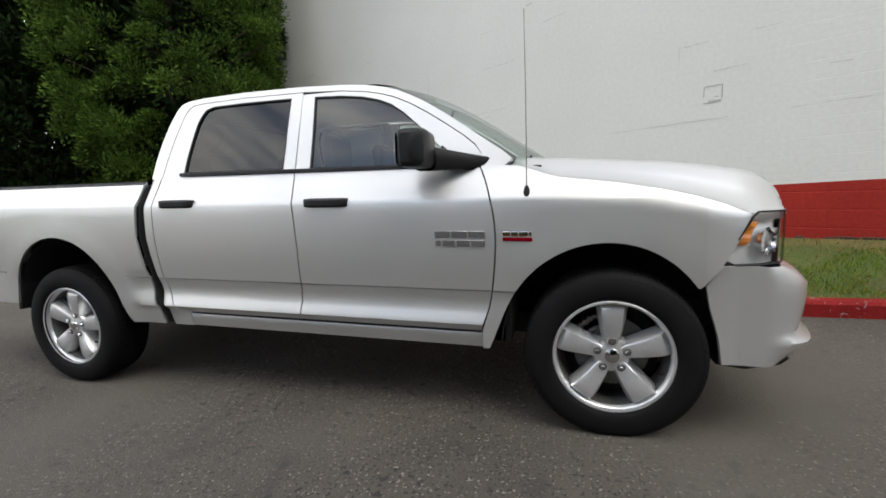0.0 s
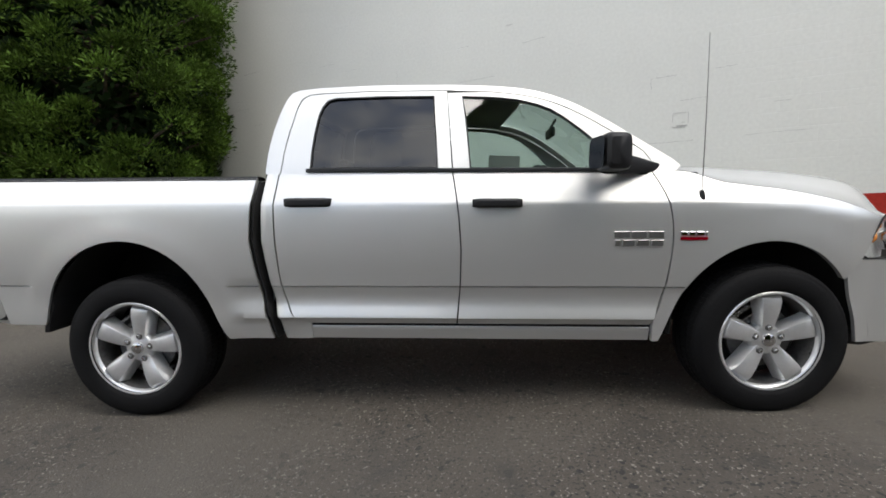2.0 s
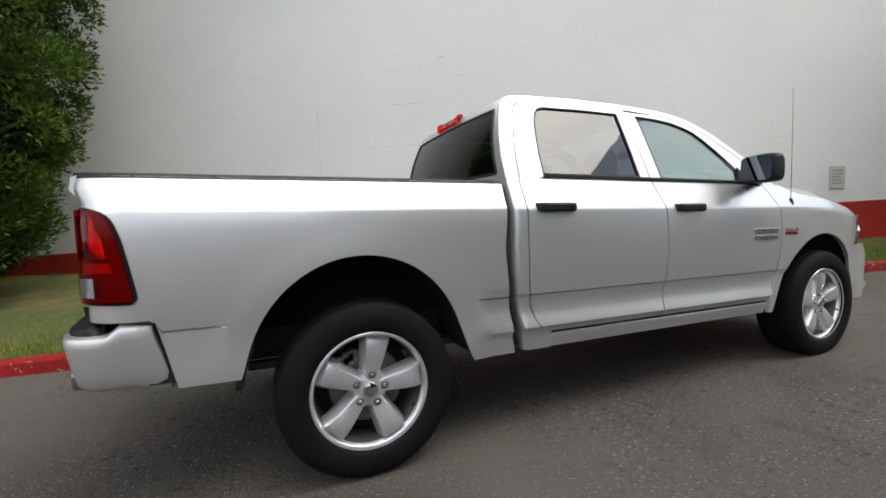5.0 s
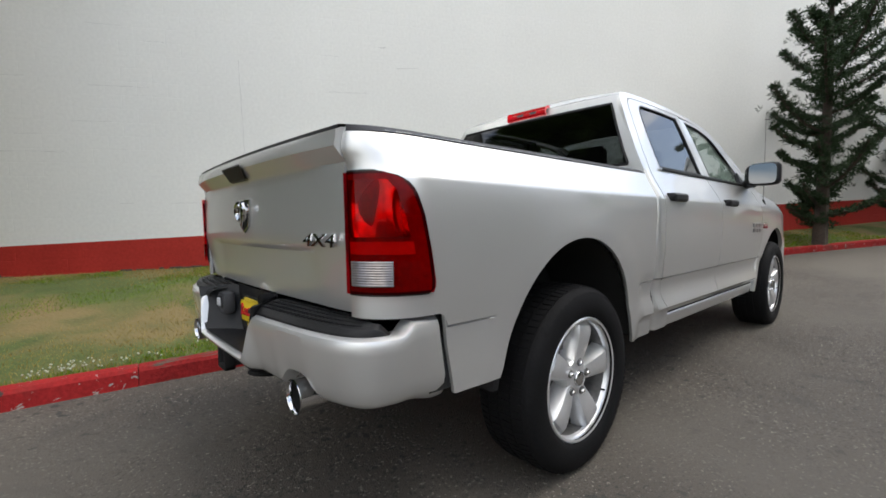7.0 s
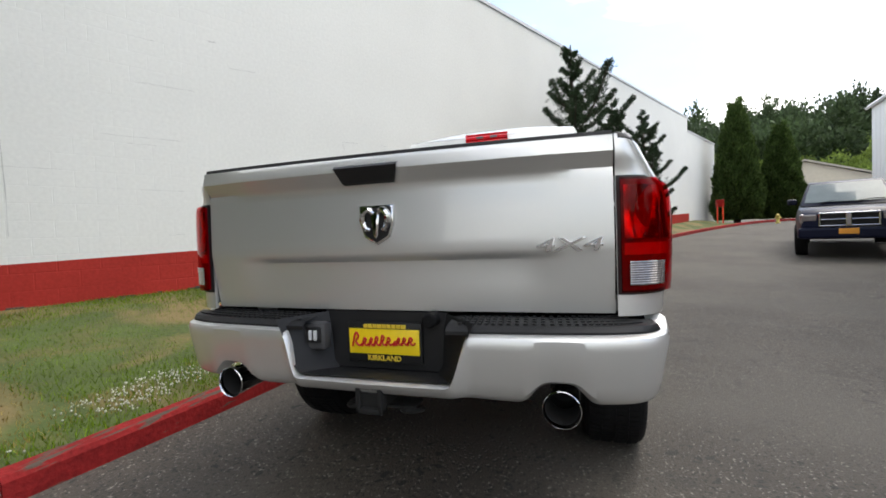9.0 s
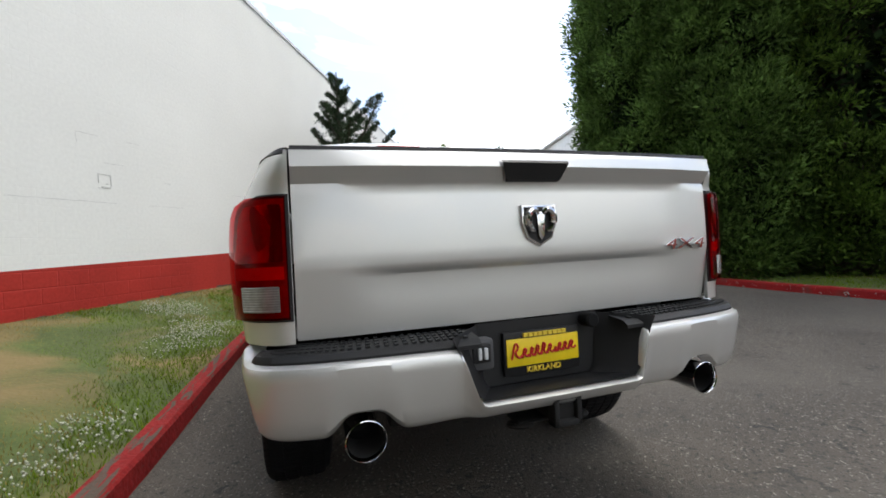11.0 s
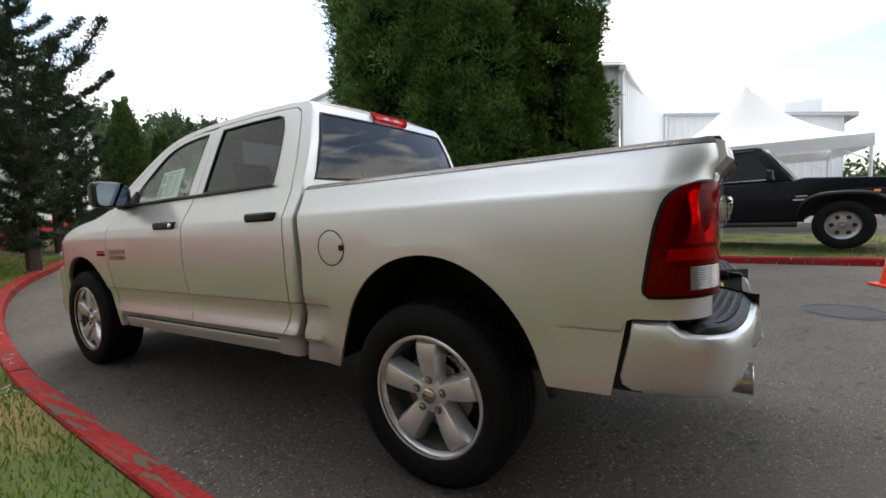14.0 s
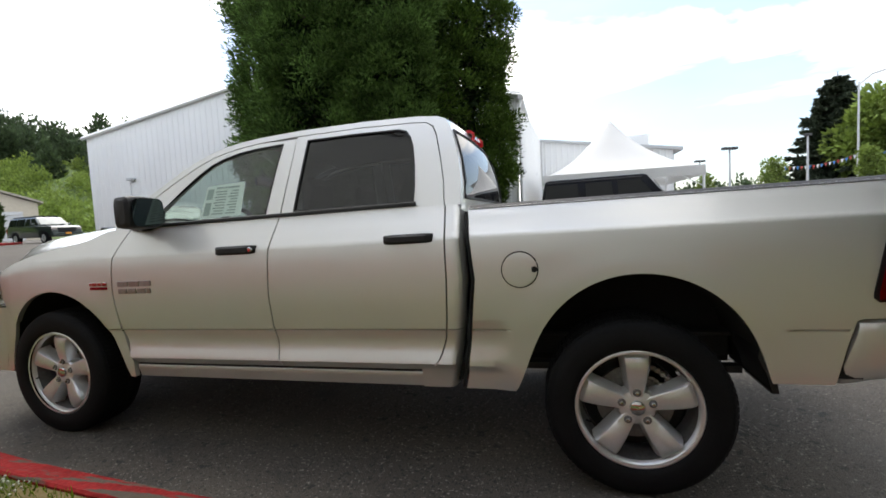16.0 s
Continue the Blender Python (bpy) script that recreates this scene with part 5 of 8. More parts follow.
for y in (-0.618, 0.618):
    bm = bmesh.new()
    o = Vector((-1.175, y, 0.528))
    lathe(bm, [(0.044, 0.30), (0.050, 0.10), (0.056, 0.0), (0.058, -0.004), (0.056, -0.006), (0.052, 0.0), (0.051, 0.012)], 28, 'x', o)
    tip = tpart("exhaust_tip", bm, CHROME, None, "chrome exhaust tip")
    bm = lathe(bmesh.new(), [(0.0515, 0.008), (0.050, 0.05), (0.048, 0.20), (0.001, 0.20)], 28, 'x', o)
    tpart("exhaust_bore", bm, GAP, tip)

# ---- side fittings ----
def pull(x0, x1, z):
    """A door handle: a bowed grip over a shallow cup."""
    bm = bmesh.new()
    rows = []
    n = 14
    for i in range(n + 1):
        t = i / n
        x = x0 + (x1 - x0) * t
        y = -ramp(z, DOOR_Z, DOOR_Y)
        e = smooth01(min(t, 1 - t) / 0.12)
        h = 0.021 + 0.004 * e
        d = 0.006 + 0.026 * e
        rows.append([Vector((x, y + 0.01, z - h)), Vector((x, y - d * 0.7, z - h * 0.95)), Vector((x, y - d, z - h * 0.5)), Vector((x, y - d, z + h * 0.5)), Vector((x, y - d * 0.7, z + h * 0.95)), Vector((x, y + 0.01, z + h))])
    grid(bm, rows)
    for r in (rows[0], rows[-1]):
        bm.faces.new([bm.verts.new(p) for p in r])
    bmesh.ops.remove_doubles(bm, verts=bm.verts[:], dist=1e-5)
    bmesh.ops.recalc_face_normals(bm, faces=bm.faces[:])
    return bm


for x0, x1, z in ((1.965, 2.232, 1.207), (0.932, 1.195, 1.216)):
    for hnd in both("door_handle", lambda: pull(x0, x1, z), PLASTIC, label="black door handle"):
        side = -1 if hnd.data.vertices[0].co.y < 0 else 1
        if x0 > 1.5 and side > 0:
            bm = lathe(bmesh.new(), [(0.001, 0.974), (0.011, 0.974), (0.013, 0.972), (0.013, 0.96)], 14, 'y', (1.985, 0, z))
            tpart("keyhole", bm, CHROME, hnd)


def mirror_shell():
    """Door mirror: a rounded black housing, deep at its outer end."""
    bm = bmesh.new()
    rows = []
    for k, (y, xs, zs_, dx, dz) in enumerate(((-0.925, 0.02, 0.40, 0.0, 0.0), (-0.945, 0.75, 0.80, 0.02, -0.006), (-0.985, 0.95, 0.95, 0.015, -0.002), (-1.06, 1.0, 1.0, 0.0, 0.0), (-1.12, 1.0, 0.99, -0.004, 0.002), (-1.155, 0.88, 0.92, -0.012, 0.002), (-1.172, 0.60, 0.70, -0.02, 0.002), (-1.176, 0.01, 0.01, -0.02, 0.002))):
        row = []
        for a in np.linspace(0, 2 * math.pi, 25):
            c, s = math.cos(a), math.sin(a)
            ex, ez = math.copysign(abs(c) ** 0.45, c), math.copysign(abs(s) ** 0.38, s)
            row.append(Vector((2.662 + dx * 0.6 + 0.064 * ex * xs * (1.0 if c < 0 else 1.2), y + 0.03, 1.456 + dz + 0.094 * ez * zs_)))
        rows.append(row)
    grid(bm, rows)
    bmesh.ops.rotate(bm, cent=(2.64, -1.0, 1.456), matrix=Matrix.Rotation(radians(6), 3, 'Z'), verts=bm.verts[:])
    bmesh.ops.recalc_face_normals(bm, faces=bm.faces[:])
    return bm


def mirror_arm():
    bm = bmesh.new()
    rows = []
    for t in np.linspace(0, 1, 8):
        x, y, z = 2.92 - 0.235 * t, -0.83 - 0.13 * t, 1.392 + 0.022 * t
        w, h = 0.085 - 0.025 * t, 0.030 + 0.032 * t
        row = []
        for a in np.linspace(0, 2 * math.pi, 15):
            c, s = math.cos(a), math.sin(a)
            row.append(Vector((x + math.copysign(abs(c) ** 0.6, c) * w, y, z + math.copysign(abs(s) ** 0.6, s) * h)))
        rows.append(row)
    grid(bm, rows)
    bmesh.ops.recalc_face_normals(bm, faces=bm.faces[:])
    return bm


def sail():
    """The black triangle at the front of the door glass."""
    bm = bmesh.new()
    pts = [(2.70, 1.385), (2.735, 1.490), (2.80, 1.440), (2.88, 1.386), (2.935, 1.345), (2.76, 1.375)]
    lo = [bm.verts.new((x, -up_half(max(z, 1.375)) - 0.012, z)) for x, z in pts]
    hi = [bm.verts.new((x, -up_half(max(z, 1.375)) + 0.02, z)) for x, z in pts]
    bm.faces.new(lo)
    for i in range(len(pts)):
        bm.faces.new((lo[i], lo[(i + 1) % len(pts)], hi[(i + 1) % len(pts)], hi[i]))
    bmesh.ops.recalc_face_normals(bm, faces=bm.faces[:])
    return bm


for flip in (False, True):
    dm = tpart("door_mirror", mirror_shell(), PLASTIC, label="black door mirror", flip=flip)
    tpart("mirror_arm", mirror_arm(), PLASTIC, dm, flip=flip)
    tpart("mirror_sail", sail(), PLASTIC, dm, flip=flip)
    bm = bmesh.new()
    f = [bm.verts.new((2.5955, -1.025 + 0.092 * math.copysign(abs(math.cos(a)) ** 0.4, math.cos(a)), 1.456 + 0.080 * math.copysign(abs(math.sin(a)) ** 0.4, math.sin(a)))) for a in np.linspace(0, 2 * math.pi, 28, endpoint=False)]
    bm.faces.new(f)
    for v in bm.verts:
        v.co.x += 0.03 * (v.co.z - 1.458) - 0.010
    bmesh.ops.rotate(bm, cent=(2.64, -1.0, 1.456), matrix=Matrix.Rotation(radians(6), 3, 'Z'), verts=bm.verts[:])
    bmesh.ops.recalc_face_normals(bm, faces=bm.faces[:])
    tpart("mirror_face", bm, MIRROR, dm, "mirror glass", flip=flip)

# badges of plain blocks
def blocks_row(specs, z0, z1, xa, side, deep=0.007):
    bm = bmesh.new()
    for a, b in specs:
        x0, x1 = xa + a, xa + b
        zc = (z0 + z1) / 2
        y = -wing_half(x0, zc) if x0 > 3.03 else -ramp(zc, DOOR_Z, DOOR_Y)
        box(bm, x0, x1, y - deep, y + 0.004, z0, z1, 0.003, 1)
    return bm


for flip in (False, True):
    xa = 2.717
    bg_ = tpart("door_badge", blocks_row(((0.0, 0.080), (0.088, 0.168), (0.176, 0.258)), 1.020, 1.054, xa, 0), SATIN, label="chrome badge of plain blocks", flip=flip)
    for span in ((0.004, 0.030), (0.042, 0.106), (0.116, 0.180), (0.190, 0.256)):
        tpart("badge_block", blocks_row((span,), 0.976, 1.008, xa, 0), SATIN, bg_, flip=flip)
    hb = tpart("wing_badge", blocks_row(((0.0, 0.036), (0.042, 0.074), (0.080, 0.122), (0.128, 0.140)), 1.030, 1.052, 3.062, 0), CHROME, label="chrome and red badge of plain blocks", flip=flip)
    tpart("badge_stripe", blocks_row(((0.0, 0.142),), 1.004, 1.022, 3.062, 0, 0.005), RED_DEEP, hb, flip=flip)

# fuel flap on the left
bm = bmesh.new()
c = Vector((0.508, 0, 1.042))
rows = []
for r, o in ((0.083, -0.010), (0.083, 0.001), (0.079, 0.002), (0.06, 0.002), (0.0001, 0.002)):
    rows.append([Vector((c.x + r * math.cos(a), bed_half(c.x + r * math.cos(a), c.z + r * math.sin(a)) + o, c.z + r * math.sin(a))) for a in np.linspace(0, 2 * math.pi, 41)])
flap = tpart("fuel_flap", grid(bm, rows), SILVER, label="round fuel flap")
bm = bmesh.new()
tube(bm, [Vector((c.x + 0.085 * math.cos(a), bed_half(c.x + 0.085 * math.cos(a), c.z + 0.085 * math.sin(a)), c.z + 0.085 * math.sin(a))) for a in np.linspace(0, 2 * math.pi, 41)], 0.0035, 5, False)
tpart("flap_gap", bm, GAP, flap)
bm = prism([(0.424, 1.046), (0.436, 1.058), (0.452, 1.052), (0.452, 1.032), (0.436, 1.026), (0.424, 1.036)], 'y', 0.955, 0.964, 0.002)
tpart("flap_notch", bm, GAP, flap)

# aerial on the right wing
bm = bmesh.new()
lathe(bm, [(0.001, -0.045), (0.012, -0.04), (0.019, -0.015), (0.018, 0.01), (0.010, 0.04), (0.004, 0.045)], 14, 'z', (3.178, -0.918, 1.225))
aerial = tpart("aerial_base", bm, PLASTIC, label="black aerial base")
tpart("aerial_rod", tube(bmesh.new(), [(3.178, -0.918, 1.26), (3.180, -0.920, 1.66), (3.177, -0.922, 2.06)], [0.003, 0.0022, 0.0016], 6), STEEL, aerial)

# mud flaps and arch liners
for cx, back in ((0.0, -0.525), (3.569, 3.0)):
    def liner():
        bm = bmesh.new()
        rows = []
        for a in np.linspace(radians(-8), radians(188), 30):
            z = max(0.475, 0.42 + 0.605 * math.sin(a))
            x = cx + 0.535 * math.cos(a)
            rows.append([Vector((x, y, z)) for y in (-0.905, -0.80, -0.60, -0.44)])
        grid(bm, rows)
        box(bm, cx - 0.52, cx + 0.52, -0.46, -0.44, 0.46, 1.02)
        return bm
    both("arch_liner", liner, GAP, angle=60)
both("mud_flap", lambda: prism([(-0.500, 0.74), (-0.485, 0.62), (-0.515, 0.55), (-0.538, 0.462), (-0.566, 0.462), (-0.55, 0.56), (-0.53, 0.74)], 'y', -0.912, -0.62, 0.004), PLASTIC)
# added near-black panels that close the view and give the shade under the bed
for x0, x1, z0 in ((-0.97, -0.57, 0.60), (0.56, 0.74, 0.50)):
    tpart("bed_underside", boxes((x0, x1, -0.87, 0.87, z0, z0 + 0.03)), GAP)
both("arch_corner", lambda: boxes((2.93, 2.98, -0.89, -0.70, 0.462, 0.60), bevel=0.01), PLASTIC)

# ---- inside the cab ----
for y0, y1 in ((-0.83, -0.795), (0.795, 0.83)):
    tpart("door_trim", boxes((0.83, 2.97, y0, y1, 0.50, 1.365), bevel=0.01), PLASTIC_GREY)
# near-black shell behind the door gaps; their shade is in its colour
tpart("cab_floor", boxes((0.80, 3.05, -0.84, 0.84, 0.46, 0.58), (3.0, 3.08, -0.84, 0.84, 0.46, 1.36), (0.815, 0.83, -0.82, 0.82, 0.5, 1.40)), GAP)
bm = prism([(2.72, 1.30), (2.70, 1.18), (2.76, 1.02), (3.0, 1.0), (3.12, 1.36), (2.95, 1.385), (2.80, 1.375)], 'y', -0.79, 0.79, 0.02)
tpart("dashboard", bm, PLASTIC)
bm = bmesh.new()
rg = []
for i in range(28):
    a = 2 * math.pi * i / 28
    rg.append(Vector((2.58 - 0.075 * math.sin(a), 0.38 + 0.185 * math.cos(a), 1.30 + 0.17 * math.sin(a))))
tube(bm, rg + [rg[0]], 0.016, 8, False)
for a in (0.1, math.pi - 0.1, -math.pi / 2):
    tube(bm, [(2.60, 0.38, 1.29), (2.58 - 0.075 * math.sin(a), 0.38 + 0.185 * math.cos(a), 1.30 + 0.17 * math.sin(a))], 0.014, 6)
tube(bm, [(2.58, 0.38, 1.295), (2.80, 0.38, 1.22)], [0.06, 0.03], 12)
tpart("steering_wheel", bm, PLASTIC)
bm = boxes((2.545, 2.575, -0.12, 0.12, 1.665, 1.735), bevel=0.014)
tube(bm, [(2.56, 0, 1.73), (2.60, 0, 1.80)], 0.01, 6)
tpart("rear_view_mirror", bm, PLASTIC)


def seat(x, y, wide, name):
    s = tpart(name, prism([(x, 0.62), (x + 0.52, 0.60), (x + 0.54, 0.72), (x + 0.50, 0.78), (x + 0.05, 0.74)], 'y', y - wide, y + wide, 0.03, 3), CLOTH)
    tpart("backrest", prism([(x - 0.02, 0.66), (x + 0.10, 0.70), (x - 0.06, 1.34), (x - 0.12, 1.38), (x - 0.17, 1.34)], 'y', y - wide * 0.96, y + wide * 0.96, 0.03, 3), CLOTH, s)
    return s


for y in (-0.38, 0.38):
    s = seat(2.02, y, 0.26, "front_seat")
    bm = prism([(1.85, 1.43), (1.93, 1.42), (1.92, 1.60), (1.87, 1.63), (1.83, 1.58)], 'y', y - 0.14, y + 0.14, 0.025, 3)
    tube(bm, [(1.88, y - 0.06, 1.36), (1.88, y - 0.06, 1.45)], 0.008, 6)
    tube(bm, [(1.88, y + 0.06, 1.36), (1.88, y + 0.06, 1.45)], 0.008, 6)
    tpart("head_rest", bm, CLOTH, s)
s = seat(1.07, 0.0, 0.72, "rear_bench")
for y in (-0.42, 0.42):
    bm = prism([(0.90, 1.42), (0.98, 1.41), (0.97, 1.54), (0.92, 1.56), (0.88, 1.52)], 'y', y - 0.13, y + 0.13, 0.022, 3)
    tube(bm, [(0.93, y - 0.05, 1.34), (0.93, y - 0.05, 1.44)], 0.008, 6)
    tube(bm, [(0.93, y + 0.05, 1.34), (0.93, y + 0.05, 1.44)], 0.008, 6)
    tpart("head_rest", bm, CLOTH, s)
rows = []
for r in roof_rows:
    rows.append([Vector((p.x, p.y * 0.97, p.z - 0.035)) for p in r])
tpart("headliner", grid(bmesh.new(), rows), mat("grey_headliner", (0.30, 0.30, 0.29), 0.9))
# price sheet in the left front window

bm = bmesh.new()
sheet_at = ((2.150, 1.412), (2.440, 1.404), (2.435, 1.605), (2.160, 1.616))
v = [bm.verts.new((x, up_half(z) - 0.018, z)) for x, z in sheet_at] + [bm.verts.new((x, up_half(z) - 0.022, z)) for x, z in sheet_at]
for q in ((0, 1, 2, 3), (7, 6, 5, 4), (0, 4, 5, 1), (1, 5, 6, 2), (2, 6, 7, 3), (3, 7, 4, 0)):
    bm.faces.new([v[i] for i in q])
bmesh.ops.recalc_face_normals(bm, faces=bm.faces[:])
price = tpart("price_sheet", bm, PAPER, label="printed price sheet in the window")
bm = bmesh.new()
for k in range(9):
    z = 1.425 + 0.017 * k
    for x0, x1 in ((2.19, 2.26 - 0.01 * (k % 3)), (2.275, 2.36 - 0.013 * (k % 2))):
        q = [bm.verts.new((x, up_half(zz) - 0.0150, zz)) for x, zz in ((x0, z), (x1, z), (x1, z + 0.008), (x0, z + 0.008))]
        bm.faces.new(q)
for x0, x1, z0, z1 in ((2.375, 2.42, 1.42, 1.50), (2.375, 2.42, 1.52, 1.585), (2.19, 2.36, 1.583, 1.594)):
    q = [bm.verts.new((x, up_half(zz) - 0.0150, zz)) for x, zz in ((x0, z0), (x1, z0), (x1, z1), (x0, z1))]
    bm.faces.new(q)
tpart("print_bars", bm, PAPER_INK, price)

# ---- underbody ----
# added unseen sheets that stop light from passing under the truck
tpart("underbody_tray", boxes((0.62, 2.95, -0.82, 0.82, 0.462, 0.480), (-0.98, 0.62, -0.56, 0.56, 0.62, 0.64), (2.95, 4.10, -0.56, 0.56, 0.462, 0.480), bevel=0.004), FRAME_BLACK)
bm = boxes((-1.0, 4.1, -0.50, -0.42, 0.50, 0.64), (-1.0, 4.1, 0.42, 0.50, 0.50, 0.64), (-0.6, -0.5, -0.5, 0.5, 0.5, 0.6), (0.8, 0.9, -0.5, 0.5, 0.5, 0.6), (2.0, 2.2, -0.5, 0.5, 0.42, 0.55), (2.3, 3.3, -0.2, 0.2, 0.45, 0.8), (0.3, 1.0, 0.1, 0.4, 0.40, 0.62), bevel=0.01)
tpart("chassis_frame", bm, FRAME_BLACK)
bm = bmesh.new()
tube(bm, [(0, -0.80, 0.378), (0, 0.80, 0.378)], 0.045, 12)
lathe(bm, [(0.001, -0.17), (0.10, -0.15), (0.155, -0.06), (0.16, 0.05), (0.10, 0.16), (0.001, 0.2)], 16, 'x', (0, 0, 0.40))
tube(bm, [(0.15, 0, 0.42), (2.2, 0.05, 0.52)], 0.04, 10)
tpart("rear_axle", bm, FRAME_BLACK, rake=False)
bm = bmesh.new()
tube(bm, [(3.569, -0.80, 0.40), (3.569, -0.25, 0.44), (3.569, 0.25, 0.44), (3.569, 0.80, 0.40)], [0.03, 0.05, 0.05, 0.03], 10)
box(bm, 3.42, 3.72, -0.7, -0.3, 0.28, 0.33, 0.01)
box(bm, 3.42, 3.72, 0.3, 0.7, 0.28, 0.33, 0.01)
tpart("front_axle", bm, FRAME_BLACK, rake=False)
for y in (-0.618, 0.618):
    tpart("exhaust_pipe", tube(bmesh.new(), [(-0.95, y, 0.53), (-0.65, y * 0.9, 0.56), (-0.4, y * 0.55, 0.6), (0.6, y * 0.4, 0.5)], 0.035, 10), FRAME_BLACK)
# spare and tank, both unseen, are added to darken the ground below
bm = lathe(bmesh.new(), [(0.20, 0.50), (0.36, 0.49), (0.39, 0.53), (0.39, 0.66), (0.35, 0.70), (0.20, 0.69)], 36, 'z', (-0.58, 0.0, 0.0))
tpart("spare_wheel", bm, RUBBER)
tpart("fuel_tank", boxes((0.75, 2.1, 0.10, 0.42, 0.36, 0.60), (0.9, 2.4, -0.40, -0.08, 0.40, 0.60), (2.3, 3.2, -0.60, 0.60, 0.42, 0.56), bevel=0.04), FRAME_BLACK)
for y in (-0.62, 0.62):
    tpart("leaf_spring", boxes((-0.52, 0.60, y - 0.03, y + 0.03, 0.46, 0.495)), FRAME_BLACK)


# ---- wheels ----
def wheel(x, side, turn, hub):
    """Rim with five broad spokes; tyre, nuts, cap, disc and caliper are its parts. Built for the right side."""
    out = 0.938
    w = bmesh.new()
    lathe(w, [(0.262, -0.006), (0.272, -0.008), (0.278, -0.003), (0.279, 0.004), (0.274, 0.008), (0.266, 0.010), (0.260, 0.018), (0.255, 0.032)], 72, 'y')
    # hub dish
    lathe(w, [(0.001, 0.020), (0.040, 0.020), (0.052, 0.024), (0.078, 0.030), (0.090, 0.048), (0.092, 0.09), (0.001, 0.09)], 40, 'y')
    spokes = []
    for k in range(5):
        w2 = bmesh.new()
        spokes.append(w2)
        a = radians(turn) + 2 * math.pi * k / 5
        er, et = Vector((math.cos(a), 0, math.sin(a))), Vector((-math.sin(a), 0, math.cos(a)))
        rows = []
        for r, wd, d in ((0.045, 0.026, 0.024), (0.070, 0.032, 0.025), (0.095, 0.036, 0.021), (0.125, 0.040, 0.014), (0.16, 0.0445, 0.007), (0.19, 0.048, 0.004), (0.218, 0.051, 0.003), (0.236, 0.0525, 0.008), (0.247, 0.053, 0.018), (0.254, 0.053, 0.032)):
            row = []
            for t, dy in ((-1.42, 0.075), (-1.30, 0.040), (-1.06, 0.012), (-0.97, 0.003), (-0.84, 0.0), (0, -0.002), (0.84, 0.0), (0.97, 0.003), (1.06, 0.012), (1.30, 0.040), (1.42, 0.075)):
                p = er * r + et * (wd * t)
                row.append(Vector((p.x, d + dy, p.z)))
            rows.append(row)
        grid(w2, rows)
        bmesh.ops.recalc_face_normals(w2, faces=w2.faces[:])
        if sum(f.normal.y * f.calc_area() for f in w2.faces) > 0:
            bmesh.ops.reverse_faces(w2, faces=w2.faces[:])
    bmesh.ops.recalc_face_normals(w, faces=w.faces[:])

    def place(bm):
        for v in bm.verts:
            v.co.y -= out
        if side > 0:
            bmesh.ops.scale(bm, vec=(1, -1, 1), verts=bm.verts[:])
            bmesh.ops.reverse_faces(bm, faces=bm.faces[:])
        for v in bm.verts:
            v.co.x += x
            v.co.z += hub
        return bm

    rim = tpart("wheel", place(w), ALLOY, label="alloy wheel with five broad spokes", rake=False, angle=40)
    for w2 in spokes:
        tpart("spoke", place(w2), ALLOY, rim, rake=False, angle=25)
    bm = lathe(bmesh.new(), [(0.255, 0.032), (0.249, 0.060), (0.245, 0.10), (0.243, 0.15), (0.262, 0.19), (0.270, 0.22)], 60, 'y')
    tpart("rim_barrel", place(bm), ALLOY_SHADE, rim, rake=False)
    # added near-black backing: shade behind the spokes as colour
    bm = lathe(bmesh.new(), [(0.05, 0.145), (0.20, 0.14), (0.232, 0.15), (0.232, 0.16), (0.05, 0.165)], 40, 'y')
    tpart("dust_shield", place(bm), GAP, rim, rake=False)
    t = bmesh.new()
    prof = [(0.268, 0.008), (0.278, -0.004), (0.286, -0.012), (0.302, -0.019), (0.330, -0.021), (0.360, -0.019), (0.388, -0.010), (0.402, 0.004), (0.409, 0.020), (0.412, 0.05), (0.413, 0.13), (0.412, 0.21), (0.408, 0.236), (0.388, 0.262), (0.33, 0.278), (0.268, 0.262)]
    lathe(t, prof, 84, 'y')
    tread = bmesh.new()
    for k in range(84):
        a0 = 2 * math.pi * k / 84
        for y0, y1, skew in ((0.020, 0.066, 0.5), (0.076, 0.122, -0.35), (0.138, 0.184, 0.35), (0.194, 0.238, -0.5)):
            q = []
            for aa, yy in ((a0 + 0.006, y0), (a0 + 0.006 + skew * 0.02, y1), (a0 + 0.062 + skew * 0.02, y1), (a0 + 0.062, y0)):
                for r in (0.406, 0.4180 - 0.005 * (yy < 0.03 or yy > 0.23)):
                    q.append(tread.verts.new((r * math.cos(aa), yy, r * math.sin(aa))))
            for f in ((1, 3, 5, 7), (0, 1, 7, 6), (0, 2, 3, 1), (2, 4, 5, 3), (4, 6, 7, 5)):
                tread.faces.new([q[i] for i in f])
    for k in range(72):
        a0 = 2 * math.pi * k / 72
        q = []
        for aa in (a0, a0 + 0.045):
            for r, yy in ((0.386, -0.0085), (0.405, 0.010)):
                q.append(tread.verts.new((r * math.cos(aa), yy - 0.005, r * math.sin(aa))))
        tread.faces.new((q[0], q[1], q[3], q[2]))
    bmesh.ops.recalc_face_normals(tread, faces=tread.faces[:])
    bmesh.ops.recalc_face_normals(t, faces=t.faces[:])
    tpart("tyre", place(t), RUBBER, rim, "black treaded tyre", rake=False)
    tagged(tpart("tread", place(tread), RUBBER, rim, rake=False), kind="stuff")
    for k in range(5):
        a = radians(turn) + 2 * math.pi * k / 5
        bm = lathe(bmesh.new(), [(0.001, 0.006), (0.007, 0.007), (0.0105, 0.013), (0.0125, 0.03)], 6, 'y', (0.071 * math.cos(a), 0, 0.071 * math.sin(a)))
        tpart("lug_nut", place(bm), CHROME, rim, rake=False)
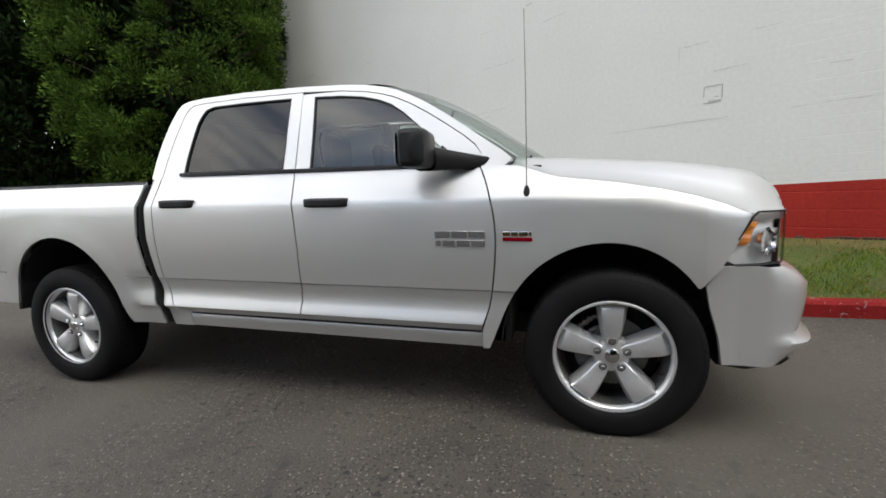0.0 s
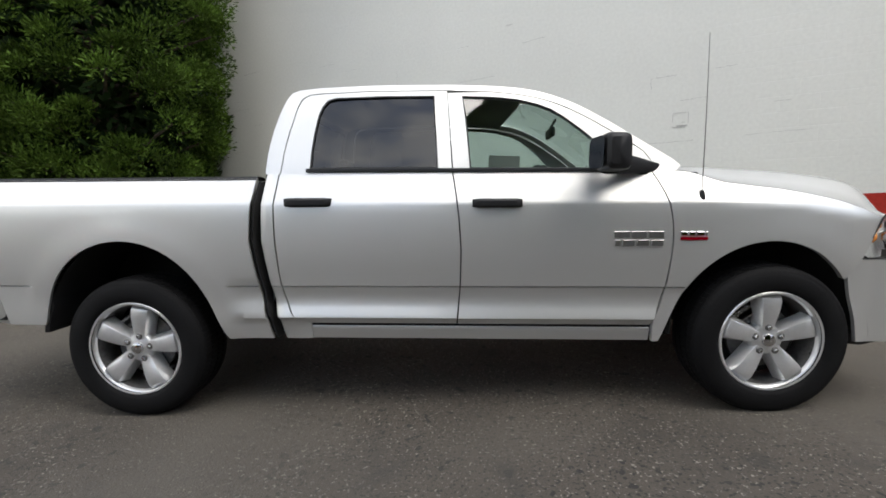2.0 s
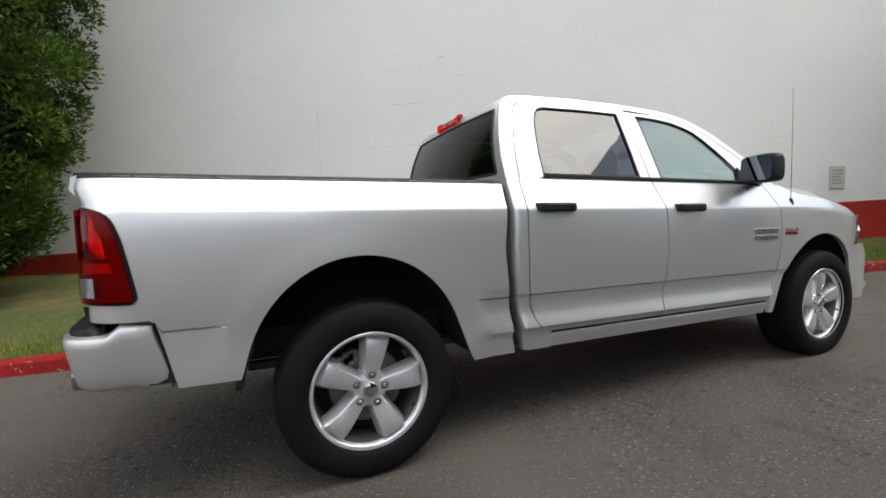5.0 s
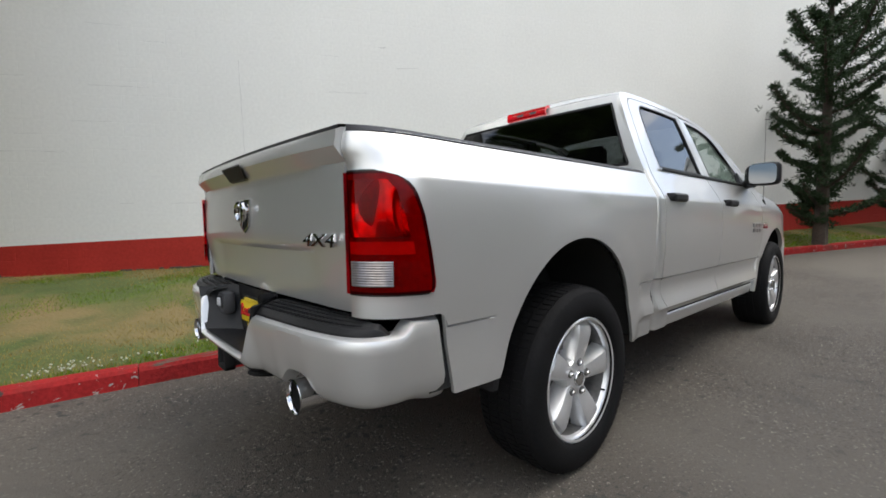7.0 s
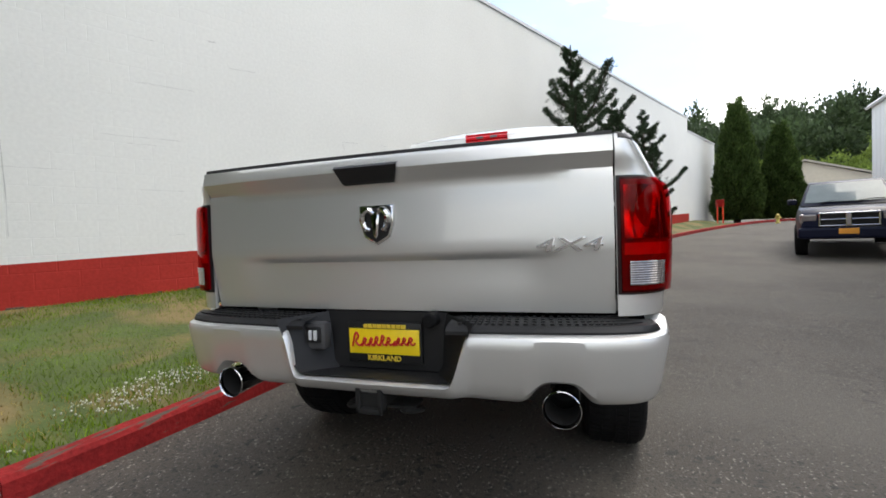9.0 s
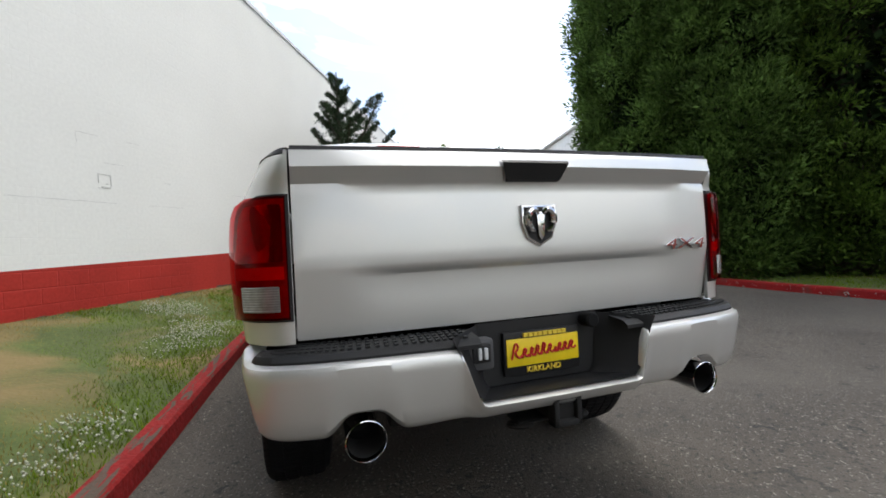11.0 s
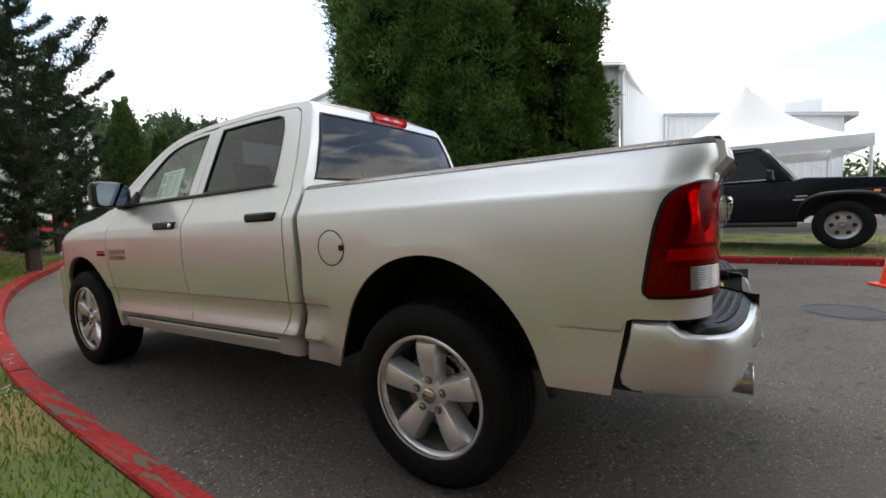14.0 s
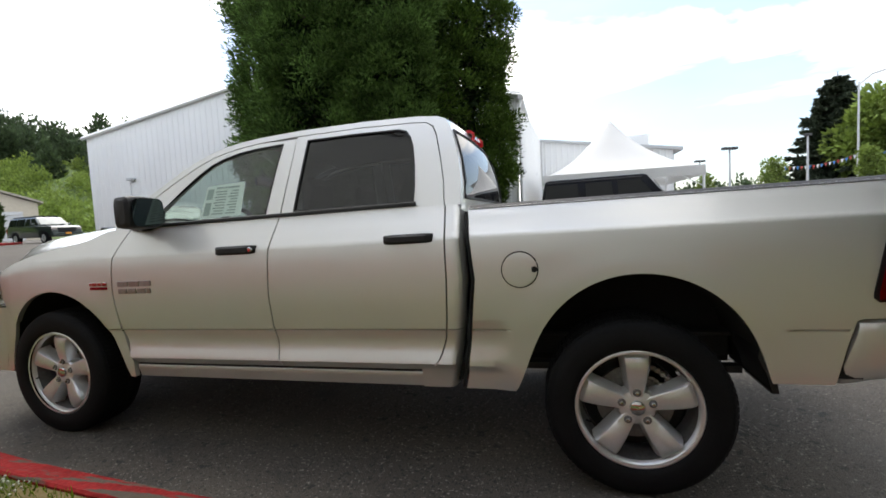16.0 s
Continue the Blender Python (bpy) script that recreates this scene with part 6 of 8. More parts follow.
        bm = lathe(bmesh.new(), [(0.001, 0.0185), (0.0165, 0.0185), (0.019, 0.021), (0.019, 0.035)], 14, 'y', (0.071 * math.cos(a), 0, 0.071 * math.sin(a)))
        tpart("nut_recess", place(bm), ALLOY_SHADE, rim, rake=False)
    bm = lathe(bmesh.new(), [(0.001, 0.004), (0.024, 0.006), (0.032, 0.010), (0.036, 0.018), (0.036, 0.03)], 28, 'y')
    tpart("centre_cap", place(bm), CHROME, rim, rake=False)
    bm = lathe(bmesh.new(), [(0.09, 0.10), (0.175, 0.10), (0.175, 0.125), (0.09, 0.125)], 40, 'y')
    tpart("brake_disc", place(bm), ALLOY_SHADE, rim, rake=False)
    bm = bmesh.new()
    for k in range(7):
        a = radians(112 + 9 * k)
        box(bm, 0.165 * math.cos(a) - 0.03, 0.165 * math.cos(a) + 0.03, 0.075, 0.15, 0.165 * math.sin(a) - 0.03, 0.165 * math.sin(a) + 0.03, 0.006, 1)
    tpart("brake_caliper", place(bm), STEEL, rim, rake=False)
    a = radians(turn - 36 - 72)
    bm = tube(bmesh.new(), [(0.236 * math.cos(a), 0.02, 0.236 * math.sin(a)), (0.222 * math.cos(a), 0.0, 0.222 * math.sin(a))], 0.005, 8)
    tpart("valve", place(bm), RUBBER, rim, rake=False)


wheel(0.0, -1, 80, 0.376)
wheel(3.569, -1, 90, 0.402)
wheel(0.0, 1, 90, 0.378)
wheel(3.569, 1, 96, 0.404)

# ---- trees ----
def sprays(name, centres, ways, length, width, material, parent, seed):
    """Small leaf sprays: folded slips that start at centres and point along ways."""
    rng = np.random.default_rng(seed)
    n = len(centres)
    d = ways / np.linalg.norm(ways, axis=1, keepdims=True)
    r = rng.normal(size=(n, 3))
    s = np.cross(d, r)
    s /= np.linalg.norm(s, axis=1, keepdims=True) + 1e-9
    k = np.cross(d, s)
    ln = length * rng.uniform(0.6, 1.3, n)[:, None]
    w = width * rng.uniform(0.6, 1.3, n)[:, None]
    a = centres
    v = np.stack([a, a + d * ln * 0.45 + s * w + k * w * 0.3, a + d * ln, a + d * ln * 0.45 - s * w + k * w * 0.3], 1).reshape(-1, 3)
    i = np.arange(n)[:, None] * 4
    f = np.concatenate([i + np.array([[0, 1, 2]]), i + np.array([[0, 2, 3]])], 1).reshape(-1, 3)
    ob = cloud_mesh(name, v, f, material)
    ob.parent = parent
    return ob


def unit(rng, n):
    v = rng.normal(size=(n, 3))
    return v / np.linalg.norm(v, axis=1, keepdims=True)


def dense_conifer(label, at, lobes, lumps, per, lump_r, material, seed, length=0.16, width=0.035, trunk=0.25, group=""):
    """A bushy conifer: lobes (dx, dy, z0, z1, r) set with lumps of foliage, open within, the inner shade coloured dark.
    """
    rng = np.random.default_rng(seed)
    root = thing("conifer_tree", label, "tree", group, at=at)
    top = max(q[3] for q in lobes)
    bm = bmesh.new()
    for q in lobes:
        tube(bm, [(q[0] * 0.6, q[1] * 0.6, -0.2), (q[0] * 0.8, q[1] * 0.8, q[3] * 0.4), (q[0], q[1], q[3] * 0.93)], [trunk, trunk * 0.7, 0.03], 9)
    cs = []
    total = sum((q[3] - q[2]) * q[4] for q in lobes)
    for q in lobes:
        m = int(lumps * (q[3] - q[2]) * q[4] / total)
        t = rng.uniform(0, 1, m) ** (1.1 if len(lobes) == 1 else 1.4)
        ang = rng.uniform(0, 2 * np.pi, m)
        if len(lobes) > 1 and math.hypot(q[0], q[1]) > 1.5:
            ang = math.atan2(q[1], q[0]) + rng.normal(0, 1.0, m)
        prof = np.minimum(1.0, 0.62 + 2.4 * t) * np.clip((1 - t) / 0.42, 0.0, 1.0) ** 0.55
        rad = q[4] * prof * (rng.uniform(0.5, 1.0, m) ** 0.6 if len(lobes) == 1 else rng.uniform(0.74, 1.06, m))
        cs.append(np.stack([q[0] + rad * np.cos(ang), q[1] + rad * np.sin(ang), q[2] + (q[3] - q[2]) * t, np.cos(ang), np.sin(ang)], 1))
    cs = np.concatenate(cs)
    for c in cs[:: max(1, len(cs) // 160)]:
        q = min(lobes, key=lambda u: (u[0] - c[0]) ** 2 + (u[1] - c[1]) ** 2)
        tube(bm, [(q[0], q[1], max(0.3, c[2] - 0.5)), ((q[0] + c[0]) / 2, (q[1] + c[1]) / 2, c[2] - 0.35), (c[0], c[1], c[2])], [0.06, 0.04, 0.015], 5)
    part("trunk", bm, BARK, root)
    m = len(cs)
    size = lump_r * rng.uniform(0.6, 1.3, m)
    u = unit(rng, m * per).reshape(m, per, 3)
    out = np.stack([cs[:, 3], cs[:, 4], np.full(m, 0.45)], 1)
    u = u + out[:, None, :] * 0.75
    u /= np.linalg.norm(u, axis=2, keepdims=True)
    pts = cs[:, None, :3] + u * (size[:, None] * rng.uniform(0.35, 1.0, (m, per)))[:, :, None] * np.array([1.0, 1.0, 0.75])
    ways = u + np.array([0, 0, 0.35]) + rng.normal(0, 0.35, (m, per, 3))
    sprays("crown", pts.reshape(-1, 3), ways.reshape(-1, 3), length, width, material, root, seed + 1)
    # core sprays in near-black leaf colour stand for shade between the lumps
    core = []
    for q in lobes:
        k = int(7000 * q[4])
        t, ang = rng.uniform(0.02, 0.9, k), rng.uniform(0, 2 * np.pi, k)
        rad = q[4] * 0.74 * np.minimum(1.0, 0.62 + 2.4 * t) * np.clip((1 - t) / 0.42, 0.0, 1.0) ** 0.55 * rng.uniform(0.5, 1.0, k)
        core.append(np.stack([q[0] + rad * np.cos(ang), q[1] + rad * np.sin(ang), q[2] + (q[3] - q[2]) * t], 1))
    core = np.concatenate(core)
    sprays("inner_crown", core, unit(rng, len(core)) + np.array([0, 0, 0.3]), 0.26, 0.06, LEAF_SHADE, root, seed + 2)
    return root


def open_pine(label, at, height, spread, seed, branches=34, group="", bare=0.05):
    """A windswept pine: a tapered trunk, curved limbs with upturned tips, and flat tufts of needles."""
    rng = np.random.default_rng(seed)
    root = thing("pine_tree", label, "tree", group, at=at)
    bm = bmesh.new()
    pts = [(0.10 * math.sin(3 * t + seed) * t, 0.10 * math.cos(2 * t + seed) * t, height * t) for t in np.linspace(0, 1, 9)]
    pts[0] = (0, 0, -0.2)
    tube(bm, pts, [0.13 * (1 - 0.93 * t) + 0.006 for t in np.linspace(0, 1, 9)], 8)
    part("trunk", bm, BARK, root)
    cs, ws = [], []
    for i in range(branches):
        t = bare + (0.97 - bare) * (i + rng.uniform(0, 0.8)) / branches
        a = i * 2.4 + rng.normal(0, 0.3)
        ln = spread * ramp(t, (0.0, 0.1, 0.3, 0.55, 0.7, 0.86, 1.0), (0.45, 0.56, 0.66, 0.80, 0.50, 0.12, 0.03)) * rng.uniform(0.45, 1.55) + 0.06
        droop = rng.uniform(-0.10, 0.12)
        bx, by = float(np.interp(t * height, [p[2] for p in pts], [p[0] for p in pts])), float(np.interp(t * height, [p[2] for p in pts], [p[1] for p in pts]))
        line = []
        for k in np.linspace(0, 1, 6):
            line.append((bx + math.cos(a) * ln * k, by + math.sin(a) * ln * k, height * t + ln * ((droop + 0.12 + 0.25 * t) * k + 0.40 * k ** 2.6)))
        bm = bmesh.new()
        tube(bm, line, [0.035 * (1 - t) + 0.014 - 0.010 * k for k in np.linspace(0, 1, 6)], 5)
        part("limb", bm, BARK, root)
        m = int(16 + 130 * ln)
        k = rng.uniform(0.02, 1.04, m) ** 0.9
        lx = np.array([p[0] for p in line]), np.array([p[1] for p in line]), np.array([p[2] for p in line])
        kk = np.linspace(0, 1, 6)
        base = np.stack([np.interp(k, kk, c) for c in lx], 1)
        side = rng.normal(0, 1, m) * (0.030 + 0.24 * ln * (1.02 - k).clip(0) * rng.uniform(0.2, 1, m))
        base += np.stack([-math.sin(a) * side, math.cos(a) * side, rng.normal(0.008, 0.020, m)], 1)
        per = 11
        u = unit(rng, m * per).reshape(m, per, 3) * np.array([1, 1, 0.75])
        cs.append((base[:, None, :] + u * 0.036 * rng.uniform(0.3, 1.2, (m, per, 1))).reshape(-1, 3))
        ws.append((u + np.array([0.25 * math.cos(a), 0.25 * math.sin(a), 0.5])).reshape(-1, 3))
    sprays("crown", np.concatenate(cs), np.concatenate(ws), 0.078, 0.0095, PINE, root, seed + 1)
    return root


def cone_cypress(label, at, height, r, seed, n=40000):
    rng = np.random.default_rng(seed)
    root = thing("cypress_tree", label, "tree", "cypresses at the road's end", at=at)
    bm = tube(bmesh.new(), [(0, 0, -0.3), (0, 0, height * 0.9)], [0.2, 0.03], 8)
    part("trunk", bm, BARK, root)
    t = rng.uniform(0, 1, n) ** 1.4
    a = rng.uniform(0, 2 * np.pi, n)
    lump = 1 + 0.10 * np.sin(a * 5 + t * 19) + 0.08 * np.sin(a * 9 - t * 33)
    rad = r * np.minimum(1, 0.75 + 2 * t) * (1 - t) ** 0.55 * lump * rng.uniform(0.8, 1.03, n)
    p = np.stack([rad * np.cos(a), rad * np.sin(a), 0.15 + height * t], 1)
    w = np.stack([np.cos(a) * 0.6, np.sin(a) * 0.6, np.full(n, 0.9)], 1) + rng.normal(0, 0.3, (n, 3))
    # loose leading shoots
    m = n // 70
    q = rng.uniform(0, 1, m)
    lead = rng.integers(0, 4, m) * 1.7
    p2 = np.stack([(0.10 + 0.22 * q) * np.cos(lead) + rng.normal(0, 0.05, m), (0.10 + 0.22 * q) * np.sin(lead) + rng.normal(0, 0.05, m), height * (0.93 + 0.15 * q * (0.6 + 0.1 * lead))], 1)
    p, w = np.concatenate([p, p2]), np.concatenate([w, np.array([0.0, 0.0, 1.0]) + rng.normal(0, 0.5, (m, 3))])
    sprays("crown", p, w, 0.26, 0.05, CYPRESS, root, seed)
    return root


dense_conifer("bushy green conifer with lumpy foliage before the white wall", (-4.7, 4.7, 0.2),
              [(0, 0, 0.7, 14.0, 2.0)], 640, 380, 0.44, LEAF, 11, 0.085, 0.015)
# tree standing in shade; the shade is put into its leaf colour
dense_conifer("dark shaded conifer beside the white wall", (-8.7, 4.3, 0.2), [(0, 0, 0.4, 14.5, 2.5)], 1300, 170, 0.55, LEAF_SHADE, 12, 0.17, 0.030)
# added tree, hidden by its neighbour: keeps sky light off the wall
dense_conifer("unseen conifer added to shade the white wall", (-6.2, 7.3, 0.3), [(0, 0, 0.4, 13.0, 1.9)], 700, 150, 0.5, LEAF_SHADE, 14, 0.17, 0.030)
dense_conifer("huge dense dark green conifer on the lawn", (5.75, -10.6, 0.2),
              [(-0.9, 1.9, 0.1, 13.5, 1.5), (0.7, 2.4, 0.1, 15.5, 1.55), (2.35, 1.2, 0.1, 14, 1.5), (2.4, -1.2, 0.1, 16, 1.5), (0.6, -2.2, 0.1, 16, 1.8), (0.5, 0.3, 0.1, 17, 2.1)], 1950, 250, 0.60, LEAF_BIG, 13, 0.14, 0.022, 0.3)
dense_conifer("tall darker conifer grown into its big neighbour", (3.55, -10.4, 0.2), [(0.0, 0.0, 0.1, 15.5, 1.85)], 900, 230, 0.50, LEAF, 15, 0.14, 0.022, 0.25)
open_pine("dark windswept pine close to the white wall", (10.15, -0.45, 0.45), 5.7, 1.5, 21, 46, "pines by the wall")
open_pine("dark windswept pine close to the white wall", (13.1, -1.75, 0.6), 4.7, 1.5, 22, 34, "pines by the wall")
open_pine("dark windswept pine close to the white wall", (15.4, -3.0, 0.7), 4.8, 1.5, 23, 34, "pines by the wall")
cone_cypress("tall conical cypress at the road's end", (27.6, -9.5, 1.2), 6.7, 1.27, 31)
cone_cypress("conical cypress at the road's end", (29.8, -12.5, 1.2), 5.6, 1.25, 32)

# ---- far hill and woods ----
bm = bmesh.new()
rows = []
for r, h in ((58, 0.0), (66, 0.8), (76, 3.2), (88, 7.5), (100, 11.8), (115, 16.0), (135, 19.5), (170, 20.0), (230, 8.0)):
    row = []
    for i in range(33):
        a = radians(-82 + 98 * i / 32)
        edge = smooth01(i / 5) * smooth01((32 - i) / 5)
        row.append(bm.verts.new((r * math.cos(a), r * math.sin(a), 1.5 + h * edge * (1 + 0.16 * noise.noise(Vector((a * 6, r * 0.03, 0)))))))
    rows.append(row)
for a, b in zip(rows, rows[1:]):
    for j in range(32):
        bm.faces.new((a[j], b[j], b[j + 1], a[j + 1]))
bmesh.ops.recalc_face_normals(bm, faces=bm.faces[:])
tagged(obj("backdrop_hill", bm, HILL, True), "wooded green hillside beyond the road", "hill", kind="structure")


def woods(name, label, n, rlo, rhi, alo, ahi, size, per, spray, material, seed, tall=1.5, base=1.2):
    rng = np.random.default_rng(seed)
    cs, ws = [], []
    for i in range(n):
        a, r = radians(rng.uniform(alo, ahi)), rng.uniform(rlo, rhi)
        edge = smooth01((math.degrees(a) + 82) / 15) * smooth01((16 - math.degrees(a)) / 15)
        z = base + edge * float(np.interp(r, (58, 66, 76, 88, 100, 115, 135, 170, 230), (0.0, 0.8, 3.2, 7.5, 11.8, 16.0, 19.5, 20.0, 8.0)))
        s = size * rng.uniform(0.6, 1.4)
        k = tall * rng.uniform(0.7, 1.5)
        u = unit(rng, per)
        u[:, 2] = np.abs(u[:, 2])
        taper = (1 - 0.6 * u[:, 2:3] * (k > tall * 1.15))
        lump = 1 + 0.25 * np.sin(u[:, :1] * 7 + i) * np.cos(u[:, 1:2] * 6 - i)
        p = u * lump * np.array([s, s, s * k]) * rng.uniform(0.75, 1.0, (per, 1))
        p[:, :2] *= taper
        cs.append(p + np.array([r * math.cos(a), r * math.sin(a), z]))
        ws.append(u + np.array([0, 0, 0.4]) + rng.normal(0, 0.4, (per, 3)))
    ob = sprays(name, np.concatenate(cs), np.concatenate(ws), spray, spray * 0.32, material, None, seed)
    return tagged(ob, label, "woods", kind="stuff")


woods("far_woods", "dark mixed woods on the far hill", 330, 92, 150, -76, 10, 3.6, 900, 0.85, WOODS, 41, 1.7)
woods("hillside_shrubs", "bright green shrubs on the lower hillside", 620, 62, 104, -76, 10, 2.3, 420, 0.42, WOODS_LIGHT, 42, 0.8)
woods("far_woods", "distant tree line behind the lot", 150, 95, 150, -150, -84, 3.0, 200, 1.0, WOODS, 43, 1.3)

# ---- metal buildings across the road ----
def ribbed(p0, p1, top, base, pitch=0.30, deep=0.020):
    """A wall of ribbed sheet from p0 to p1, its upper edge given by top(t)."""
    bm = bmesh.new()
    a, b = Vector((*p0, 0)), Vector((*p1, 0))
    d = b - a
    n = Vector((d.y, -d.x, 0)).normalized()
    m = max(2, int(d.length / pitch))
    lo, hi = [], []
    for i in range(m):
        for f, o in ((0.0, 0.0), (0.62, 0.0), (0.70, deep), (0.92, deep)):
            t = (i + f) / m
            p = a + d * t + n * o
            lo.append(bm.verts.new((p.x, p.y, base)))
            hi.append(bm.verts.new((p.x, p.y, top(t))))
    for i in range(len(lo) - 1):
        bm.faces.new((lo[i], lo[i + 1], hi[i + 1], hi[i]))
    bmesh.ops.recalc_face_normals(bm, faces=bm.faces[:])
    return bm


hall = thing("metal_building", "white ribbed metal hall with a low gable roof", "building")
A, B, CC = (1.6, -13.1), (22.0, -13.1), (1.1, -22.0)
part("front_wall", ribbed(B, A, lambda t: ramp(22.0 - 20.4 * t, (1.6, 11.8, 22.0), (5.60, 7.60, 6.05)), -0.3), METAL_WHITE, hall)
part("side_wall", ribbed(A, CC, lambda t: 5.60 - 0.2 * t, -0.3), METAL_WHITE, hall)
part("far_wall", ribbed((22.0, -30.0), B, lambda t: 6.05, -0.3), METAL_WHITE, hall)
bm = bmesh.new()
grid(bm, [[Vector((x, y, z)) for y in (-13.0, -22.0, -30.0)] for x, z in ((1.45, 5.62), (11.8, 7.66), (22.15, 6.08))])
ext = bmesh.ops.extrude_face_region(bm, geom=bm.faces[:])
for v in ext["geom"]:
    if isinstance(v, bmesh.types.BMVert):
        v.co.z += 0.10
bmesh.ops.recalc_face_normals(bm, faces=bm.faces[:])
part("roof", bm, METAL_WHITE, hall)
bm = bmesh.new()
tube(bm, [(1.45, -12.98, 5.60), (11.8, -12.98, 7.64), (22.15, -12.98, 6.06)], 0.075, 4)
part("gable_trim", bm, METAL_WHITE, hall)
bm = boxes((1.36, 1.56, -22.0, -12.9, 5.42, 5.60), bevel=0.02)
part("gutter", bm, METAL_WHITE, hall)
for pipe in ([(1.44, -12.98, 5.45), (1.50, -12.98, 5.2), (1.52, -13.0, 0.0)], [(1.0, -21.85, 5.3), (1.02, -21.8, 0.0)]):
    part("downspout", tube(bmesh.new(), pipe, 0.055, 8), METAL_WHITE, hall)
for x, y, z in ((19.4, -13.1, 3.95), (1.40, -19.4, 3.35)):
    bm = boxes((x - 0.18, x + 0.18, y - 0.05, y + 0.22, z - 0.05, z + 0.06), (x - 0.05, x + 0.05, y, y + 0.08, z - 0.16, z - 0.03), bevel=0.02)
    part("wall_lamp", bm, TRIM_GREY, hall)
wing_b = thing("metal_building", "low white flat-roofed wing of the metal hall", "building")
part("front_wall", ribbed(CC, (-5.6, -22.0), lambda t: 5.35 - 1.05 * t, -0.3), METAL_WHITE, wing_b)
part("side_wall", ribbed((-5.6, -22.0), (-5.6, -34.0), lambda t: 4.3, -0.3), METAL_WHITE, wing_b)
bm = prism([(1.1, 5.35), (1.1, 5.47), (-6.0, 4.42), (-6.0, 4.25)], 'y', -34.0, -21.85)
part("roof", bm, TRIM_GREY, wing_b)
part("roof_box", boxes((-6.9, -5.0, -37.0, -35.0, 4.0, 7.3), bevel=0.03), METAL_WHITE, wing_b)

# ---- peaked tent ----
TENT = 2.85
tent = thing("peaked_tent", "white peaked canopy tent on slim posts", "tent", at=(-2.0, -17.35, 0.0))
bm = bmesh.new()
rows = []
for t in np.linspace(0.02, 1, 18):
    z = 2.80 + 2.42 * (1 - t) ** 1.42
    ring = []
    for k in range(48):
        a = 2 * math.pi * (k + 0.5) / 48 - math.pi / 4
        c, q = (math.cos(a), math.sin(a)), 1 / max(abs(math.cos(a)), abs(math.sin(a)))
        q = 1 + (q - 1) * t ** 0.8
        edge = 1 - abs(abs(c[0]) - abs(c[1]))
        ring.append(Vector((TENT * t * c[0] * q, TENT * t * c[1] * q, z + 0.10 * edge * t * (1 - t))))
    rows.append(ring + [ring[0]])
grid(bm, rows)
part("canopy", bm, CANVAS, tent, "", True)
bm = bmesh.new()
for sx, sy, ex_, ey in ((-1, -1, 1, -1), (1, -1, 1, 1), (1, 1, -1, 1), (-1, 1, -1, -1)):
    pts = [(TENT * (sx + (ex_ - sx) * f), TENT * (sy + (ey - sy) * f)) for f in np.linspace(0, 1, 13)]
    grid(bm, [[Vector((x, y, 2.805)) for x, y in pts], [Vector((x * 1.003, y * 1.003, 2.44 + 0.02 * (i % 2))) for i, (x, y) in enumerate(pts)]])
part("valance", bm, CANVAS, tent)
for x, y in ((-1, -1), (1, -1), (1, 1), (-1, 1)):
    x, y = x * (TENT - 0.05), y * (TENT - 0.05)
    part("post", tube(bmesh.new(), [(x, y, 0.0), (x, y, 2.80)], 0.045, 10), METAL_WHITE, tent)
    part("brace", tube(bmesh.new(), [(x, y, 2.05), (x * 0.75, y, 2.45)], 0.02, 6), METAL_WHITE, tent)

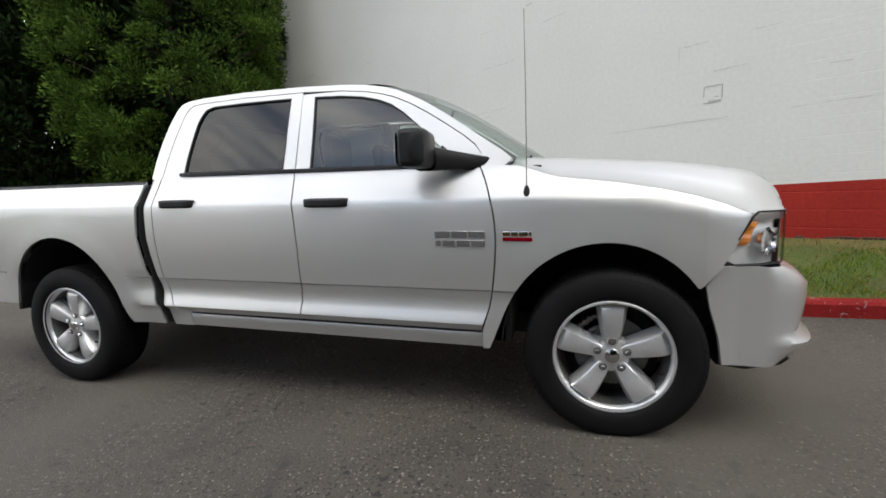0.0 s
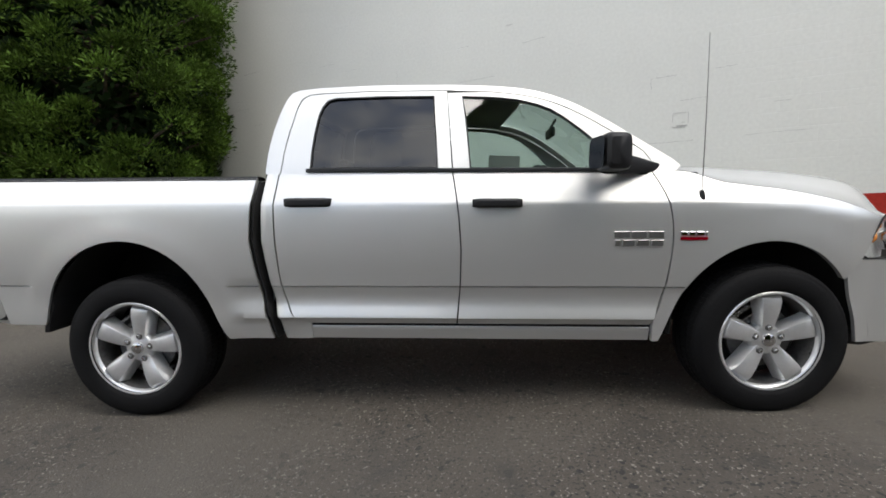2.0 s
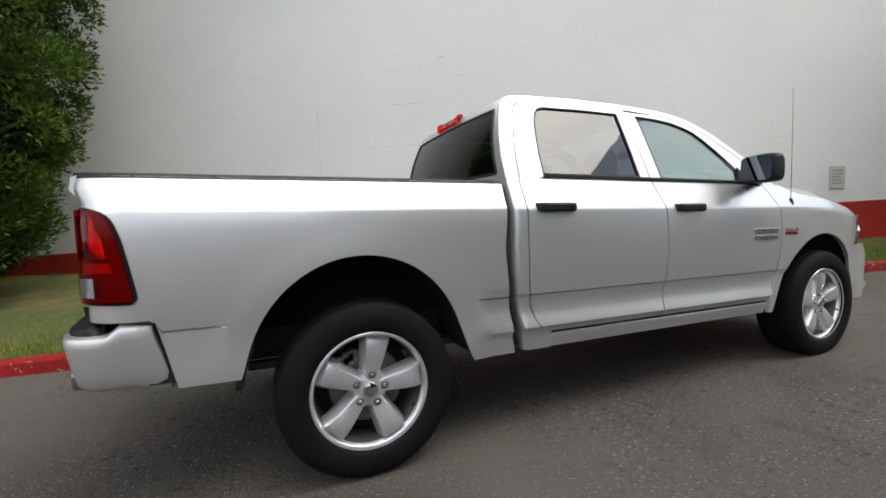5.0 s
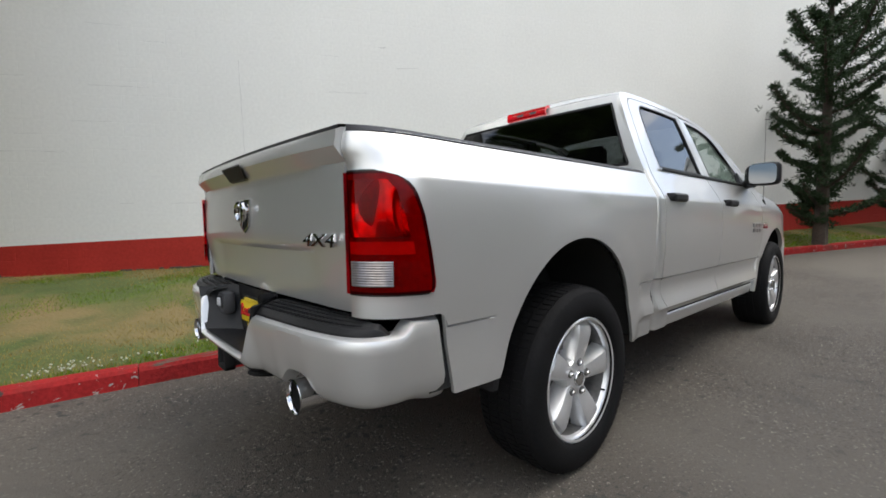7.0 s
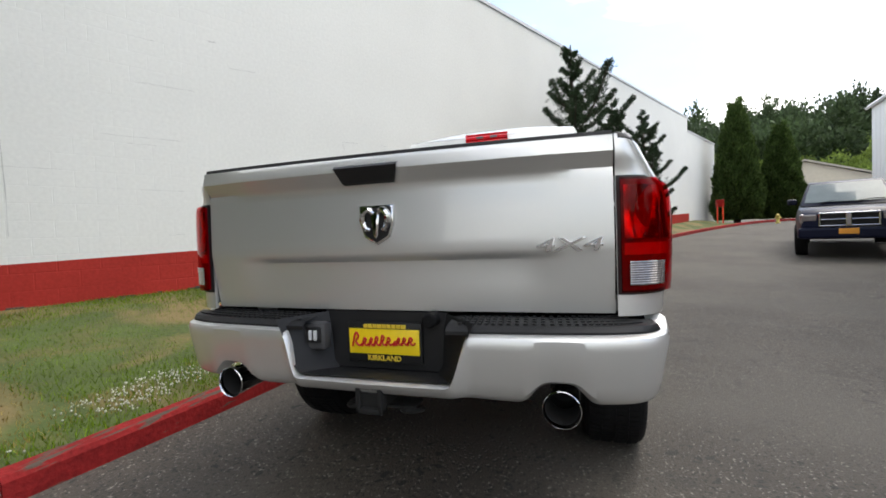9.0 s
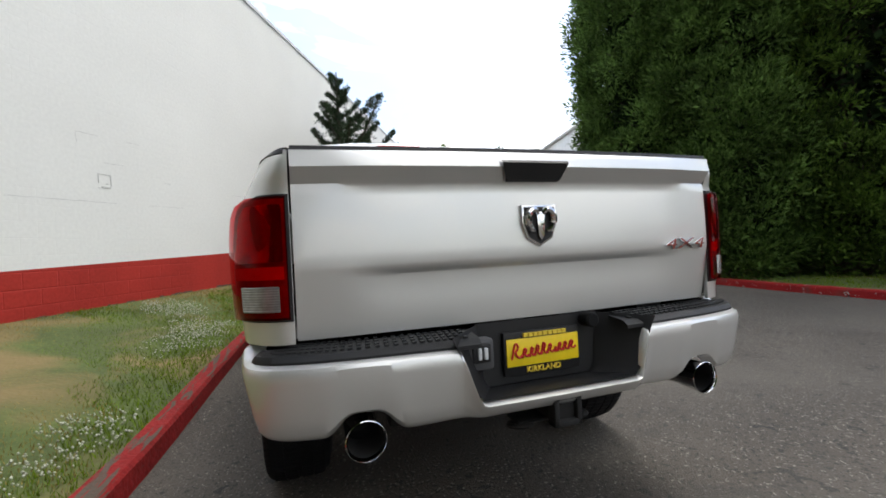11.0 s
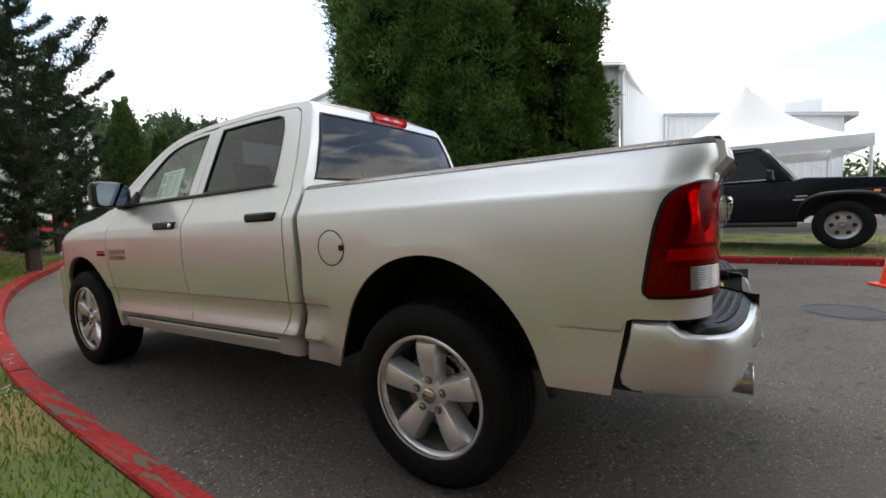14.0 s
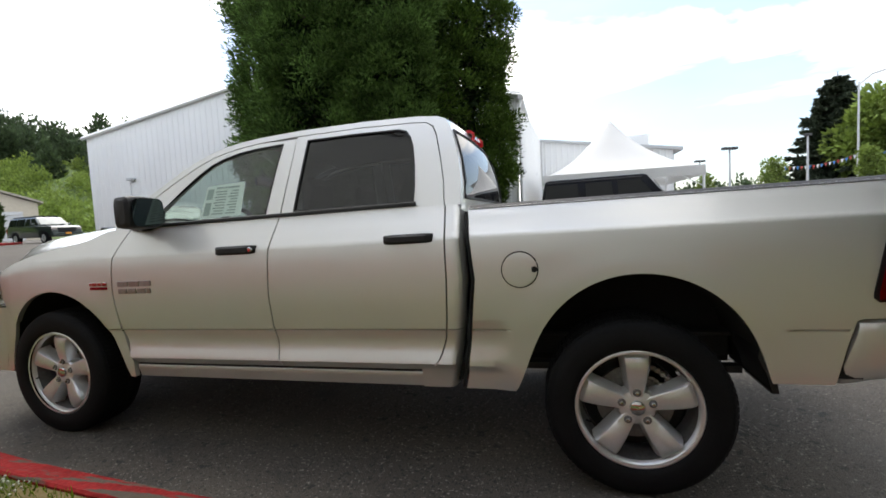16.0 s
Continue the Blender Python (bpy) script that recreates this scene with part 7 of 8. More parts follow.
# ---- vehicles ----
def road_wheel(root, x, y, side, r, rim_r, width=0.22, holes=5, spoke=ALLOY, disc=False):
    """Tyre with a holed alloy rim; part of a parked vehicle."""
    t = bmesh.new()
    lathe(t, [(rim_r * 0.98, 0.0), (rim_r * 1.06, -0.014), ((rim_r + r) / 2, -0.022), (r * 0.94, -0.014), (r * 0.985, 0.004), (r, 0.03), (r, width - 0.03), (r * 0.96, width), (rim_r, width)], 40, 'y')
    w = bmesh.new()
    lathe(w, [(rim_r, -0.006), (rim_r * 0.96, 0.004), (rim_r * 0.93, 0.03), (rim_r * 0.90, 0.12)], 36, 'y')
    if disc:
        lathe(w, [(rim_r * 0.22, 0.004), (rim_r * 0.60, 0.010), (rim_r * 0.86, 0.016), (rim_r * 0.95, 0.004)], 40, 'y')
    for k in range(0 if disc else holes):
        a = 2 * math.pi * k / holes + 0.3
        er, et = Vector((math.cos(a), 0, math.sin(a))), Vector((-math.sin(a), 0, math.cos(a)))
        rows = []
        for f, wd, d in ((0.06, 0.14, 0.02), (0.30, 0.16, 0.016), (0.62, 0.16, 0.006), (0.96, 0.28, 0.008)):
            rows.append([Vector((p.x, d + dy, p.z)) for p, dy in ((er * rim_r * f + et * rim_r * wd * q, e) for q, e in ((-1.1, 0.04), (-0.85, 0.0), (0.85, 0.0), (1.1, 0.04)))])
        vs = [[w.verts.new(p) for p in q] for q in rows]
        for p, q in zip(vs, vs[1:]):
            for j in range(3):
                w.faces.new((p[j], p[j + 1], q[j + 1], q[j]))
    lathe(w, [(0.001, -0.002), (rim_r * 0.16, 0.0), (rim_r * 0.24, 0.02), (rim_r * 0.24, 0.06)], 20, 'y')
    # black disc added behind the rim in place of the shade there
    shade_disc = lathe(bmesh.new(), [(0.001, 0.06), (rim_r * 0.92, 0.06)], 24, 'y')
    bmesh.ops.recalc_face_normals(w, faces=w.faces[:])
    # no openings here: near-black discs paint the shade of the rim's holes
    pits = [lathe(bmesh.new(), [(0.001, 0.007), (rim_r * 0.13, 0.006), (rim_r * 0.155, 0.012)], 14, 'y', (0.60 * rim_r * math.cos(k * math.pi / 3), 0, 0.60 * rim_r * math.sin(k * math.pi / 3))) for k in range(6 if disc else 0)]
    for bm in (t, w, shade_disc, *pits):
        for v in bm.verts:
            v.co.y -= abs(y)
        if side > 0:
            bmesh.ops.scale(bm, vec=(1, -1, 1), verts=bm.verts[:])
            bmesh.ops.reverse_faces(bm, faces=bm.faces[:])
        for v in bm.verts:
            v.co.x += x
            v.co.z += r
    tyre = part("wheel", t, RUBBER, root, "black tyre on an alloy rim", True)
    rim = part("rim", w, spoke, tyre, "", True)
    part("brake_drum", shade_disc, FRAME_BLACK, tyre)
    for bm in pits:
        part("rim_hole", bm, GAP, tyre)
    rim.data.set_sharp_from_angle(angle=radians(40))
    tyre.data.set_sharp_from_angle(angle=radians(40))


def lean(bm, z0, z1, k):
    """Draws the upper part of a cabin inwards."""
    for v in bm.verts:
        t = min(max((v.co.z - z0) / (z1 - z0), 0.0), 1.0)
        v.co.y *= 1 - k * t
    return bm


def pane_on(pts, y, z0, z1, k, out, sgn):
    bm = bmesh.new()
    vs = []
    for x, z in pts:
        t = min(max((z - z0) / (z1 - z0), 0.0), 1.0)
        vs.append(bm.verts.new((x, sgn * (y * (1 - k * t) + out), z)))
    bm.faces.new(vs if sgn < 0 else vs[::-1])
    return bm


# black off-roader: x runs to its nose
off = thing("off_road_car", "black four-door off-road car with hard top on the lawn", "car", at=(-0.04, -9.98, 0.12), rz=169)
off.scale = (1.12, 1.12, 1.12)
wb = 2.947
side = [(-0.56, 0.50), (-0.60, 1.10), (-0.56, 1.18), (2.30, 1.20), (2.42, 1.24), (3.50, 1.17), (3.58, 1.10), (3.60, 0.62)]
bm = prism(side + [(3.45, 0.55)] + [(2.947 + 0.50 * math.cos(a), 0.50 + 0.42 * math.sin(a)) for a in np.linspace(0, math.pi, 11)] + [(2.35, 0.48), (0.55, 0.48)] + [(0.50 * math.cos(a), 0.50 + 0.42 * math.sin(a)) for a in np.linspace(0, math.pi, 11)], 'y', -0.76, 0.76, 0.03)
for v in bm.verts:
    if v.co.x > 2.4:
        v.co.y *= 1 - 0.20 * min((v.co.x - 2.4) / 1.2, 1)
body = part("body", bm, BLACK_PAINT, off, "", True)
body.data.set_sharp_from_angle(angle=radians(30))
bm = prism([(-0.60, 1.18), (-0.48, 1.82), (-0.38, 1.87), (1.72, 1.86), (1.80, 1.83), (2.28, 1.20)], 'y', -0.74, 0.74, 0.035)
part("hard_top", lean(bm, 1.18, 1.87, 0.10), BLACK_PAINT, off, "", True).data.set_sharp_from_angle(angle=radians(30))
for sgn in (-1, 1):
    for nm, pts, mt in (("rear_quarter_window", [(-0.50, 1.24), (-0.42, 1.74), (0.30, 1.74), (0.36, 1.24)], GLASS_TINT), ("rear_door_window", [(0.50, 1.24), (0.48, 1.74), (1.05, 1.74), (1.12, 1.24)], GLASS_TINT), ("front_door_window", [(1.22, 1.24), (1.18, 1.74), (1.66, 1.74), (2.05, 1.26)], GLASS_TINT)):
        part(nm, pane_on(pts, 0.745, 1.18, 1.87, 0.10, 0.006, sgn), mat("dark_gloss_window", (0.006, 0.007, 0.008), 0.04, coat=0.0, spec=0.35) if nm == "rear_quarter_window" and sgn < 0 else bpy.data.materials["dark_gloss_window"], off)
    for cx in (0.0, wb):
        bm = bmesh.new()
        rows = []
        for a in np.linspace(radians(8), radians(172), 15):
            c, s = math.copysign(abs(math.cos(a)) ** 0.7, math.cos(a)), math.sin(a) ** 0.6
            rows.append([Vector((cx + 0.60 * c, sgn * yy, 0.46 + 0.52 * s - dz)) for yy, dz in ((0.66, 0.0), (0.90, 0.0), (0.925, 0.03), (0.92, 0.07), (0.70, 0.06))])
        grid(bm, rows)
        bmesh.ops.recalc_face_normals(bm, faces=bm.faces[:])
        part("fender_flare", bm, PLASTIC, off, "", True)
    for pts in ([(-0.50, 1.235), (0.36, 1.235)], [(0.50, 1.235), (1.12, 1.235)], [(1.22, 1.235), (2.02, 1.245)]):
        part("window_trim", tube(bmesh.new(), [(x, sgn * 0.748, z) for x, z in pts], 0.008, 5), TRIM_GREY, off)
    part("rain_gutter", tube(bmesh.new(), [(-0.42, sgn * 0.692, 1.80), (1.70, sgn * 0.692, 1.80)], 0.012, 5), PLASTIC_GREY, off)
    part("side_step", tube(bmesh.new(), [(0.55, sgn * 0.84, 0.42), (2.35, sgn * 0.84, 0.42)], 0.045, 10), PLASTIC, off)
    for x in (0.56, 1.30):
        part("door_handle", boxes((x, x + 0.16, sgn * 0.77 - 0.012, sgn * 0.77 + 0.012, 1.06, 1.09), bevel=0.006), PLASTIC, off)
    for x in (0.45, 1.18, 2.12):
        part("door_gap", boxes((x, x + 0.008, sgn * 0.764 - 0.002, sgn * 0.764 + 0.002, 0.50, 1.17)), GAP, off)
    part("mirror", boxes((1.92, 2.02, sgn * 0.97 - 0.13, sgn * 0.97 + 0.08, 1.22, 1.40), bevel=0.03), PLASTIC, off)
    part("tail_lamp", boxes((-0.70, -0.62, sgn * 0.67 - 0.06, sgn * 0.67 + 0.06, 0.98, 1.18), bevel=0.01), RED_GLOSS, off)
    part("side_marker", boxes((3.30, 3.38, sgn * 0.885 - 0.03, sgn * 0.885 + 0.03, 0.93, 0.97), bevel=0.01), AMBER, off)
    part("wing_badge", boxes((2.28, 2.52, sgn * 0.755 - 0.012, sgn * 0.755 + 0.012, 0.84, 0.865), (2.32, 2.48, sgn * 0.755 - 0.012, sgn * 0.755 + 0.012, 0.905, 0.925)), TRIM_GREY, off)
    for cx in (0.0, wb):
        road_wheel(off, cx, 0.90, sgn, 0.405, 0.235, 0.24, 5, SATIN, True)
bm = bmesh.new()
vs = [bm.verts.new(p) for p in ((2.27, -0.66, 1.25), (2.27, 0.66, 1.25), (1.86, 0.62, 1.81), (1.86, -0.62, 1.81))]
bm.faces.new(vs)
# opaque pane; the sky's reflection is put into its pale colour
part("windscreen", bm, bpy.data.materials["sky_pale_windscreen"] if "sky_pale_windscreen" in bpy.data.materials else mat("sky_pale_windscreen", (0.16, 0.19, 0.185), 0.06, coat=0.15, spec=0.3), off)
# solid near-black boxes fill the arches; the hollows' shade is only colour
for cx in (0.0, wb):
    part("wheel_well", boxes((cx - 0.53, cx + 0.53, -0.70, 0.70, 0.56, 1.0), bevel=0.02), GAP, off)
part("front_bumper", boxes((3.62, 3.80, -0.85, 0.85, 0.52, 0.70), bevel=0.03), PLASTIC, off)
part("rear_bumper", boxes((-0.72, -0.58, -0.80, 0.80, 0.52, 0.68), bevel=0.03), PLASTIC, off)
part("grille", boxes(*[(3.595, 3.615, -0.30 + 0.09 * k, -0.25 + 0.09 * k, 0.78, 1.08) for k in range(7)]), PLASTIC_GREY, off)
part("spare_wheel_cover", lathe(bmesh.new(), [(0.001, -0.80), (0.34, -0.80), (0.37, -0.77), (0.37, -0.62)], 32, 'x', (0, 0, 0.98)), RUBBER, off)


def pickup(label, colour, at, rz, chrome_nose=True):
    """A smaller parked pickup; x runs to its nose, the rear axle at 0."""
    root = thing("parked_pickup_truck", label, "truck", at=at, rz=rz)
    fw = 3.3
    out = [(-1.05, 0.55), (-1.08, 1.08), (-1.02, 1.13), (1.0, 1.13), (1.02, 1.16), (2.55, 1.16), (2.70, 1.13), (3.60, 1.11), (3.98, 1.06), (4.09, 0.98), (4.12, 0.55), (4.02, 0.42), (3.80, 0.42)]
    out += [(fw + 0.45 * math.cos(a), 0.42 + 0.40 * math.sin(a)) for a in np.linspace(0, math.pi, 11)] + [(2.75, 0.40), (0.55, 0.40)]
    out += [(0.45 * math.cos(a), 0.42 + 0.40 * math.sin(a)) for a in np.linspace(0, math.pi, 11)] + [(-0.55, 0.5)]
    bm = prism(out, 'y', -0.90, 0.90, 0.05)
    for v in bm.verts:
        if v.co.x > 3.5:
            v.co.y *= 1 - 0.10 * smooth01((v.co.x - 3.5) / 0.6)
        if v.co.z > 0.95:
            v.co.y *= 0.96
    part("body", bm, colour, root, "", True).data.set_sharp_from_angle(angle=radians(30))
    bm = prism([(0.98, 1.14), (1.12, 1.66), (1.25, 1.72), (2.05, 1.72), (2.20, 1.68), (2.88, 1.15)], 'y', -0.84, 0.84, 0.04)
    if not chrome_nose:
        bm = prism([(-1.0, 1.12), (-0.92, 1.66), (-0.80, 1.72), (2.05, 1.72), (2.20, 1.68), (2.70, 1.15)], 'y', -0.84, 0.84, 0.04)
        part("roof_rack", boxes(*[(-0.6 + 0.5 * k, -0.56 + 0.5 * k, -0.58, 0.58, 1.78, 1.81) for k in range(6)], (-0.7, 2.0, -0.60, -0.56, 1.725, 1.80), (-0.7, 2.0, 0.56, 0.60, 1.725, 1.80)), PLASTIC, root)
    part("cab", lean(bm, 1.14, 1.72, 0.20), colour, root, "", True).data.set_sharp_from_angle(angle=radians(30))
    dark = bpy.data.materials["dark_gloss_window"]
    for sgn in (-1, 1):
        rear = [] if chrome_nose else [[(-0.85, 1.20), (-0.80, 1.62), (0.0, 1.64), (0.0, 1.19)], [(0.10, 1.19), (0.10, 1.64), (1.0, 1.64), (1.02, 1.19)]]
        for pts in (*rear, [(1.10, 1.20), (1.20, 1.62), (1.62, 1.64), (1.66, 1.19)], [(1.76, 1.19), (1.72, 1.64), (2.10, 1.63), (2.62, 1.20)]):
            part("side_window", pane_on(pts, 0.845, 1.14, 1.72, 0.20, 0.008, sgn), dark, root)
        part("mirror", boxes((2.36, 2.46, sgn * 0.98 - 0.11, sgn * 0.98 + 0.09, 1.18, 1.32), bevel=0.03), colour, root)
        part("headlight", boxes((3.97, 4.10, sgn * 0.65 - 0.16, sgn * 0.65 + 0.16, 0.75, 0.99), bevel=0.04), CLEAR_LAMP, root, "clear headlight")
        part("tail_lamp", boxes((-1.10, -0.98, sgn * 0.80 - 0.08, sgn * 0.80 + 0.08, 0.72, 1.06), bevel=0.02), RED_GLOSS, root)
        for cx in (0.0, fw):
            road_wheel(root, cx, 0.90, sgn, 0.375, 0.23, 0.22, 5)
    bm = bmesh.new()
    grid(bm, [[Vector((x + 0.05 * (1 - q * q), q * w, z)) for q in np.linspace(-1, 1, 9)] for x, w, z in ((2.80, 0.74, 1.22), (2.52, 0.70, 1.44), (2.23, 0.63, 1.66))])
    # same opaque pane with the sky's reflection in its colour
    part("windscreen", bm, bpy.data.materials["sky_pale_windscreen"], root)
    if chrome_nose:
        bars = [(4.06, 4.15, -0.48, 0.48, 0.97, 1.005), (4.06, 4.15, -0.48, 0.48, 0.70, 0.735), (4.06, 4.15, -0.46, 0.46, 0.84, 0.868), (4.06, 4.165, -0.05, 0.05, 0.72, 0.99), (4.06, 4.15, -0.49, -0.45, 0.70, 1.0), (4.06, 4.15, 0.45, 0.49, 0.70, 1.0)]
        part("grille", boxes(*bars, bevel=0.012), CHROME, root, "chrome cross-bar grille")
        part("grille_mesh", boxes((4.05, 4.13, -0.47, 0.47, 0.71, 0.99)), GAP, root)
    else:
        part("grille", boxes((4.07, 4.13, -0.47, 0.47, 0.70, 0.93), bevel=0.02), PLASTIC, root)
    part("front_bumper", boxes((4.02, 4.20, -0.84, 0.84, 0.44, 0.68), bevel=0.05), colour, root)
    part("number_plate", boxes((4.20, 4.215, -0.16, 0.16, 0.54, 0.66), bevel=0.004), mat("orange_plate", (0.75, 0.32, 0.03), 0.5), root, "orange front plate")
    part("rear_bumper", boxes((-1.20, -1.04, -0.84, 0.84, 0.46, 0.62), bevel=0.03), CHROME, root)
    for y in (-0.45, 0.15):
        part("wiper", tube(bmesh.new(), [(2.86, y, 1.20), (2.80, y + 0.25, 1.245), (2.79, y + 0.5, 1.24)], 0.012, 5), PLASTIC, root)
    return root


blue = pickup("dark blue pickup truck with a chrome cross-bar grille", NAVY_PAINT, (13.1, -6.1, 0.44), 182)
blue.matrix_world = pose(12.75, -7.7, rise(12.75) + 0.005, 0, 2.6, 157)
pickup("red pickup truck parked behind the kerb", RED_PAINT, (-8.0, -11.2, 0.06), 200)
pickup("dark green off-road estate car parked up the road", GREEN_PAINT, (30.3, -15.6, rise(28.0) - 0.02), 172, False).scale = (0.87, 0.87, 0.87)


def saloon(label, colour, at, rz, group=""):
    root = thing("parked_car", label, "car", group, at=at, rz=rz)
    out = [(-0.85, 0.50), (-0.90, 0.85), (-0.75, 1.0), (0.0, 1.03), (2.2, 1.0), (3.2, 0.86), (3.45, 0.66), (3.42, 0.35), (3.1, 0.32)]
    out += [(2.7 + 0.36 * math.cos(a), 0.32 + 0.34 * math.sin(a)) for a in np.linspace(0, math.pi, 9)] + [(0.36 * math.cos(a), 0.32 + 0.34 * math.sin(a)) for a in np.linspace(0, math.pi, 9)] + [(-0.7, 0.34)]
    part("body", prism(out, 'y', -0.88, 0.88, 0.06), colour, root, "", True).data.set_sharp_from_angle(angle=radians(30))
    bm = prism([(-0.55, 1.0), (0.0, 1.42), (0.3, 1.47), (1.2, 1.47), (1.45, 1.42), (2.15, 1.0)], 'y', -0.80, 0.80, 0.05)
    part("cabin", lean(bm, 1.0, 1.47, 0.22), bpy.data.materials["dark_gloss_window"], root, "", True)
    part("roof", boxes((0.1, 1.3, -0.60, 0.60, 1.465, 1.49), bevel=0.012), colour, root)
    for sgn in (-1, 1):
        for cx in (0.0, 2.7):
            road_wheel(root, cx, 0.87, sgn, 0.32, 0.21, 0.2, 5)
    return root


WHITE_PAINT = paint("white_car_paint", (0.70, 0.70, 0.70), 0.0, 0.35)
for k, (x, y, c, w) in enumerate(((-9.5, -26.0, WHITE_PAINT, "white"), (-12.4, -26.3, NAVY_PAINT, "dark blue"), (-15.3, -26.2, WHITE_PAINT, "white"), (-18.4, -26.6, BLACK_PAINT, "black"), (-21.6, -26.4, RED_PAINT, "red"), (-24.6, -26.8, GREEN_PAINT, "dark green"), (-28, -27, WHITE_PAINT, "white"))):
    saloon(w + " car in the row of the far lot", c, (x, y, -0.016), 84 + 3 * k, "cars in the far lot")

# beige garage up the road
gar = thing("garage_building", "low beige garage with a grey roller door", "building", at=(52.05, -22.8, rise(50) - 0.1), rz=62.7)
part("wall", boxes((-6, 6, -9, 0, -0.3, 3.7), bevel=0.02), BEIGE, gar)
part("roof", prism([(-6.4, 3.62), (0, 6.0), (6.4, 3.62), (6.4, 3.80), (0, 6.2), (-6.4, 3.80)], 'y', -9.3, 0.35), mat("tan_roof", (0.36, 0.33, 0.28), 0.8), gar)
part("gable", prism([(-5.9, 3.68), (5.9, 3.68), (0, 5.95)], 'y', -0.15, 0.0), BEIGE, gar)
part("roller_door", boxes(*[(-4.9, -0.4, 0.0, 0.04, 0.02 + 0.36 * k, 0.35 + 0.36 * k) for k in range(8)], bevel=0.01), TRIM_GREY, gar)

# ---- street furniture ----
post = thing("marker_post", "orange plastic marker post with grey reflective bands", "marker post", at=(0.20, -5.55, rise(0.20)))
bm = lathe(bmesh.new(), [(0.001, 0.05), (0.16, 0.05), (0.20, 0.035), (0.215, 0.0)], 8, 'z')
part("base", bm, RUBBER, post, "black rubber base")
bm = lathe(bmesh.new(), [(0.058, 0.05), (0.058, 0.12), (0.054, 0.13), (0.054, 0.95), (0.060, 0.96), (0.060, 0.985), (0.054, 0.995), (0.054, 1.10), (0.058, 1.11), (0.058, 1.14), (0.030, 1.21), (0.026, 1.25), (0.052, 1.262), (0.055, 1.29), (0.045, 1.31), (0.001, 1.315)], 24, 'z')
part("tube", bm, ORANGE, post, "", True).data.set_sharp_from_angle(angle=radians(35))
for z0, z1 in ((0.83, 0.925), (1.005, 1.095)):
    part("reflective_band", lathe(bmesh.new(), [(0.0555, z0), (0.056, z0 + 0.004), (0.056, z1 - 0.004), (0.0555, z1)], 24, 'z'), REFLECT, post, "grey reflective band", True)
part("foot_slot", boxes((-0.012, 0.012, 0.050, 0.060, 0.12, 0.24), bevel=0.004), PLASTIC, post)
cone = thing("traffic_cone", "orange traffic cone with worn white collars", "cone", at=(-3.04, -5.3, rise(-3.04)), rz=20)
part("base", boxes((-0.19, 0.19, -0.19, 0.19, 0.0, 0.035), bevel=0.012), ORANGE, cone)
bm = lathe(bmesh.new(), [(0.155, 0.03), (0.150, 0.05), (0.030, 0.70), (0.024, 0.71), (0.001, 0.71)], 28, 'z')
part("shell", bm, ORANGE, cone, "", True)
for z0, z1 in ((0.30, 0.42), (0.48, 0.62)):
    r = lambda z: 0.1525 - (z - 0.05) * 0.1846
    part("collar", lathe(bmesh.new(), [(r(z0), z0), (r(z1), z1)], 28, 'z'), blend(mat("worn_white_collar", (0.55, 0.53, 0.50), 0.5), (0.5, 0.12, 0.05), 9, 0.55, 0.62), cone, "worn white collar", True)
cover = thing("manhole_cover", "dark iron manhole cover in the road", "manhole cover", at=(-2.2, -3.5, rise(-2.2) + 0.002))
part("lid", lathe(bmesh.new(), [(0.001, 0.006), (0.30, 0.006), (0.31, 0.0), (0.33, 0.0), (0.335, 0.005), (0.36, 0.003), (0.365, -0.01)], 36, 'z'), FRAME_BLACK, cover)

# little board on the wall, patches and cracks
board = thing("wall_sign", "small faded notice board on the white wall", "sign")
board.matrix_world = wall_pose
s0 = (Vector((8.88, wall_y(8.88), 0)) - WALL_AT).dot(WALL_DIR)
part("panel", boxes((s0 - 0.13, s0 + 0.13, -0.022, -0.004, 1.47, 1.86), bevel=0.006), SIGN_BOARD, board)
part("print_bars", boxes(*[(s0 - 0.09, s0 + 0.09 - 0.02 * (k % 3), -0.026, -0.022, 1.55 + 0.055 * k, 1.575 + 0.055 * k) for k in range(5)]), INK_GREY, board)


CRACK_GREY = mat("dusty_paint_crack", (0.50, 0.50, 0.49), 0.9, var=0.2, scale=6)


def crack(points, width, seed):
    """A fine open joint in the paint, along points (s, z) of the wall."""
    rnd = random.Random(seed)
    bm = bmesh.new()
    line = curve([(a, 0, b) for a, b in points], 7) if len(points) > 2 else [Vector((points[0][0] + (points[1][0] - points[0][0]) * t, 0, points[0][1] + (points[1][1] - points[0][1]) * t)) for t in np.linspace(0, 1, 14)]
    d = (line[-1] - line[0]).normalized()
    n = Vector((-d.z, 0, d.x))
    rows = []
    for p in line:
        w = width * rnd.uniform(0.3, 1.2)
        j = n * rnd.uniform(-0.006, 0.006)
        rows.append([p + j + n * w + Vector((0, -0.0035, 0)), p + j - n * w + Vector((0, -0.0035, 0))])
    grid(bm, rows)
    ob = obj("wall_crack", bm, CRACK_GREY)
    ob.matrix_world = wall_pose
    return tagged(ob, "fine grey crack in the wall's paint", "crack", kind="structure")


def on_wall(x):
    return (x - WALL_AT.x) / ux


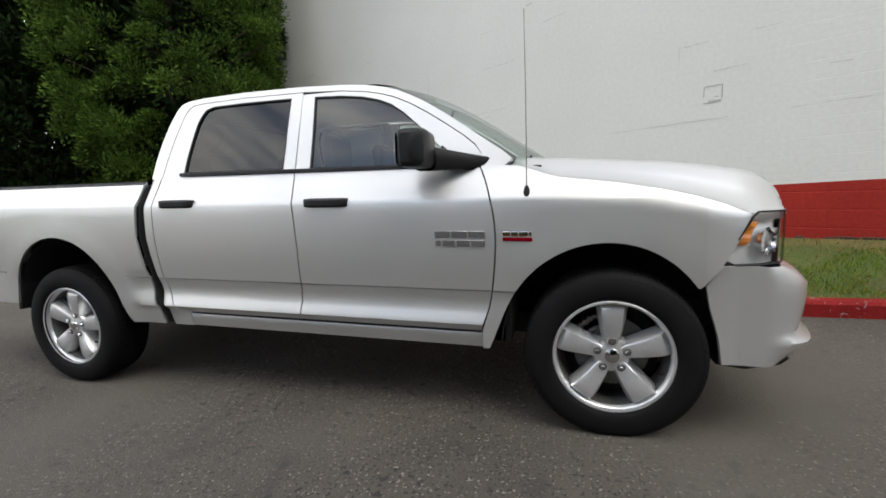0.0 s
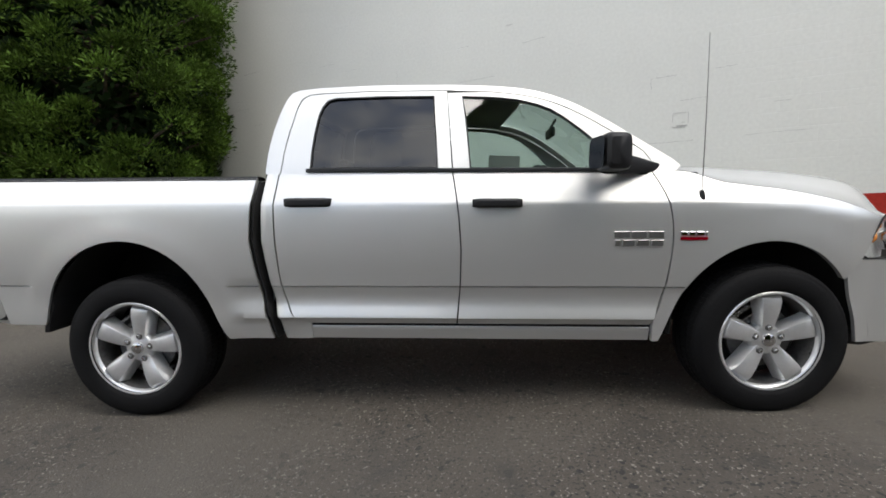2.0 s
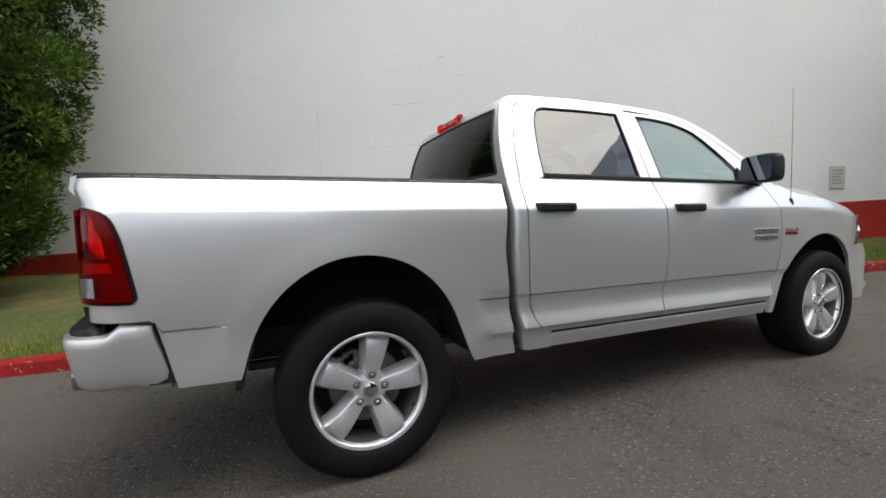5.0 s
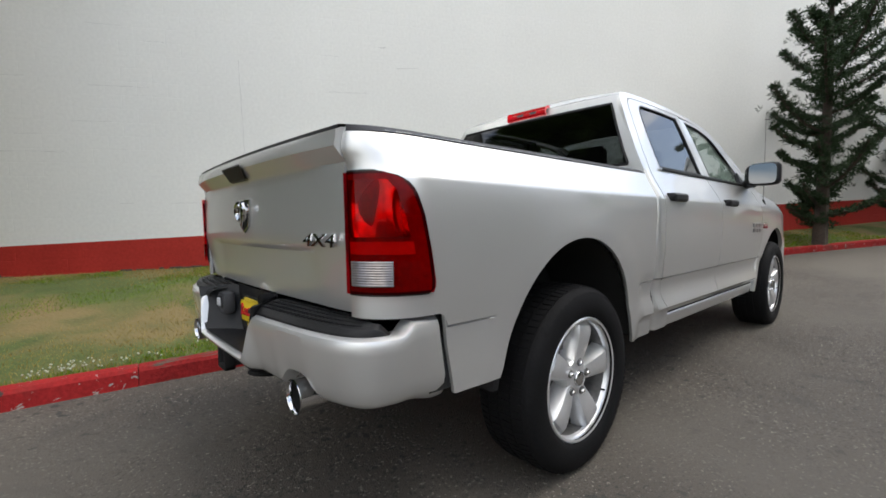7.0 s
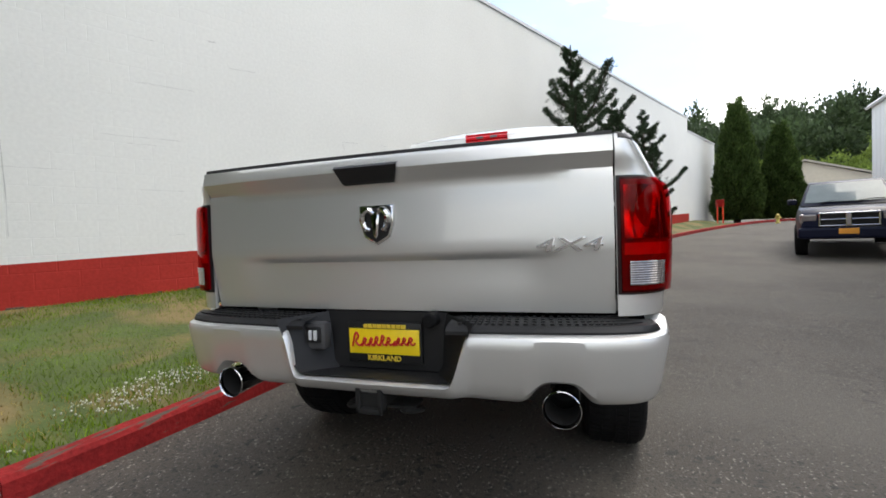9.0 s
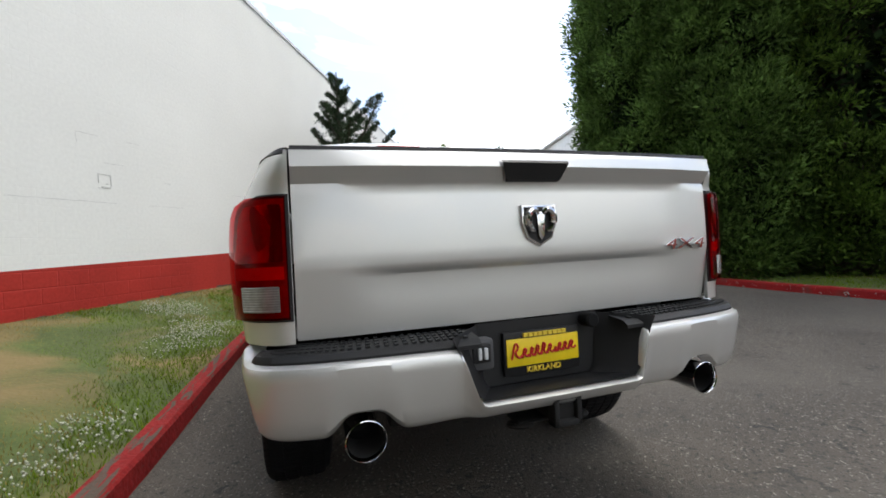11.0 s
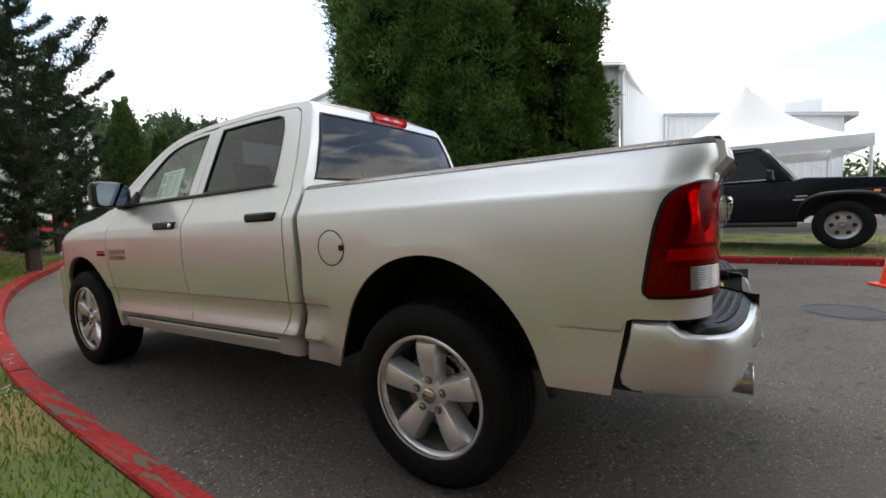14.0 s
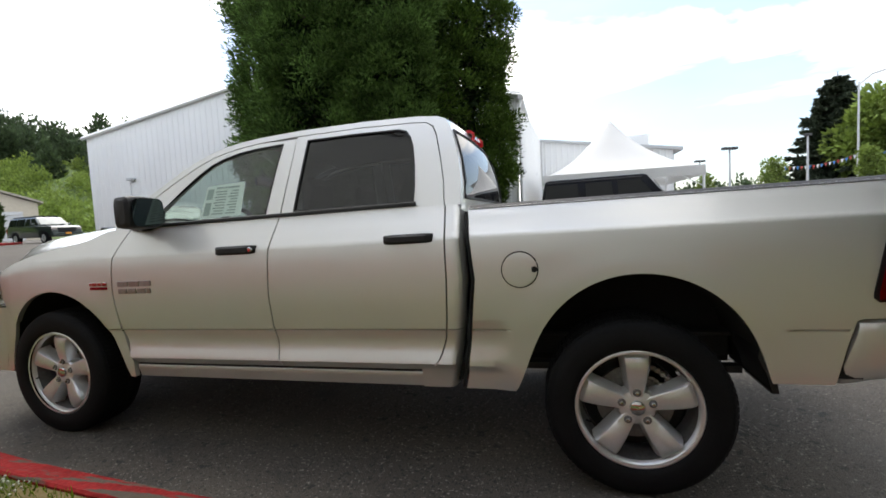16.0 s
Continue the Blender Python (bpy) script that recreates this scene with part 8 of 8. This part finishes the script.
for k, (xa, za, xb, zb, w) in enumerate(((2.96, 3.77, 3.31, 3.80, 0.004), (5.09, 2.54, 5.42, 2.56, 0.004), (5.47, 2.93, 5.69, 2.94, 0.004), (3.94, 1.93, 5.26, 1.97, 0.0035), (4.73, 2.90, 5.04, 2.91, 0.004),
                                         (4.73, 2.90, 4.75, 2.74, 0.004), (6.08, 2.40, 6.24, 2.40, 0.004), (5.8, 1.99, 6.48, 2.01, 0.003), (0.70, 1.25, 0.66, 3.72, 0.005), (2.70, 4.10, 2.80, 4.11, 0.010), (1.9, 3.3, 2.5, 3.31, 0.003),
                                         (-1.2, 3.2, -0.5, 3.21, 0.003), (-2.6, 2.2, -1.5, 2.21, 0.003), (1.5, 2.55, 2.3, 2.56, 0.003), (7.8, 2.4, 8.2, 2.42, 0.004), (-3.4, 4.3, -2.9, 4.31, 0.005))):
    crack([(on_wall(xa), za), (on_wall(xb), zb)], w, k)
rnd = random.Random(31)
for k in range(26):
    xa, za = rnd.uniform(-5.5, 2.2), 1.23 + 0.205 * rnd.randint(0, 14)
    crack([(on_wall(xa), za), (on_wall(xa + rnd.uniform(0.15, 0.6)), za + 0.004)], 0.0026, 60 + k)
sq = on_wall(5.10)
bm = bmesh.new()
for a, b, c, d in ((-0.10, 0.10, 0.097, 0.103), (-0.10, 0.02, -0.103, -0.097), (-0.103, -0.097, -0.03, 0.10), (0.097, 0.103, -0.06, 0.10), (-0.05, 0.09, -0.098, -0.075), (0.02, 0.06, -0.04, -0.032)):
    box(bm, sq + a, sq + b, -0.006, 0.002, 2.27 + c, 2.27 + d)
pt = obj("wall_patch", bm, CRACK_GREY)
pt.matrix_world = wall_pose
tagged(pt, "square patched hole in the wall", "patch", kind="structure")
# crumbled foot of the red band
bm = bmesh.new()
rnd = random.Random(8)
for k in range(90):
    s = rnd.uniform(-7, 9)
    x = WALL_AT.x + s * ux
    z = wall_foot(x) + rnd.uniform(-0.02, 0.012)
    w, h = rnd.uniform(0.02, 0.10), rnd.uniform(0.01, 0.03)
    box(bm, s - w, s + w, -0.007, 0.0, z - h, z + h, 0.004, 1)
ch = obj("wall_foot_chips", bm, mat("earth_stained_block", (0.075, 0.055, 0.045), 0.95, var=0.4, scale=5, bump=0.5, bscale=40))
ch.matrix_world = wall_pose
tagged(ch, "dark earth-stained chips along the wall's foot", "chips", kind="stuff")

# far signs, hydrant, lamps and pennants
fs = thing("road_sign", "small red notice on an orange post", "sign", at=(24.3, -7.75, rise(24.3)))
for y in (-0.13, 0.13):
    part("post", tube(bmesh.new(), [(0, y, 0), (0, y, 1.2)], 0.035, 8), ORANGE, fs)
part("panel", boxes((-0.03, 0.03, -0.20, 0.20, 1.02, 1.42), bevel=0.01), RED_PAINT, fs)
hy = thing("fire_hydrant", "yellow fire hydrant beside the far kerb", "hydrant", at=(25.0, -10.6, rise(25)))
bm = lathe(bmesh.new(), [(0.16, 0.0), (0.16, 0.06), (0.10, 0.08), (0.10, 0.45), (0.14, 0.47), (0.13, 0.55), (0.06, 0.64), (0.001, 0.66)], 16, 'z')
tube(bm, [(0, -0.2, 0.38), (0, 0.2, 0.38)], 0.05, 8)
part("barrel", bm, mat("faded_yellow_iron", (0.52, 0.42, 0.10), 0.6, var=0.2, scale=8), hy, "", True)
hy.scale = (0.72, 0.72, 0.78)


def lamp_post(at, height, heads, rz=0.0):
    lp = thing("lot_lamp", "tall grey lamp post with box heads", "lamp post", "lamps of the far lot", at=at, rz=rz)
    part("pole", tube(bmesh.new(), [(0, 0, 0), (0, 0, height)], [0.11, 0.06], 8), TRIM_GREY, lp)
    for x in heads:
        part("lamp_head", boxes((x - 0.22, x + 0.22, -0.2, 0.2, height - 0.05, height + 0.14), bevel=0.02), PLASTIC_GREY, lp)
        part("arm", tube(bmesh.new(), [(0, 0, height), (x, 0, height)], 0.04, 6), TRIM_GREY, lp)
    return lp


lamp_post((-12.0, -33.4, 0), 5.4, (-0.3, 0.3), 20)
lamp_post((-14.2, -48.0, 0), 6.0, (-0.3, 0.3), 20)
lamp_post((-19.0, -38.0, 0), 6.5, (0.0,), 30)
st = thing("street_lamp", "tall pale street lamp with a long curved arm", "street lamp", at=(-22.3, -38.0, 0))
part("pole", tube(bmesh.new(), [(0, 0, 0), (0, 0, 10.2)], [0.085, 0.06], 8), TRIM_GREY, st)
part("arm", tube(bmesh.new(), [(0, 0, 10.0), (-0.8, 0, 10.7), (-2.6, 0, 11.2)], 0.09, 6), METAL_WHITE, st)
flags = thing("pennant_string", "string of red, white and blue pennants", "pennants")
bm = bmesh.new()
pa, pb = Vector((-17.0, -38.0, 4.2)), Vector((-28.5, -38.0, 5.6))
pen = []
for k in range(44):
    t = k / 43
    p = pa.lerp(pb, t) + Vector((0, 0, -0.35 * math.sin(math.pi * ((t * 2) % 1.0))))
    pen.append(p)
part("cord", tube(bm, pen, 0.012, 4), PLASTIC, flags)
for q in (pa, pb):
    part("pole", tube(bmesh.new(), [(q.x, q.y, -0.6), (q.x, q.y, q.z + 0.1)], 0.05, 8), TRIM_GREY, flags)
cols = (RED_PAINT, WHITE_PAINT, paint("blue_pennant", (0.05, 0.2, 0.5), 0.0, 0.5))
for k, p in enumerate(pen):
    bm = bmesh.new()
    bm.faces.new([bm.verts.new(p + Vector(q)) for q in ((-0.11, 0, 0), (0.11, 0, 0), (0.02, 0.02, -0.32))])
    part("pennant", bm, cols[k % 3], flags)


def fir(label, at, height, r, seed, whorls=26):
    """A tall fir: whorls of long limbs that sink and turn up, hung with flat sprays, open towards the rim."""
    rng = np.random.default_rng(seed)
    root = thing("fir_tree", label, "tree", at=at)
    bm = tube(bmesh.new(), [(0, 0, -0.3), (0, 0, height * 0.6), (0, 0, height)], [0.32, 0.18, 0.02], 8)
    cs, ws = [], []
    for k in range(whorls):
        t = k / whorls
        for j in range(9):
            a = j * 0.698 + k * 1.3 + rng.normal(0, 0.15)
            ln = r * (1 - t) ** 0.75 * rng.uniform(0.65, 1.1) + 0.25
            z = height * (0.04 + 0.95 * t) + rng.normal(0, 0.12)
            d = np.array([math.cos(a), math.sin(a), 0.0])
            tube(bm, [(0, 0, z), tuple(d * ln * 0.6 + np.array([0, 0, z - 0.10 * ln])), tuple(d * ln + np.array([0, 0, z - 0.04 * ln]))], [0.05, 0.03, 0.01], 4)
            m = int(60 + 90 * ln)
            q = rng.uniform(0.08, 1.0, m) ** 0.8
            side = rng.normal(0, 1, m) * 0.20 * ln * (1.08 - q)
            p = d[None] * (q * ln)[:, None] + np.array([-d[1], d[0], 0])[None] * side[:, None]
            p[:, 2] = z - ln * (0.22 * q - 0.18 * q ** 2) - np.abs(side) * 0.35 - rng.uniform(0, 0.22, m)
            cs.append(p)
            ws.append(d[None] * 0.8 + np.array([-d[1], d[0], 0])[None] * np.sign(side)[:, None] * 0.5 + np.array([0, 0, -0.25]) + rng.normal(0, 0.3, (m, 3)))
    part("trunk", bm, BARK, root)
    sprays("crown", np.concatenate(cs), np.concatenate(ws), 0.42, 0.075, FIR, root, seed)
    return root


fir("tall dark fir behind the far lot", (-25.1, -46.0, 0), 13.1, 5.3, 51)


def leafy_tree(label, at, height, r, seed, n=9000, group=""):
    rng = np.random.default_rng(seed)
    root = thing("leafy_tree", label, "tree", group, at=at)
    bm = tube(bmesh.new(), [(0, 0, -0.2), (0.05, 0, height * 0.4), (0, 0.05, height * 0.85)], [0.05 * r + 0.05, 0.04 * r + 0.03, 0.02], 7)
    for k in range(9):
        a = k * 2.4
        tube(bm, [(0, 0, height * (0.3 + 0.05 * k)), (r * 0.7 * math.cos(a), r * 0.7 * math.sin(a), height * (0.45 + 0.05 * k))], [0.04, 0.01], 5)
    part("trunk", bm, BARK, root)
    m = 60
    c = unit(rng, m) * rng.uniform(0.4, 1.0, (m, 1)) * np.array([r * 0.8, r * 0.8, height * 0.33]) + np.array([0, 0, height * 0.64])
    per = n // m
    u = unit(rng, m * per).reshape(m, per, 3)
    p = c[:, None, :] + u * (r * 0.33) * rng.uniform(0.4, 1.0, (m, per, 1))
    sprays("crown", p.reshape(-1, 3), (u + np.array([0, 0, 0.2])).reshape(-1, 3), 0.10 * r + 0.08, 0.03 * r + 0.03, WOODS_LIGHT, root, seed)
    return root


leafy_tree("bright green leafy tree behind the far lot", (-27.4, -42.6, 0), 10.6, 4.6, 61, 26000)
leafy_tree("small young tree in the far lot", (-14.8, -33.5, 0), 4.7, 0.9, 62, 3000, "young trees of the lot")
leafy_tree("small young tree in the far lot", (-10.6, -34.0, 0), 3.9, 0.7, 63, 3000, "young trees of the lot")
leafy_tree("small young tree in the far lot", (-19.1, -31.0, 0), 4.9, 0.85, 64, 5000, "young trees of the lot")

# ---- clover in the lawn ----
rng = np.random.default_rng(77)
pts = []
for x, y in rng.uniform((-5, 1.6), (8, 5.5), (60000, 2)):
    patch = max(1 - math.hypot((x - a) / b, (y - c) / d) for a, c, b, d in ((-1.6, 1.85, 0.6, 0.4), (-0.4, 2.1, 0.7, 0.45), (3.6, 2.0, 1.5, 0.6), (-3.2, 2.6, 0.6, 0.4), (0.4, 1.98, 0.8, 0.36), (4.9, 2.5, 0.8, 0.6)))
    if on_north(x, y) and patch + 0.5 * noise.noise(Vector((x * 3, y * 3, 2.0))) > 0.25 + 0.5 * rng.uniform():
        pts.append((x, y, lawn_height(x, y) + rng.uniform(0.03, 0.065)))
pts = np.array(pts)[:1900]
octa = np.array([(1, 0, 0), (-1, 0, 0), (0, 1, 0), (0, -1, 0), (0, 0, 1), (0, 0, -1)]) * 0.0085
tris = np.array([(0, 2, 4), (2, 1, 4), (1, 3, 4), (3, 0, 4), (2, 0, 5), (1, 2, 5), (3, 1, 5), (0, 3, 5)])
v = (pts[:, None, :] + octa[None] * rng.uniform(0.6, 1.2, (len(pts), 1, 1))).reshape(-1, 3)
f = (np.arange(len(pts))[:, None, None] * 6 + tris[None]).reshape(-1, 3)
tagged(cloud_mesh("clover_flowers", v, f, CLOVER), "small white clover flowers in the lawn", "flowers", kind="stuff")
